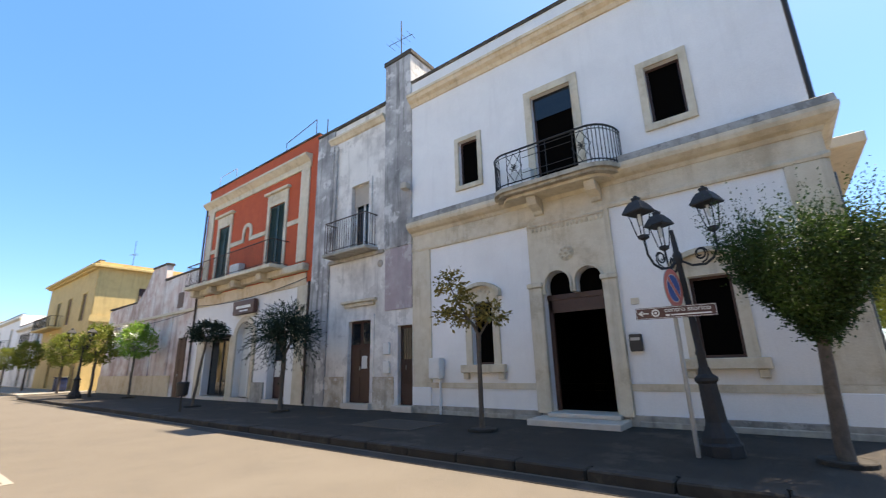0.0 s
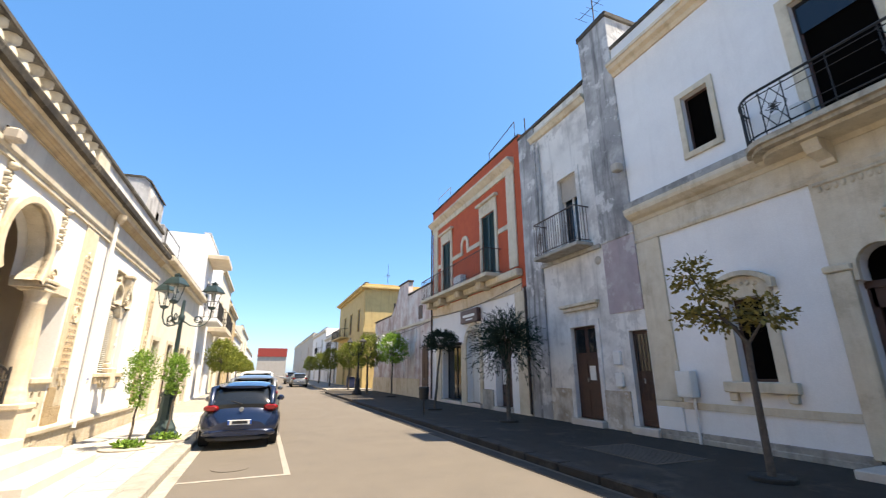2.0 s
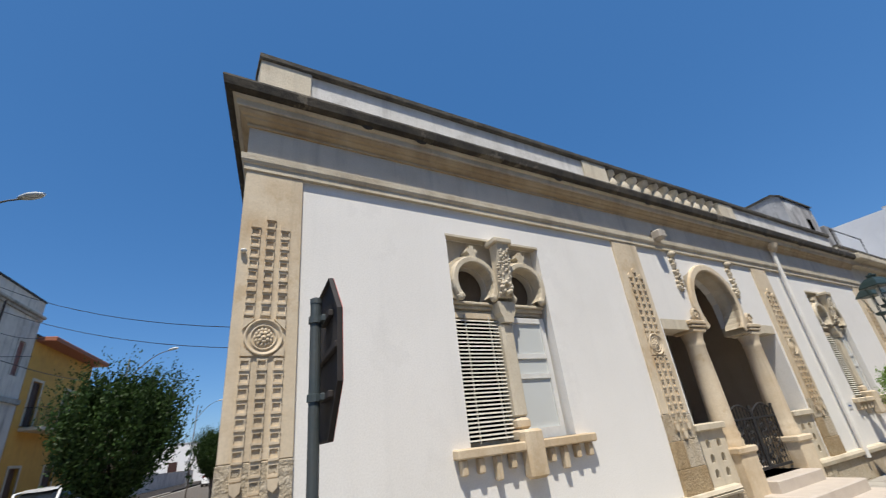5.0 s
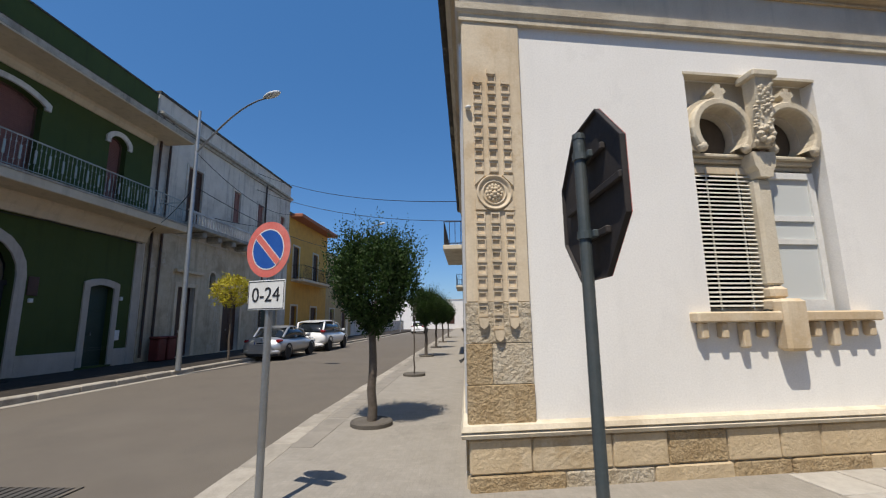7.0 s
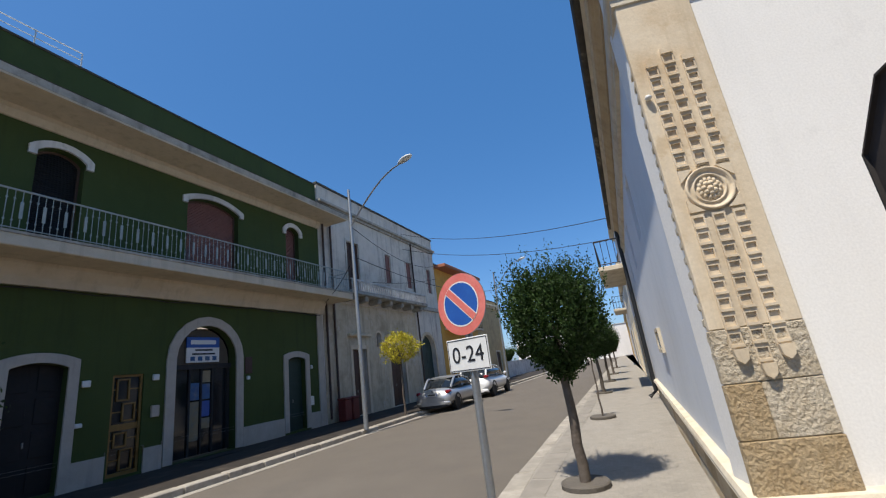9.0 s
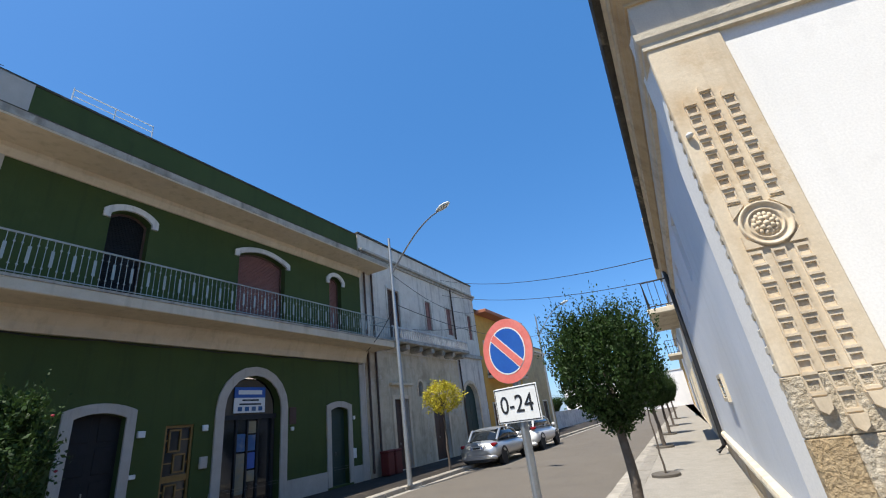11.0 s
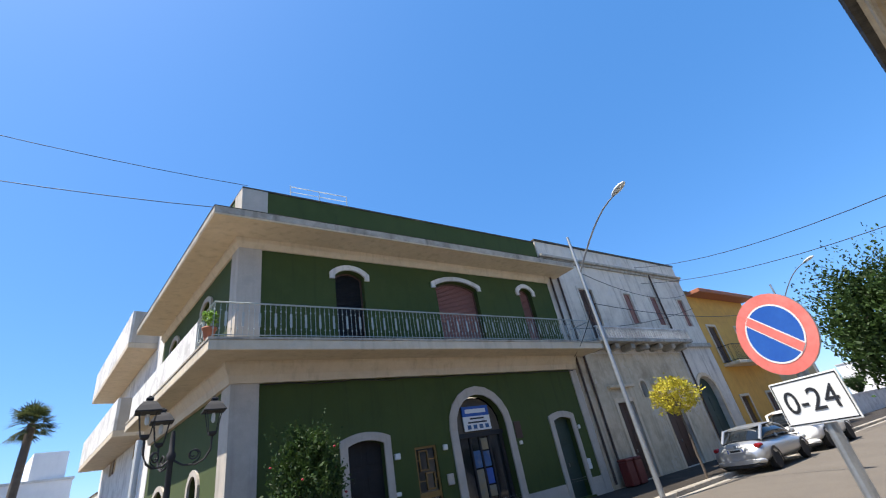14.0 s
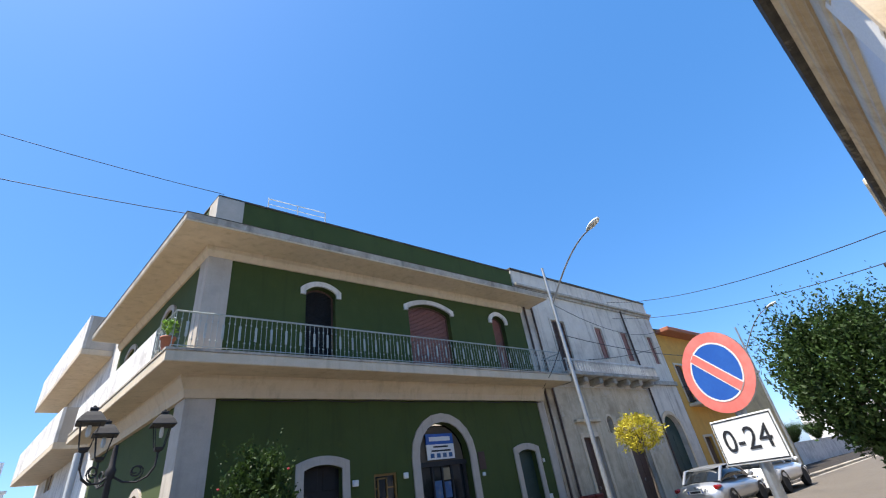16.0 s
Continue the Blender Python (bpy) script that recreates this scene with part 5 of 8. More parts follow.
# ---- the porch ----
# Plaster inside the loggia, its shade darkened into the colour.
shaded_porch_plaster = surf("shaded_porch_plaster", (0.40, 0.34, 0.27), (0.34, 0.29, 0.23), 0.9, 1.5, 0.6, 0.08, 0.4, (0.28, 0.23, 0.18), 0.2)
porch = thing("porch", "loggia with a horseshoe arch on limestone columns, pierced parapets and steps", "porch")
yc = 8.42
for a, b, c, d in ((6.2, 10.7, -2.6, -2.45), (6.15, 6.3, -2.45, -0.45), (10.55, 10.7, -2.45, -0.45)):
    part("porch_wall", Geo().box(WEST, a, b, c, d, 0.4, 4.5), shaded_porch_plaster, porch)
part("porch_ceiling", Geo().box(WEST, 6.15, 10.7, -2.6, -0.45, 4.5, 4.62), shaded_porch_plaster, porch)
part("porch_floor", Geo().box(WEST, 6.2, 10.7, -2.5, 0.0, 0.4, 0.62), marble, porch)
R, cz = 0.7, 3.5
arc = [(yc + R * math.sin(t), cz + R * math.cos(t)) for t in (2.2 * (2 * k / 24 - 1) for k in range(25))]
g = Geo()
for s in (-1, 1):
    half = [p for p in arc if (p[0] - yc) * s >= -1e-6]
    half = half if s > 0 else half[::-1]
    out = [(yc + s * 0.82, min(4.22, max(3.1, p[1] + 0.0))) if abs(p[0] - yc) > 0.45 or p[1] < cz else (p[0], 4.22) for p in half]
    for v in (0.02, -0.28):
        for p, q, r, t in zip(half, half[1:], out[1:], out):
            g.face([WEST(x[0], v, x[1]) for x in (p, q, r, t)])
    for p, q in zip(half, half[1:]):
        g.face([WEST(p[0], 0.02, p[1]), WEST(q[0], 0.02, q[1]), WEST(q[0], -0.28, q[1]), WEST(p[0], -0.28, p[1])])
part("arch", g, pale_stone, porch)
rings = [[WEST(yc + r * math.sin(t), v, cz + r * math.cos(t)) for r, v in ((R, -0.05), (R, 0.055), (R + 0.02, 0.07), (R + 0.12, 0.065), (R + 0.14, 0.05), (R + 0.15, -0.05))] for t in (2.2 * (2 * k / 24 - 1) for k in range(25))]
g = Geo()
g.grid(rings, False)
part("arch_moulding", g, limestone, porch, smooth=False)
for a, b in ((6.5, 7.72), (9.12, 10.34)):
    part("beam", Geo().box(WEST, a, b, -0.4, 0.005, 3.0, 3.17), pale_stone, porch)
for s in (-1, 1):
    c = yc + s * 0.98
    prof = [(0.21, 1.13), (0.21, 1.22), (0.19, 1.25), (0.2, 1.3), (0.185, 1.34), (0.18, 1.42), (0.17, 2.1), (0.15, 2.72), (0.165, 2.75), (0.15, 2.79), (0.165, 2.87), (0.19, 2.95)]
    colm = part("column", Geo().lathe((-0.1, c, 0), prof, 20), limestone, porch, smooth=True)
    part("impost", Geo().box(WEST, c - 0.19, c + 0.19, -0.32, 0.07, 2.95, 3.02, 0.012).box(WEST, c - 0.21, c + 0.21, -0.34, 0.09, 3.035, 3.08, 0.012).box(WEST, c - 0.225, c + 0.225, -0.36, 0.105, 3.09, 3.16, 0.015), limestone, colm)
    part("pedestal", Geo().box(WEST, c - 0.24, c + 0.24, -0.4, 0.14, 0.1, 1.05, 0.015).box(WEST, c - 0.27, c + 0.27, -0.42, 0.17, 1.03, 1.13, 0.02), limestone, colm)
    g = Geo().dome(WEST, c - s * 0.05, 0.05, 3.27, 0.13, 0.02, 0.13, 16, 2)
    g.tube([WEST(c - s * 0.05 + (0.12 - 0.008 * k) * math.cos(0.55 * k), 0.07, 3.27 + (0.12 - 0.008 * k) * math.sin(0.55 * k)) for k in range(14)], 0.014, 5)
    part("scroll", g, limestone, colm)
    g = Geo()
    rnd = random.Random(9)
    for k in range(26):
        z = 3.75 + 0.75 * k / 26
        g.dome(WEST, c + rnd.uniform(-0.08, 0.08) * (1 - (z - 3.75) * 0.5), 0.0, z, 0.04, 0.05 + 0.04 * rnd.random(), 0.045, 6, 3)
    g.dome(WEST, c, 0.03, 4.45, 0.075, 0.09, 0.07, 8, 4)
    part("carved_leaf", g, pale_stone, colm, smooth=True)
    # pierced parapet of the side bay
    a, b = (6.48, c - 0.24) if s < 0 else (c + 0.24, 10.36)
    holes = []
    for i in range(2):
        for j in range(3):
            uu, zz = a + (b - a) * (0.3 + 0.4 * i), 0.78 + j * 0.2
            holes.append((uu - 0.055, uu + 0.055, zz, zz + 0.12, 0.054))
    bay = part("pierced_parapet", Geo().wall(WEST, a, b, 0.6, 1.42, 0.12, holes), pale_stone, porch)
    part("rail", Geo().box(WEST, a - 0.03, b + 0.03, -0.16, 0.06, 1.42, 1.52, 0.015), pale_stone, bay)
    for k in range(3):
        part("rusticated_block", Geo().box(WEST, a + (b - a) * k / 3, a + (b - a) * (k + 1) / 3 - 0.008, -0.1, 0.05, 0.1, 0.58, 0.025), rough_stone, bay)
# steps
for k, (o, z, wd) in enumerate(((1.15, 0.28, 1.25), (0.75, 0.45, 1.0), (0.3, 0.62, 0.76))):
    part("step", Geo().box(WEST, yc - wd, yc + wd, -0.3, o, 0.05, z, 0.015), marble, porch)
# iron gate
gate = thing("iron_gate", "dark wrought-iron double gate with scrollwork in the porch", "gate")
for s in (-1, 1):
    lo, hi = (yc - 0.76, yc - 0.02) if s < 0 else (yc + 0.02, yc + 0.76)
    leaf = part("gate_frame", Geo().tube([WEST(lo, -0.1, 0.7), WEST(lo, -0.1, 1.7)], 0.022, 6).tube([WEST(hi, -0.1, 0.7), WEST(hi, -0.1, 1.7)], 0.022, 6)
                .box(WEST, lo, hi, -0.115, -0.085, 0.7, 0.74).box(WEST, lo, hi, -0.115, -0.085, 1.48, 1.51).tube([WEST(lo + (hi - lo) * k / 8, -0.1, 1.58 + 0.14 * math.sin(math.pi * k / 8)) for k in range(9)], 0.018, 5), iron, gate)
    for k in range(1, 7):
        u = lo + (hi - lo) * k / 7
        part("bar", Geo().tube([WEST(u, -0.1, 0.7), WEST(u, -0.1, 1.62 + 0.1 * math.sin(math.pi * k / 7))], 0.009, 5), iron, leaf)
    for z in (0.9, 1.15, 1.35):
        for uu in (0.28, 0.72):
            g = Geo()
            c = lo + (hi - lo) * uu
            for sg in (-1, 1):
                g.tube([WEST(c + sg * (0.02 + 0.011 * k) * math.cos(k * 0.7), -0.1, z + (0.02 + 0.011 * k) * math.sin(k * 0.7)) for k in range(12)], 0.008, 4)
            part("scroll", g, iron, leaf)
# drainpipes, cable, floodlight on the facade
pipe = thing("drainpipe", "pale painted drainpipe running down the villa facade", "pipe")
part("pipe", Geo().tube([WEST(11.75, 0.1, 5.25), WEST(11.75, 0.09, 4.6), WEST(11.8, 0.09, 0.5)], 0.05, 8), villa_plaster, pipe)
part("hopper", Geo().lathe((0.14, 11.75, 5.1), [(0.05, -0.1), (0.1, 0.0), (0.13, 0.12), (0.1, 0.12)], 10), limestone, pipe)
pipe2 = thing("drainpipe", "black drainpipe on the side wall of the villa", "pipe")
part("pipe", Geo().tube([SIDE(10.6, 0.1, 5.2), SIDE(10.6, 0.1, 0.35), SIDE(10.6, 0.3, 0.2)], 0.06, 8), black_paint, pipe2)
flood = thing("floodlight", "small grey floodlight under the villa cornice", "lamp")
part("housing", Geo().box(WEST, 6.95, 7.15, 0.05, 0.25, 4.66, 4.84, 0.03), render_grey, flood)
part("arm", Geo().tube([WEST(7.05, 0.0, 4.9), WEST(7.05, 0.15, 4.82)], 0.015, 5), iron, flood)
vent = thing("wall_vent", "pale framed louvred vent low on the villa side wall", "vent")
part("frame", Geo().band(SIDE, (4.75, 5.45, 1.55, 1.85), 0.06, 0.0, 0.05).box(SIDE, 4.69, 5.51, 0, 0.05, 1.49, 1.55), pale_stone, vent)
for k in range(5):
    part("slat", Geo().box(SIDE, 4.75, 5.45, 0.005, 0.03, 1.57 + k * 0.055, 1.60 + k * 0.055), white_metal, vent)
hut = thing("roof_hut", "white rendered stair hut on the villa roof", "roof hut")
part("hut_wall", Geo().prism(Frame((0, 17.0), (1, 0), (0, 1)), [(-3.4, 5.4), (-0.8, 5.4), (-0.8, 8.2), (-1.0, 8.35), (-2.2, 8.3), (-3.4, 7.2)], 0.0, 2.4), grey_render, hut)
part("hut_cap", Geo().prism(Frame((0, 16.96), (1, 0), (0, 1)), [(-3.45, 7.2), (-2.2, 8.3), (-1.0, 8.35), (-0.75, 8.2), (-0.75, 8.26), (-1.0, 8.42), (-2.2, 8.37), (-3.45, 7.27)], 0.0, 2.5), dark_cap, hut)
part("hut_window", Geo().box(XY, -0.8, -0.78, 18.5, 18.8, 7.1, 7.6), dark_room, hut)
part("chimney", Geo().box(XY, -1.6, -0.8, 20.0, 20.8, 5.4, 7.6, 0.02), grey_render, hut)
# number plate is left as a plain bar beside the door
plate = thing("house_plate", "small white plate with illegible marks beside the window", "plate")
part("plate", Geo().box(WEST, 12.2, 12.42, 0.0, 0.012, 1.4, 1.53), sign_white, plate)
part("marks", Geo().box(WEST, 12.25, 12.37, 0.012, 0.014, 1.45, 1.48), sign_blue, plate)

# ---- the rest of the west row ----
row_house(WEST, VL + 0.02, 27.0, 5.9, cream_plaster, "low cream house with two doors and a projecting cornice", [(17.6, 18.6), (20.2, 21.2), (23.0, 24.1), (25.2, 26.1)], shutter=dark_wood, name="low_house", cornice=0.4)
mod = row_house(WEST, 27.02, 36.5, 9.4, white_plaster, "white modern house with two projecting balconies", [(28.5, 29.6), (32.0, 33.2)], [(28.6, 29.8), (32.6, 33.8)], (27.6, 31.0), trim=white_plaster, cornice=0.0, name="modern_house", cap=parapet_plaster)
part("canopy", Geo().box(WEST, 27.3, 30.4, 0, 1.1, 8.0, 8.25, 0.02), concrete_cream, mod)
bl = part("balcony", Geo().box(WEST, 32.0, 36.3, 0, 1.1, 4.2, 4.5, 0.02), concrete_cream, mod)
railing(bl, WEST, 32.1, 36.2, 1.05, 4.5, 5.5, iron, 0.2, 0.012)
row_house(WEST, 36.52, 46, 9.8, cream_plaster, "cream two-storey house with a stone balcony", [(38, 39), (42, 43.2)], [(38, 39), (42, 43.2)], (37.2, 40), name="street_house")
row_house(WEST, 46.02, 58, 8.4, ochre_plaster, "ochre stone house along the street", [(48, 49), (52, 53), (55, 56)], [(48, 49), (53, 54)], name="street_house")
row_house(WEST, 58.02, 75, 6.6, worn_white, "low white street house", [(60, 61), (65, 66), (70, 71)], name="street_house")
row_house(WEST, 75.02, 100, 8.8, cream_plaster, "far cream street house", [(80, 81), (90, 91)], [(80, 81), (90, 91)], name="street_house")
row_house(WEST, 100.02, 150, 7.0, white_plaster, "far white street house", [(110, 111), (130, 131)], name="street_house")

# ---- the east row beyond the wall ----
yel = row_house(Frame((12.5, 0), (0, 1), (-1, 0)), 42.5, 58, 10.4, yellow_plaster, "yellow two-storey house with a flat projecting roof", [(44, 45.2), (47.5, 48.5), (52, 53)], [(44.5, 45.6), (49, 50.2), (53, 54)], (51, 58), trim=yellow_plaster, depth=10, floor2=5.4, cornice=0.55, name="yellow_house")
part("side_face", Geo().box(XY, 12.55, 22, 42.38, 42.46, 0.1, 10.3), yellow_plaster, yel)
part("eaves", Geo().box(XY, 12.0, 22.5, 41.9, 42.5, 9.8, 10.0, 0.02), yellow_plaster, yel)
part("belt", Geo().box(XY, 12.4, 22, 42.3, 42.4, 5.4, 5.9), yellow_plaster, yel)
fs = Frame((12.5, 42.36), (1, 0), (0, -1))
window(yel, fs, (3.0, 4.9, 6.6, 8.4), dark_wood, -0.06, "roller", dark_wood)
EF = Frame((12.6, 0), (0, 1), (-1, 0))
row_house(EF, 58.02, 72, 7.0, worn_white, "weathered white and ochre street house", [(60, 61), (66, 67)], [(60, 61)], (59, 64), name="street_house")
row_house(EF, 72.02, 92, 8.6, white_plaster, "white street house further on", [(76, 77), (85, 86)], [(76, 77), (85, 86)], (75, 79), name="street_house")
row_house(EF, 92.02, 150, 9.4, render_grey, "grey far street house", [(100, 101), (120, 121)], [(100, 101), (120, 121)], name="street_house")
end = thing("end_building", "white building with a dark red upper band closing the street", "house")
part("wall", Geo().box(XY, 0.6, 13.9, 230, 240, 0, 9.0), render_grey, end)
part("upper_band", Geo().box(XY, 0.5, 14, 229.6, 240, 9.0, 13.0), surf("end_red", (0.35, 0.045, 0.03), (0.3, 0.04, 0.03), 0.8, 1, 0.5, 0.0), end)


# ---- the green corner house ----
stained_edge = surf("stained_edge", (0.50, 0.45, 0.37), (0.33, 0.29, 0.23), 0.9, 3, 0.9, 0.3, 0.8, (0.14, 0.12, 0.095), 0.6, fine=40, flake=(0.17, 0.15, 0.12), flakes=0.5)
gh = thing("green_house", "dark green two-storey corner house with cream eaves and long balcony", "house")
GO = [(-3.38, -2.30, 0.2, 2.96, 0.12), (-5.12, -4.36, 0.2, 2.6), (-8.05, -5.98, 0.15, 3.96, 1.02), (-11.36, -10.40, 0.2, 2.89, 0.1),
      (-3.25, -2.25, 5.5, 8.25, 0.22), (-8.12, -6.15, 5.5, 8.25, 0.26), (-11.22, -10.48, 5.5, 8.27, 0.22)]
part("wall", Geo().wall(GREEN, -12.5, 0.6, 0.05, 9.0, 0.35, GO), green_plaster, gh)
EO = [(2.3, 3.1, 1.2, 2.9, 0.3), (6.0, 7.2, 0.2, 2.9, 0.2), (2.5, 3.4, 5.5, 8.1, 0.2), (6.4, 7.4, 5.5, 8.1, 0.2)]
part("east_wall", Geo().wall(GEAST, 0.0, 8.9, 0.05, 9.0, 0.35, EO), green_plaster, gh)
cn = GREEN(0.62, 0, 0)[:2]


def east(d, inset=0.0):
    """A corner line of the green house's east side, d along it."""
    c = GREEN(0.62 - inset, 0, 0)
    return (c[0] + d * GEAST.u[0], c[1] + d * GEAST.u[1])


body_line = [xy(GREEN, -12.5, 0), cn, east(8.9)]
part("roof", Geo().slab([xy(GREEN, -12.5, -0.3), xy(GREEN, 0.4, -0.3), east(8.8, 0.3), (-12, cn[1] - 8.8)], 8.8, 8.98), parapet_plaster, gh)
part("back_wall", Geo().box(XY, -13.5, -1.6, cn[1] - 8.8, cn[1] - 8.5, 0.05, 8.9), green_plaster, gh)
cn_e = east(0, 0.17)
part("eave", Geo().sweep([(-0.3, 8.95), (1.2, 8.95), (1.2, 9.17), (-0.3, 9.22)], [xy(GREEN, -13.2, 0), cn_e, east(8.9, 0.17)], -1), concrete_cream, gh)
part("eaves_lip", Geo().sweep([(1.17, 9.0), (1.215, 9.0), (1.215, 9.2), (1.17, 9.2)], [xy(GREEN, -13.21, 0), cn_e, east(8.91, 0.17)], -1), stained_edge, gh)
part("eaves_cover", Geo().sweep([(-0.2, 9.215), (1.23, 9.2), (1.23, 9.215), (-0.2, 9.24)], [xy(GREEN, -13.22, 0), cn_e, east(8.92, 0.17)], -1), dark_cap, gh)
part("eaves_band", Geo().sweep([(-0.02, 8.66), (0.06, 8.66), (0.16, 8.82), (0.16, 8.95), (-0.02, 8.95)], body_line, -1), concrete_cream, gh)
part("parapet", Geo().sweep([(-0.25, 9.2), (0.0, 9.2), (0.0, 10.86), (-0.25, 10.86)], [xy(GREEN, -12.45, 0), xy(GREEN, -0.1, 0)], -1), green_plaster, gh)
part("parapet", Geo().sweep([(-0.25, 9.2), (0.0, 9.2), (0.0, 10.86), (-0.25, 10.86)], [east(0.6), east(8.9)], -1), green_plaster, gh)
part("parapet_pier", Geo().sweep([(-0.3, 9.2), (0.03, 9.2), (0.03, 10.9), (-0.3, 10.9)], [xy(GREEN, -0.12, 0), cn, east(0.65)], -1), render_grey, gh)
part("parapet_cap", Geo().sweep([(-0.28, 10.86), (0.03, 10.86), (0.03, 10.92), (-0.28, 10.92)], [xy(GREEN, -12.45, 0), cn, east(8.9)], -1), dark_cap, gh)
pil = Geo().sweep([(-0.02, 0.05), (0.07, 0.05), (0.07, 4.67), (-0.02, 4.67)], [xy(GREEN, 0.0, 0), cn, east(0.62)], -1)
part("corner_pilaster", pil, render_grey, gh)
pil = Geo().sweep([(-0.02, 5.5), (0.05, 5.5), (0.05, 8.66), (-0.02, 8.66)], [xy(GREEN, 0.02, 0), cn, east(0.55)], -1)
part("corner_pilaster", pil, render_grey, gh)
part("end_pilaster", Geo().box(GREEN, -12.5, -12.15, 0, 0.05, 0.05, 4.8), render_grey, gh)
slab_path = [xy(GREEN, -13.2, 0), east(0, 0.3), east(8.9, 0.3)]
bal = part("balcony", Geo().sweep([(-0.02, 5.18), (1.2, 5.18), (1.22, 5.2), (1.22, 5.42), (1.2, 5.46), (-0.02, 5.5)], slab_path, -1), concrete_cream, gh)
part("balcony_lip", Geo().sweep([(1.16, 5.44), (1.24, 5.44), (1.24, 5.5), (1.16, 5.5)], slab_path, -1), stained_edge, bal)
part("belt", Geo().sweep([(-0.02, 4.66), (0.12, 4.66), (0.16, 4.85), (0.3, 5.1), (0.3, 5.19), (-0.02, 5.19)], [xy(GREEN, -12.5, 0), cn, east(8.9)], -1), concrete_cream, gh)
part("cable_run", Geo().tube([GREEN(-0.1 - 12.2 * k / 20, 0.1, 4.6 + 0.03 * math.sin(k * 1.9)) for k in range(21)], 0.018, 5), black_paint, gh)
part("plinth", Geo().wall(GREEN, -12.15, -0.12, 0.05, 0.72, 0.04, [(-3.6, -2.1, 0, 0.8), (-5.2, -4.3, 0, 0.8), (-8.35, -5.68, 0, 0.8), (-11.6, -10.18, 0, 0.8)]), render_grey, gh).location = (0.04 * GREEN.v[0], 0.04 * GREEN.v[1], 0)
rail_paint = surf("rail_paint", (0.40, 0.43, 0.40), (0.32, 0.35, 0.32), 0.6, 10, 2, 0.1, 0.5, (0.22, 0.2, 0.17), 0)
railing(bal, GREEN, -13.1, 1.29, 1.13, 5.5, 6.42, rail_paint, 0.13, 0.008, 0, False, False, True)
for z, r in ((6.42, 0.022), (5.58, 0.014)):
    part("rail_return", Geo().tube([GREEN(-13.1, 0.02, z), GREEN(-13.1, 1.13, z)], r, 6), rail_paint, bal)
FE = Frame(east(0, 0.3), GEAST.u, GEAST.v)
part("side_panel", Geo().box(FE, 0.4, 8.8, 1.12, 1.15, 5.5, 6.4), worn_white, bal)
railing(bal, FE, -0.97, 0.4, 1.13, 5.5, 6.42, rail_paint, 0.13, 0.008, 0, False, False, True)
for o, w in ((GO[0], 0.22), (GO[2], 0.28), (GO[3], 0.22)):
    part("surround", Geo().band(GREEN, o, w, 0, 0.06), render_grey, gh, bevel=0.008)
for a, b in ((-3.62, -3.38), (-2.3, -2.06)):
    part("surround_foot", Geo().box(GREEN, a, b, 0, 0.062, 0.05, 0.25), render_grey, gh)
for o in GO[4:]:
    a, b, c, d, r = o
    part("hood", Geo().band(GREEN, (a - 0.02, b + 0.02, 7.92, d + 0.02, r), 0.17, 0, 0.07), worn_white, gh, bevel=0.008)
window(gh, GREEN, GO[4], brown_wood, 0.2, "roller", black_shutter)
window(gh, GREEN, GO[5], brown_wood, 0.2, "roller", pink_shutter)
window(gh, GREEN, GO[6], brown_wood, 0.2, "roller", pink_shutter)
door(gh, GREEN, GO[0], black_shutter, 0.2, 4, 2, name="garage_door")
door(gh, GREEN, GO[3], green_shutter, 0.2, 3, 1)
for o in EO:
    part("surround", Geo().band(GEAST, o, 0.16, 0, 0.06), render_grey, gh)
    window(gh, GEAST, o, brown_wood, 0.2, "roller", black_shutter)
# grille door in yellow iron
brass = surf("brass", (0.24, 0.145, 0.04), (0.18, 0.105, 0.03), 0.5, 9, 2, 0.1, 0.3, (0.2, 0.11, 0.03), 0, metallic=0.3)
gd = part("grille_door", Geo().box(GREEN, -5.12, -4.36, -0.14, -0.1, 0.2, 2.6), glass, gh)
part("grille_frame", Geo().band(GREEN, (-5.06, -4.42, 0.25, 2.54), 0.06, -0.1, -0.04).box(GREEN, -5.12, -4.36, -0.1, -0.04, 0.2, 0.28).box(GREEN, -5.06, -4.42, -0.1, -0.05, 1.25, 1.4), brass, gd)
for k, (a, b) in enumerate(((0.3, 0.8), (0.85, 1.2), (1.45, 1.9), (1.95, 2.5))):
    m = -4.74 + (0.08 if k % 2 else -0.08)
    part("grille_bar", Geo().box(GREEN, m - 0.16, m - 0.12, -0.1, -0.05, a, b).box(GREEN, m + 0.12, m + 0.16, -0.1, -0.05, a, b).box(GREEN, m - 0.16, m + 0.16, -0.1, -0.05, a, a + 0.04).box(GREEN, m - 0.16, m + 0.16, -0.1, -0.05, b - 0.04, b)
         .box(GREEN, -5.06, m - 0.16, -0.09, -0.06, (a + b) / 2, (a + b) / 2 + 0.03).box(GREEN, m + 0.16, -4.42, -0.09, -0.06, (a + b) / 2, (a + b) / 2 + 0.03), brass, gd)
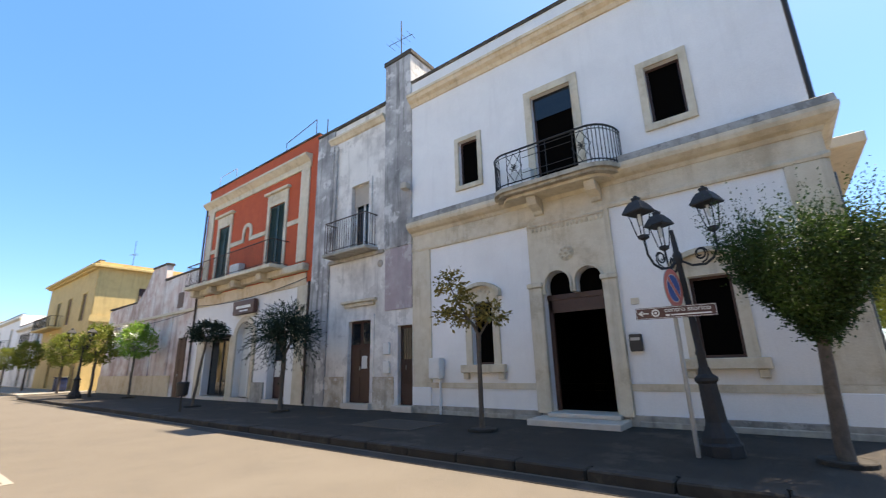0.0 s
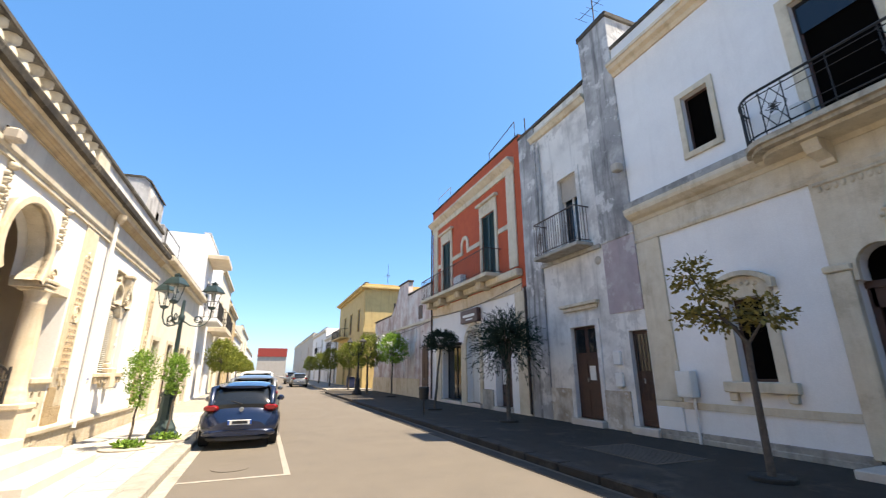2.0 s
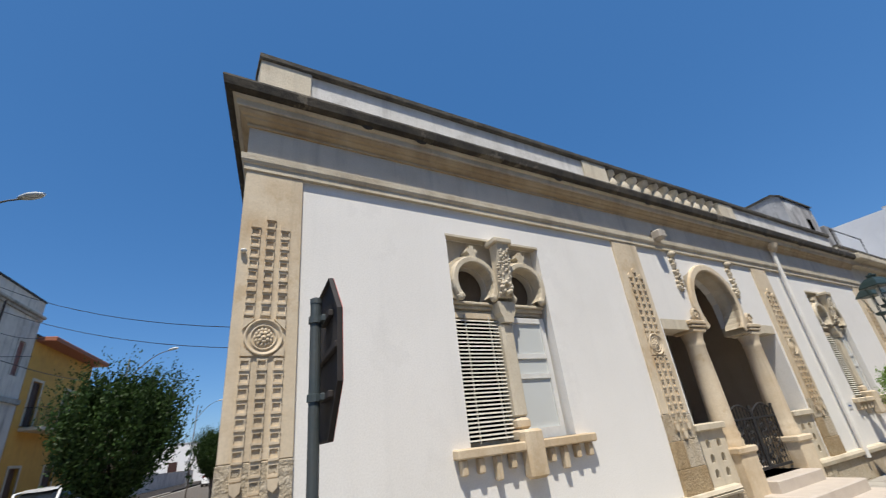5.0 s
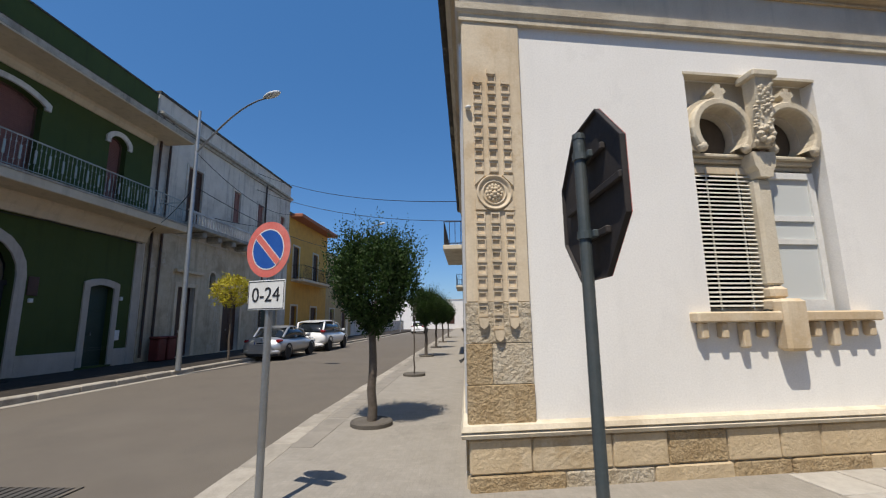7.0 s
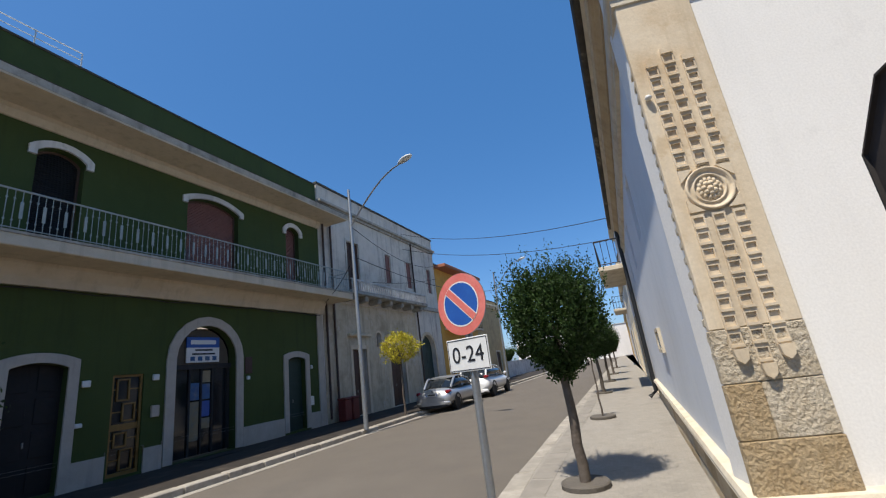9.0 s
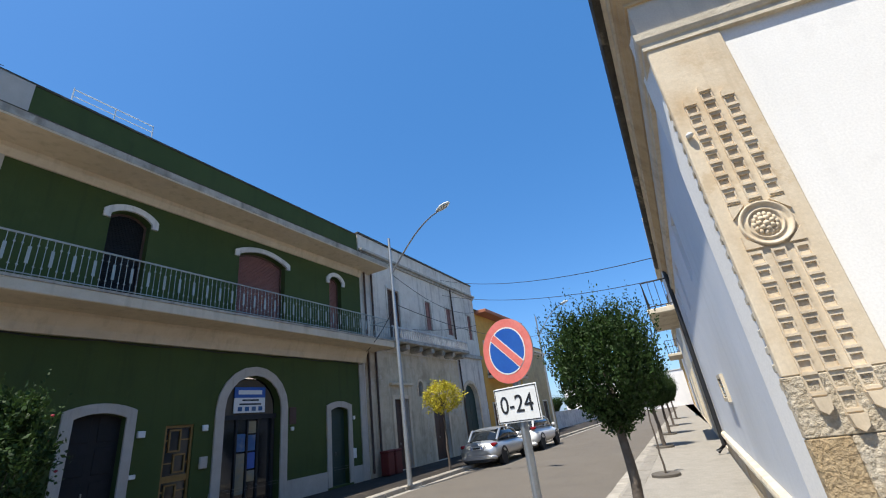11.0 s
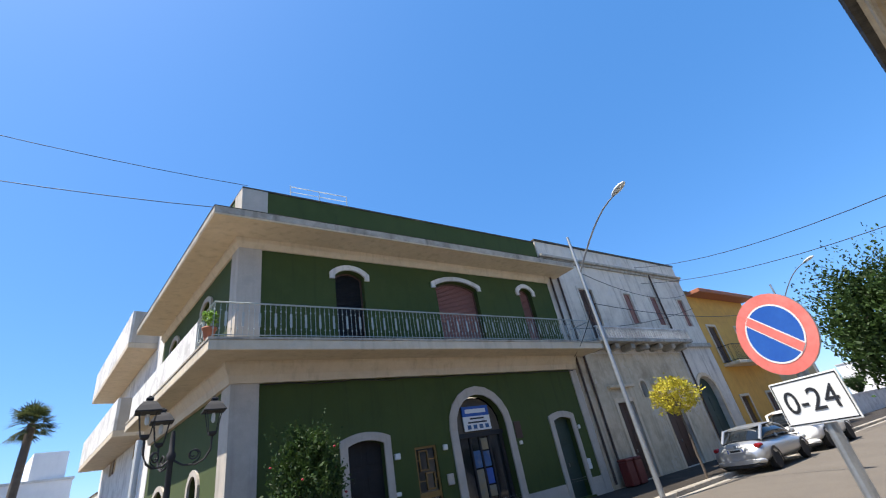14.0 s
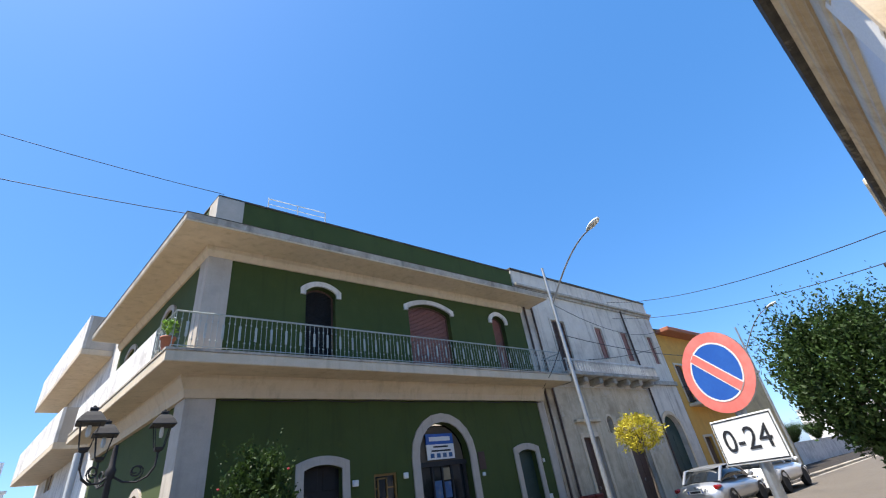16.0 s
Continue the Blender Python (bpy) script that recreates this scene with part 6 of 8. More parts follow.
# shop front under the arch
sf = part("shop_front", Geo().band(GREEN, (-7.9, -6.12, 0.2, 2.68), 0.1, -0.3, -0.22).box(GREEN, -8.05, -5.98, -0.3, -0.2, 2.66, 2.8).box(GREEN, -7.42, -7.36, -0.3, -0.23, 0.2, 2.68).box(GREEN, -6.64, -6.58, -0.3, -0.23, 0.2, 2.68).box(GREEN, -7.03, -6.98, -0.3, -0.23, 0.2, 2.68), iron, gh)
part("pane", Geo().box(GREEN, -8.0, -6.0, -0.285, -0.275, 0.2, 3.9), glass, sf)
part("arch_board", Geo().prism(GREEN, [(-7.95, 2.8)] + [(u, z) for u, z in arch_points(-7.95, -6.08, 3.88, 0.93) if z > 2.9] + [(-6.08, 2.8)], -0.26, -0.24), surf("arch_board", (0.1, 0.078, 0.052), (0.07, 0.055, 0.038), 0.7, 5, 1, 0.1), sf)
poster_b = surf("poster_blue", (0.02, 0.07, 0.2), (0.035, 0.12, 0.26), 0.6, 4, 3, 0, 0.5, (0.28, 0.26, 0.17), 0)
poster_y = surf("poster_yellow", (0.22, 0.17, 0.09), (0.27, 0.22, 0.13), 0.6, 4, 3, 0, 0.5, (0.07, 0.15, 0.22), 0)
for u, z0, z1, m in ((-7.32, 1.75, 2.2, poster_b), (-7.32, 1.25, 1.7, sign_blue), (-6.95, 1.75, 2.25, poster_b), (-7.33, 0.9, 1.2, poster_y), (-6.95, 0.6, 1.7, poster_y), (-7.33, 2.25, 2.6, poster_y)):
    part("poster", Geo().box(GREEN, u, u + 0.33, -0.27, -0.262, z0, z1), m, sf)
ss = thing("shop_sign", "blue and white shop board with illegible small writing in the arch", "sign")
part("blue_board", Geo().box(GREEN, -7.55, -6.42, -0.2, -0.16, 3.3, 3.62), sign_blue, ss)
part("white_board", Geo().box(GREEN, -7.55, -6.42, -0.2, -0.16, 2.85, 3.3), sign_white, ss)
part("writing", Geo().box(GREEN, -7.42, -6.55, -0.16, -0.154, 3.4, 3.53), sign_white, ss)
part("writing", Geo().box(GREEN, -7.3, -6.7, -0.16, -0.154, 3.2, 3.25).box(GREEN, -7.4, -6.6, -0.16, -0.154, 3.08, 3.13), black_paint, ss)
part("writing", Geo().box(GREEN, -7.45, -7.3, -0.16, -0.154, 2.9, 3.03).box(GREEN, -7.2, -7.05, -0.16, -0.154, 2.9, 3.03).box(GREEN, -6.95, -6.8, -0.16, -0.154, 2.9, 3.03).box(GREEN, -6.7, -6.55, -0.16, -0.154, 2.9, 3.03), poster_b, ss)
plaque = thing("wall_plaque", "dark square plaque on the green wall", "plaque")
part("plate", Geo().box(GREEN, -8.72, -8.42, 0, 0.03, 2.4, 2.95, 0.008), dark_wood, plaque)
for u, z, w, h, m in ((-3.85, 2.35, 0.18, 0.16, sign_white), (-3.75, 1.45, 0.15, 0.1, sign_white), (-5.5, 2.4, 0.16, 0.16, sign_white), (-5.55, 1.45, 0.22, 0.3, render_grey), (-11.75, 1.0, 0.2, 0.35, sign_white), (-8.6, 2.2, 0.12, 0.12, sign_white), (-11.75, 2.4, 0.1, 0.14, sign_white)):
    bx = thing("meter_box", "small pale utility box fixed on the green wall", "box", "wall boxes")
    part("cover", Geo().box(GREEN, u, u + w, 0, 0.07, z, z + h, 0.012), m, bx)
    part("lid", Geo().box(GREEN, u + 0.015, u + w - 0.015, 0.07, 0.076, z + 0.015, z + h - 0.015), m, bx)
mat1 = thing("door_mat", "dark doormat before the shop entrance", "mat")
part("mat", Geo().box(GREEN, -7.6, -6.4, 0.15, 0.8, PAVE, PAVE + 0.015), black_shutter, mat1)
pot = thing("flower_pot", "terracotta pot with a green plant on the balcony", "plant pot")
terracotta = surf("terracotta", (0.38, 0.14, 0.07), (0.32, 0.11, 0.06), 0.8, 12, 3, 0.2)
px_, py_ = GREEN(1.35, 0.95, 0)[:2]
part("pot", Geo().lathe((px_, py_, 5.5), [(0.1, 0), (0.15, 0.25), (0.17, 0.26), (0.17, 0.3), (0.13, 0.3)], 12), terracotta, pot, smooth=True)
roof_rail = thing("roof_rail", "thin grey rail on the roof of the green house", "rail")
part("rail", Geo().tube([GREEN(-2.5, -1.2, 8.95), GREEN(-2.5, -1.2, 11.7), GREEN(-5.5, -1.2, 11.7), GREEN(-5.5, -1.2, 8.95)], 0.012, 5).tube([GREEN(-2.5, -1.2, 11.4), GREEN(-5.5, -1.2, 11.4)], 0.008, 5), zinc, roof_rail)

# ---- the grey house next to it on the side street ----
g2 = thing("grey_house", "weathered grey two-storey house with a stone balcony and brown shutters", "house")
HO = [(-15.7, -14.65, 5.9, 8.6), (-19.0, -18.35, 6.9, 8.6), (-21.6, -20.9, 6.9, 8.6), (-24.5, -23.9, 6.9, 8.6),
      (-15.75, -14.6, 0.15, 3.15), (-17.2, -16.75, 3.25, 4.0, 0.22), (-19.6, -18.0, 0.15, 3.2), (-23.9, -21.9, 0.15, 4.0, 0.99)]
part("wall", Geo().wall(GREEN, -25.3, -12.52, 0.05, 11.0, 0.35, HO), grey_house, g2)
body(g2, GREEN, -25.3, -12.52, 0.05, 10.9, 9, grey_house)
part("cornice", Geo().box(GREEN, -25.35, -12.5, 0, 0.22, 10.05, 10.2, 0.03).box(GREEN, -25.3, -12.5, 0, 0.1, 9.9, 10.05, 0.02), grey_stone, g2)
part("coping", Geo().box(GREEN, -25.35, -12.5, -0.38, 0.06, 10.98, 11.08), dark_cap, g2)
for a, b in ((-25.3, -22.0), (-13.8, -12.5)):
    part("belt", Geo().box(GREEN, a, b, 0, 0.14, 5.6, 5.85, 0.02), grey_stone, g2)
bal = part("balcony", Geo().box(GREEN, -21.9, -13.8, 0, 0.8, 5.65, 5.82, 0.02), grey_stone, g2)
lace = Geo()
for k in range(40):
    u = -21.8 + 7.9 * k / 40
    lace.band(GREEN, (u + 0.02, u + 0.16, 5.82, 6.3, 0.07), 0.025, 0.7, 0.76)
lace.box(GREEN, -21.85, -13.85, 0.7, 0.77, 6.32, 6.38)
part("lace_rail", lace, worn_white, bal)
for k in range(7):
    part("corbel", Geo().box(GREEN, -21.4 + k * 1.2, -21.1 + k * 1.2, 0, 0.65, 5.35, 5.65, 0.05), grey_stone, bal)
for o in HO[:4]:
    part("surround", Geo().band(GREEN, o, 0.12, 0, 0.04), grey_house, g2)
    window(g2, GREEN, o, brown_wood, 0.1, "slats", pink_shutter if o[0] < -16 else brown_wood)
for o in (HO[4], HO[6]):
    part("surround", Geo().band(GREEN, o, 0.18, 0, 0.05), limestone, g2)
    part("lintel", Geo().box(GREEN, o[0] - 0.35, o[1] + 0.35, 0, 0.2, 3.75, 3.88, 0.02), limestone, g2)
    door(g2, GREEN, o, dark_wood, 0.2, 3, 2)
for o, w in ((HO[5], 0.1), (HO[7], 0.2)):
    part("surround", Geo().band(GREEN, o, w, 0, 0.055), limestone, g2)
window(g2, GREEN, HO[5], iron, 0.2, "dark")
door(g2, GREEN, HO[7], green_shutter, 0.25, 4, 2)
part("stone_base", Geo().wall(GREEN, -21.5, -12.6, 0.05, 5.3, 0.03, HO[4:7]), surf("old_stone", (0.62, 0.525, 0.38), (0.50, 0.41, 0.28), 0.9, 2.5, 0.8, 0.3, 0.8, (0.30, 0.23, 0.15), 0.5, flake=(0.62, 0.56, 0.46), flakes=0.5), g2).location = (0.03 * GREEN.v[0], 0.03 * GREEN.v[1], 0)
for u in (-21.7, -12.75, -13.3):
    part("downpipe", Geo().tube([GREEN(u, 0.1, 10.0), GREEN(u, 0.1, 0.3)], 0.05, 8), rusty_iron, g2)
orr = row_house(GREEN, -33.2, -25.35, 9.2, orange_plaster, "orange house with a red-brown projecting eave", [(-27.2, -26.2), (-31, -29.8)], [(-27.2, -26.2), (-31, -30)], (-32, -26), trim=concrete_cream, cornice=0.0, name="orange_house")
part("eave", Geo().box(GREEN, -33.3, -25.4, 0, 0.9, 8.9, 9.15, 0.03), terracotta, orr)
row_house(GREEN, -41, -33.22, 7.6, ochre_plaster, "low ochre house with arched doors", [(-35.5, -34.3), (-39, -37.8)], name="ochre_house")
gw = thing("garden_wall", "low white garden wall along the side street", "wall")
part("wall", Geo().box(GREEN, -75, -41.1, -0.3, 0, 0.05, 1.6), worn_white, gw)
part("coping", Geo().box(GREEN, -75, -41.1, -0.34, 0.04, 1.6, 1.68), parapet_plaster, gw)
fb = thing("far_house", "white low building closing the side street", "house")
part("wall", Geo().box(GREEN, -84, -78, -8, 24, 0.05, 5.5), white_plaster, fb)
part("coping", Geo().box(GREEN, -84.1, -77.9, -8.1, 24.1, 5.5, 5.6), parapet_plaster, fb)
for k in range(4):
    part("window", Geo().box(GREEN, -78.0, -77.96, -4 + k * 6, -2.8 + k * 6, 1.0, 3.0), dark_wood, fb)
for a, b, h, m, lb, bc in ((11.0, 19.5, 7.6, white_plaster, "white house with a projecting balcony", (13, 18)), (19.55, 30, 6.2, cream_plaster, "cream house on the side street", None), (30.05, 48, 7.0, worn_white, "white house on the side street", (33, 38)), (48.05, 75, 6.0, orange_plaster, "orange house further on the side street", None)):
    row_house(SIDE, a, b, h, m, lb, [(a + 1.5, a + 2.5), (a + 5, a + 6)], [(a + 2.5, a + 3.5)] if bc else [], bc, name="side_street_house", cornice=0.2)

# ---- south along the first street ----
mh = row_house(GEAST, 9.0, 21.5, 10.8, worn_white, "white modern house with deep balconies", [(11, 12.2), (17, 18.2)], [(11, 12.2), (17, 18.2)], None, trim=concrete_cream, cornice=0.0, name="modern_house")
for z in (5.3, 8.9):
    bl = part("balcony", Geo().box(GEAST, 10.4, 21.0, 0, 1.1, z, z + 0.25, 0.02), concrete_cream, mh)
    part("balcony_front", Geo().box(GEAST, 10.4, 21.0, 1.0, 1.1, z + 0.25, z + 1.7 if z > 6 else z + 1.5), worn_white, bl)
    part("balcony_end", Geo().box(GEAST, 10.4, 10.5, 0.0, 1.0, z + 0.25, z + 1.7 if z > 6 else z + 1.5), render_grey, bl)
row_house(GEAST, 21.6, 40, 4.2, cream_plaster, "low cream house with an awning", [(27, 28), (33, 34)], [], None, name="low_house")
lw = thing("low_building", "low white flat-roofed building beyond the palms", "house")
part("wall", Geo().box(XY, -3.2, 18, -64, -55, 0, 7.2), white_plaster, lw)
part("upper_block", Geo().box(XY, -2.6, -0.2, -62, -55.2, 7.2, 9.6), white_plaster, lw)
part("cornice", Geo().box(XY, -3.3, 18.1, -64.1, -54.9, 7.2, 7.4), parapet_plaster, lw)


# ---- trees and plants ----
def crown_mesh(name, shape, rx, z0, z1, n, size, seed, hollow=0.35, up=0.4, shoots=0, clump=0.5, spikes=0):
    """Leaves gathered on many small twigs; shape gives the relative radius by height."""
    rnd = np.random.RandomState(seed)
    V, Fc = [], []
    twigs = max(20, n // 14)
    for i in range(twigs):
        h = rnd.rand() ** 0.85
        a = rnd.rand() * 2 * math.pi
        R = np.interp(h, [p[0] for p in shape], [p[1] for p in shape]) * rx
        wob = 0.82 + 0.3 * noise.noise(Vector((math.cos(a) * 1.3 + seed, math.sin(a) * 1.3, h * 2.5)))
        r = R * wob * (hollow + (1 - hollow) * rnd.rand() ** 0.5)
        c = np.array([r * math.cos(a), r * math.sin(a), z0 + (z1 - z0) * h])
        d = np.array([math.cos(a) * (1 - up), math.sin(a) * (1 - up), up + 0.25 * rnd.randn()]) + 0.3 * rnd.randn(3)
        d /= np.linalg.norm(d)
        ln = (0.16 + 0.16 * rnd.rand()) * rx * clump * 2
        spread = 0.22
        if shoots and h > 0.7 and rnd.rand() < shoots:
            d, ln = np.array([0.22 * math.cos(a) + 0.1 * rnd.randn(), 0.22 * math.sin(a) + 0.1 * rnd.randn(), 1.0]), ln * (1.4 + 0.9 * rnd.rand())
            spread = 0.05
        for k in range(14):
            t = rnd.rand()
            p = c + d * ln * (t - 0.3) + spread * ln * rnd.randn(3)
            x = rnd.randn(3) + d
            x /= np.linalg.norm(x)
            y = np.cross(x, rnd.randn(3))
            y /= np.linalg.norm(y) + 1e-9
            s = size * (0.6 + 0.8 * rnd.rand())
            b = len(V)
            V += [p, p + x * s * 0.5 + y * s * 0.24, p + x * s, p + x * s * 0.5 - y * s * 0.24]
            Fc.append((b, b + 1, b + 2, b + 3))
    for i in range(spikes):
        a, h = rnd.rand() * 2 * math.pi, 0.45 + 0.5 * rnd.rand()
        R = np.interp(h, [p[0] for p in shape], [p[1] for p in shape]) * rx * (0.35 + 0.65 * rnd.rand() ** 0.6)
        c = np.array([R * math.cos(a), R * math.sin(a), z0 + (z1 - z0) * h])
        lean = 0.12 + 0.5 * R / rx * rnd.rand()
        d = np.array([math.cos(a) * lean, math.sin(a) * lean, 1.0])
        ln = rx * (0.4 + 0.5 * rnd.rand())
        for k in range(18):
            t = (k + rnd.rand()) / 18
            p = c + d * ln * t + 0.012 * rnd.randn(3)
            x = rnd.randn(3) * 0.8 + d
            x /= np.linalg.norm(x)
            y = np.cross(x, rnd.randn(3))
            y /= np.linalg.norm(y) + 1e-9
            s = size * (1.2 - 0.5 * t) * (0.7 + 0.5 * rnd.rand())
            b = len(V)
            V += [p, p + x * s * 0.5 + y * s * 0.24, p + x * s, p + x * s * 0.5 - y * s * 0.24]
            Fc.append((b, b + 1, b + 2, b + 3))
    me = bpy.data.meshes.new(name)
    me.from_pydata([tuple(map(float, v)) for v in V], [], Fc)
    return me


def add_leaf(V, Fc, p, x, y, s, w):
    b = len(V)
    V += [p, p + x * s * 0.5 + y * s * w, p + x * s, p + x * s * 0.5 - y * s * w]
    Fc.append((b, b + 1, b + 2, b + 3))


def clump_mesh(name, clumps, size, seed):
    """Loose tufts of leaves; each clump is (x, y, z, radius, half height, twigs)."""
    rnd = np.random.RandomState(seed)
    V, Fc = [], []
    for cx, cy, cz, r, h, n in clumps:
        for i in range(n):
            q = rnd.randn(3)
            q *= rnd.rand() ** 0.4 / np.linalg.norm(q)
            c = np.array([cx + q[0] * r, cy + q[1] * r, cz + q[2] * h])
            d = np.array([q[0], q[1], 0.5 * q[2] + 0.1]) + 0.3 * rnd.randn(3)
            d /= np.linalg.norm(d)
            for k in range(7):
                x = rnd.randn(3) * 0.6 + d - np.array([0, 0, 0.35])
                x /= np.linalg.norm(x)
                y = np.cross(x, rnd.randn(3))
                y /= np.linalg.norm(y) + 1e-9
                add_leaf(V, Fc, c + d * 0.2 * (k / 7) + 0.02 * rnd.randn(3), x, y, size * (0.6 + 0.7 * rnd.rand()), 0.27)
    me = bpy.data.meshes.new(name)
    me.from_pydata([tuple(map(float, v)) for v in V], [], Fc)
    return me


def burst_mesh(name, z, rx, rz, n, size, seed, droop=0.35):
    """Long thin twigs that spread from the middle and hang at the tips, set with narrow leaves."""
    rnd = np.random.RandomState(seed)
    V, Fc = [], []
    for i in range(n):
        d = rnd.randn(3)
        d[2] = d[2] * 0.7 + 0.35
        d /= np.linalg.norm(d)
        ln = 0.65 + 0.4 * rnd.rand()
        m = 26
        for k in range(m):
            t = 0.25 + 0.75 * (k + rnd.rand()) / m
            p = np.array([d[0] * rx * ln * t, d[1] * rx * ln * t, z + d[2] * rz * ln * t - droop * (t * ln) ** 3]) + 0.025 * rnd.randn(3)
            x = d + 0.55 * rnd.randn(3) - np.array([0, 0, droop * t])
            x /= np.linalg.norm(x)
            y = np.cross(x, rnd.randn(3))
            y /= np.linalg.norm(y) + 1e-9
            add_leaf(V, Fc, p, x, y, size * (0.7 + 0.6 * rnd.rand()), 0.09)
    me = bpy.data.meshes.new(name)
    me.from_pydata([tuple(map(float, v)) for v in V], [], Fc)
    return me


def trunk_geo(h, r, z1, spread, seed, lean=0.0, limbs=6, wave=0.012):
    rnd = random.Random(seed)
    g = Geo()
    pts = [(lean * (k / 6) ** 1.3 + wave * math.sin(k * 1.7 + seed), wave * math.sin(k * 2.3), h * k / 6) for k in range(7)]
    g.tube(pts, r * 1.25, 8, r * 0.85)
    tip = pts[-1]
    for k in range(limbs):
        a = 2 * math.pi * k / limbs + rnd.uniform(-0.3, 0.3)
        e = spread * rnd.uniform(0.5, 0.85)
        zt = h + (z1 - h) * rnd.uniform(0.55, 0.9)
        g.tube([(tip[0], tip[1], tip[2] - 0.08), (tip[0] + e * 0.4 * math.cos(a), e * 0.4 * math.sin(a), h + (zt - h) * 0.45), (tip[0] + e * math.cos(a), e * math.sin(a), zt)], r * 0.5, 5, r * 0.14)
    return g


TREES = {}
VASE = [(0, 0.08), (0.1, 0.36), (0.25, 0.76), (0.45, 0.98), (0.62, 1.0), (0.82, 0.8), (1, 0.42)]
WIDE = [(0, 0.06), (0.15, 0.26), (0.35, 0.6), (0.6, 0.9), (0.8, 1.0), (0.93, 0.9), (1, 0.7)]
ROUND = [(0, 0.45), (0.25, 0.9), (0.5, 1.0), (0.8, 0.8), (1, 0.35)]
FLAT = [(0, 0.6), (0.3, 1.0), (0.6, 0.95), (1, 0.4)]
COLUMN = [(0, 0.5), (0.2, 0.8), (0.5, 1.0), (0.8, 0.8), (1, 0.4)]


def tree(x, y, kind, label, shape, rx, z0, z1, n, size, leaf, r=0.05, lean=0.0, seed=1, turn=0.0, name="street_tree", ring=True, **kw):
    ob = thing(name, label, "tree", "street trees", at=pose(x, y, PAVE, 0, 0, turn))
    if kind not in TREES:
        TREES[kind] = (mesh_of(trunk_geo(z0 + 0.15 * (z1 - z0), r, z1, rx * 0.7, seed, lean), "trunk", True), crown_mesh("crown", shape, rx, z0, z1, n, size, seed, **kw))
    part("trunk", TREES[kind][0], bark, ob)
    c = part("crown", TREES[kind][1], leaf, ob)
    c.location = (lean, 0, 0)
    if ring:
        g = Geo()
        pr = [(0.25, -0.05), (0.29, -0.05), (0.295, 0.05), (0.28, 0.065), (0.25, 0.055)]
        g.lathe((0, 0, 0), pr, 18)
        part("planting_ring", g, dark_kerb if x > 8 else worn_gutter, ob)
        part("soil", Geo().lathe((0, 0, 0), [(0.25, -0.02), (0.24, 0.02), (0.01, 0.03)], 12), surf("soil", (0.13, 0.09, 0.06), (0.09, 0.065, 0.045), 0.95, 15, 2, 0.6) if "soil" not in bpy.data.materials else bpy.data.materials["soil"], ob)
    return ob


privet = "clipped dark green street tree with a vase-shaped crown"
tree(-2.5, -0.86, "privet", privet, VASE, 0.67, 1.24, 2.5, 20000, 0.05, leaf_dark, 0.055, -0.02, 3, 0, shoots=0.7, up=0.75, hollow=0.3, spikes=560)
for x, y, tn in ((-13.8, 0.9, 80), (-19.2, 1.9, 200), (-25, 3.0, 10), (-33, 4.5, 120)):
    tree(x, y, "privet", privet, VASE, 0.67, 1.24, 2.5, 20000, 0.05, leaf_dark if x > -20 else leaf_bright, 0.055, -0.02, 3, tn)
tree(-7.8, 0.05, "sapling", "young slender tree tied to a stake in a kerbed ring", COLUMN, 0.12, 1.2, 2.0, 60, 0.05, leaf_dark, 0.018, 0.0, 5)
tree(10.2, -1.0, "broad", "broad green street tree with an airy crown before the palazzo", WIDE, 1.0, 1.5, 2.85, 30000, 0.05, leaf_dark, 0.075, -0.1, 11, 40, shoots=0.5, up=0.6, hollow=0.4, spikes=420)
TREES["sparse"] = (mesh_of(Geo().tube([(0, 0, 0), (0.02, 0.01, 0.8), (-0.02, -0.02, 1.5), (0.0, -0.03, 1.85), (-0.06, 0.08, 2.1), (-0.15, 0.25, 2.3)], 0.055, 8, 0.03)
                           .tube([(-0.08, 0.1, 2.12), (-0.2, 0.38, 2.6), (-0.32, 0.52, 3.1)], 0.025, 6, 0.01).tube([(0.0, -0.03, 1.85), (0.05, -0.25, 2.15), (0.06, -0.38, 2.3)], 0.025, 6, 0.01)
                           .tube([(-0.15, 0.25, 2.3), (-0.3, 0.5, 2.35), (-0.3, 0.6, 2.3)], 0.02, 5, 0.008), "trunk", True),
                   clump_mesh("crown", ((-0.22, 0.48, 2.95, 0.22, 0.3, 56), (-0.18, 0.3, 2.62, 0.2, 0.18, 26), (-0.26, 0.5, 2.3, 0.24, 0.15, 40), (-0.08, 0.1, 2.26, 0.26, 0.15, 36), (0.04, -0.33, 2.3, 0.24, 0.2, 44)), 0.095, 7))
tree(10.38, 4.35, "sparse", "thin young tree with sparse yellowing leaves in loose tufts", ROUND, 0.62, 1.7, 3.05, 620, 0.11, leaf_rust, 0.045, 0.0, 7)
TREES["spiky"] = (mesh_of(trunk_geo(1.75, 0.06, 3.0, 0.8, 13, 0.05), "trunk", True), burst_mesh("crown", 2.4, 1.3, 1.35, 330, 0.13, 13, 0.3))
tree(10.7, 12.0, "spiky", "dark street tree with long drooping spiky twigs", FLAT, 1.2, 1.75, 3.6, 6500, 0.11, leaf_pine, 0.06, 0.05, 13)
tree(10.2, 16.9, "mushroom", "small dark tree with a flat crown on a thin leaning trunk", FLAT, 0.85, 2.35, 3.05, 3000, 0.09, leaf_pine, 0.045, 0.25, 17)
blossom = tree(11.1, 26.6, "flowering", "small bright green tree with pale flower heads", ROUND, 1.05, 2.0, 3.7, 5000, 0.11, leaf_bright, 0.05, 0.0, 19)
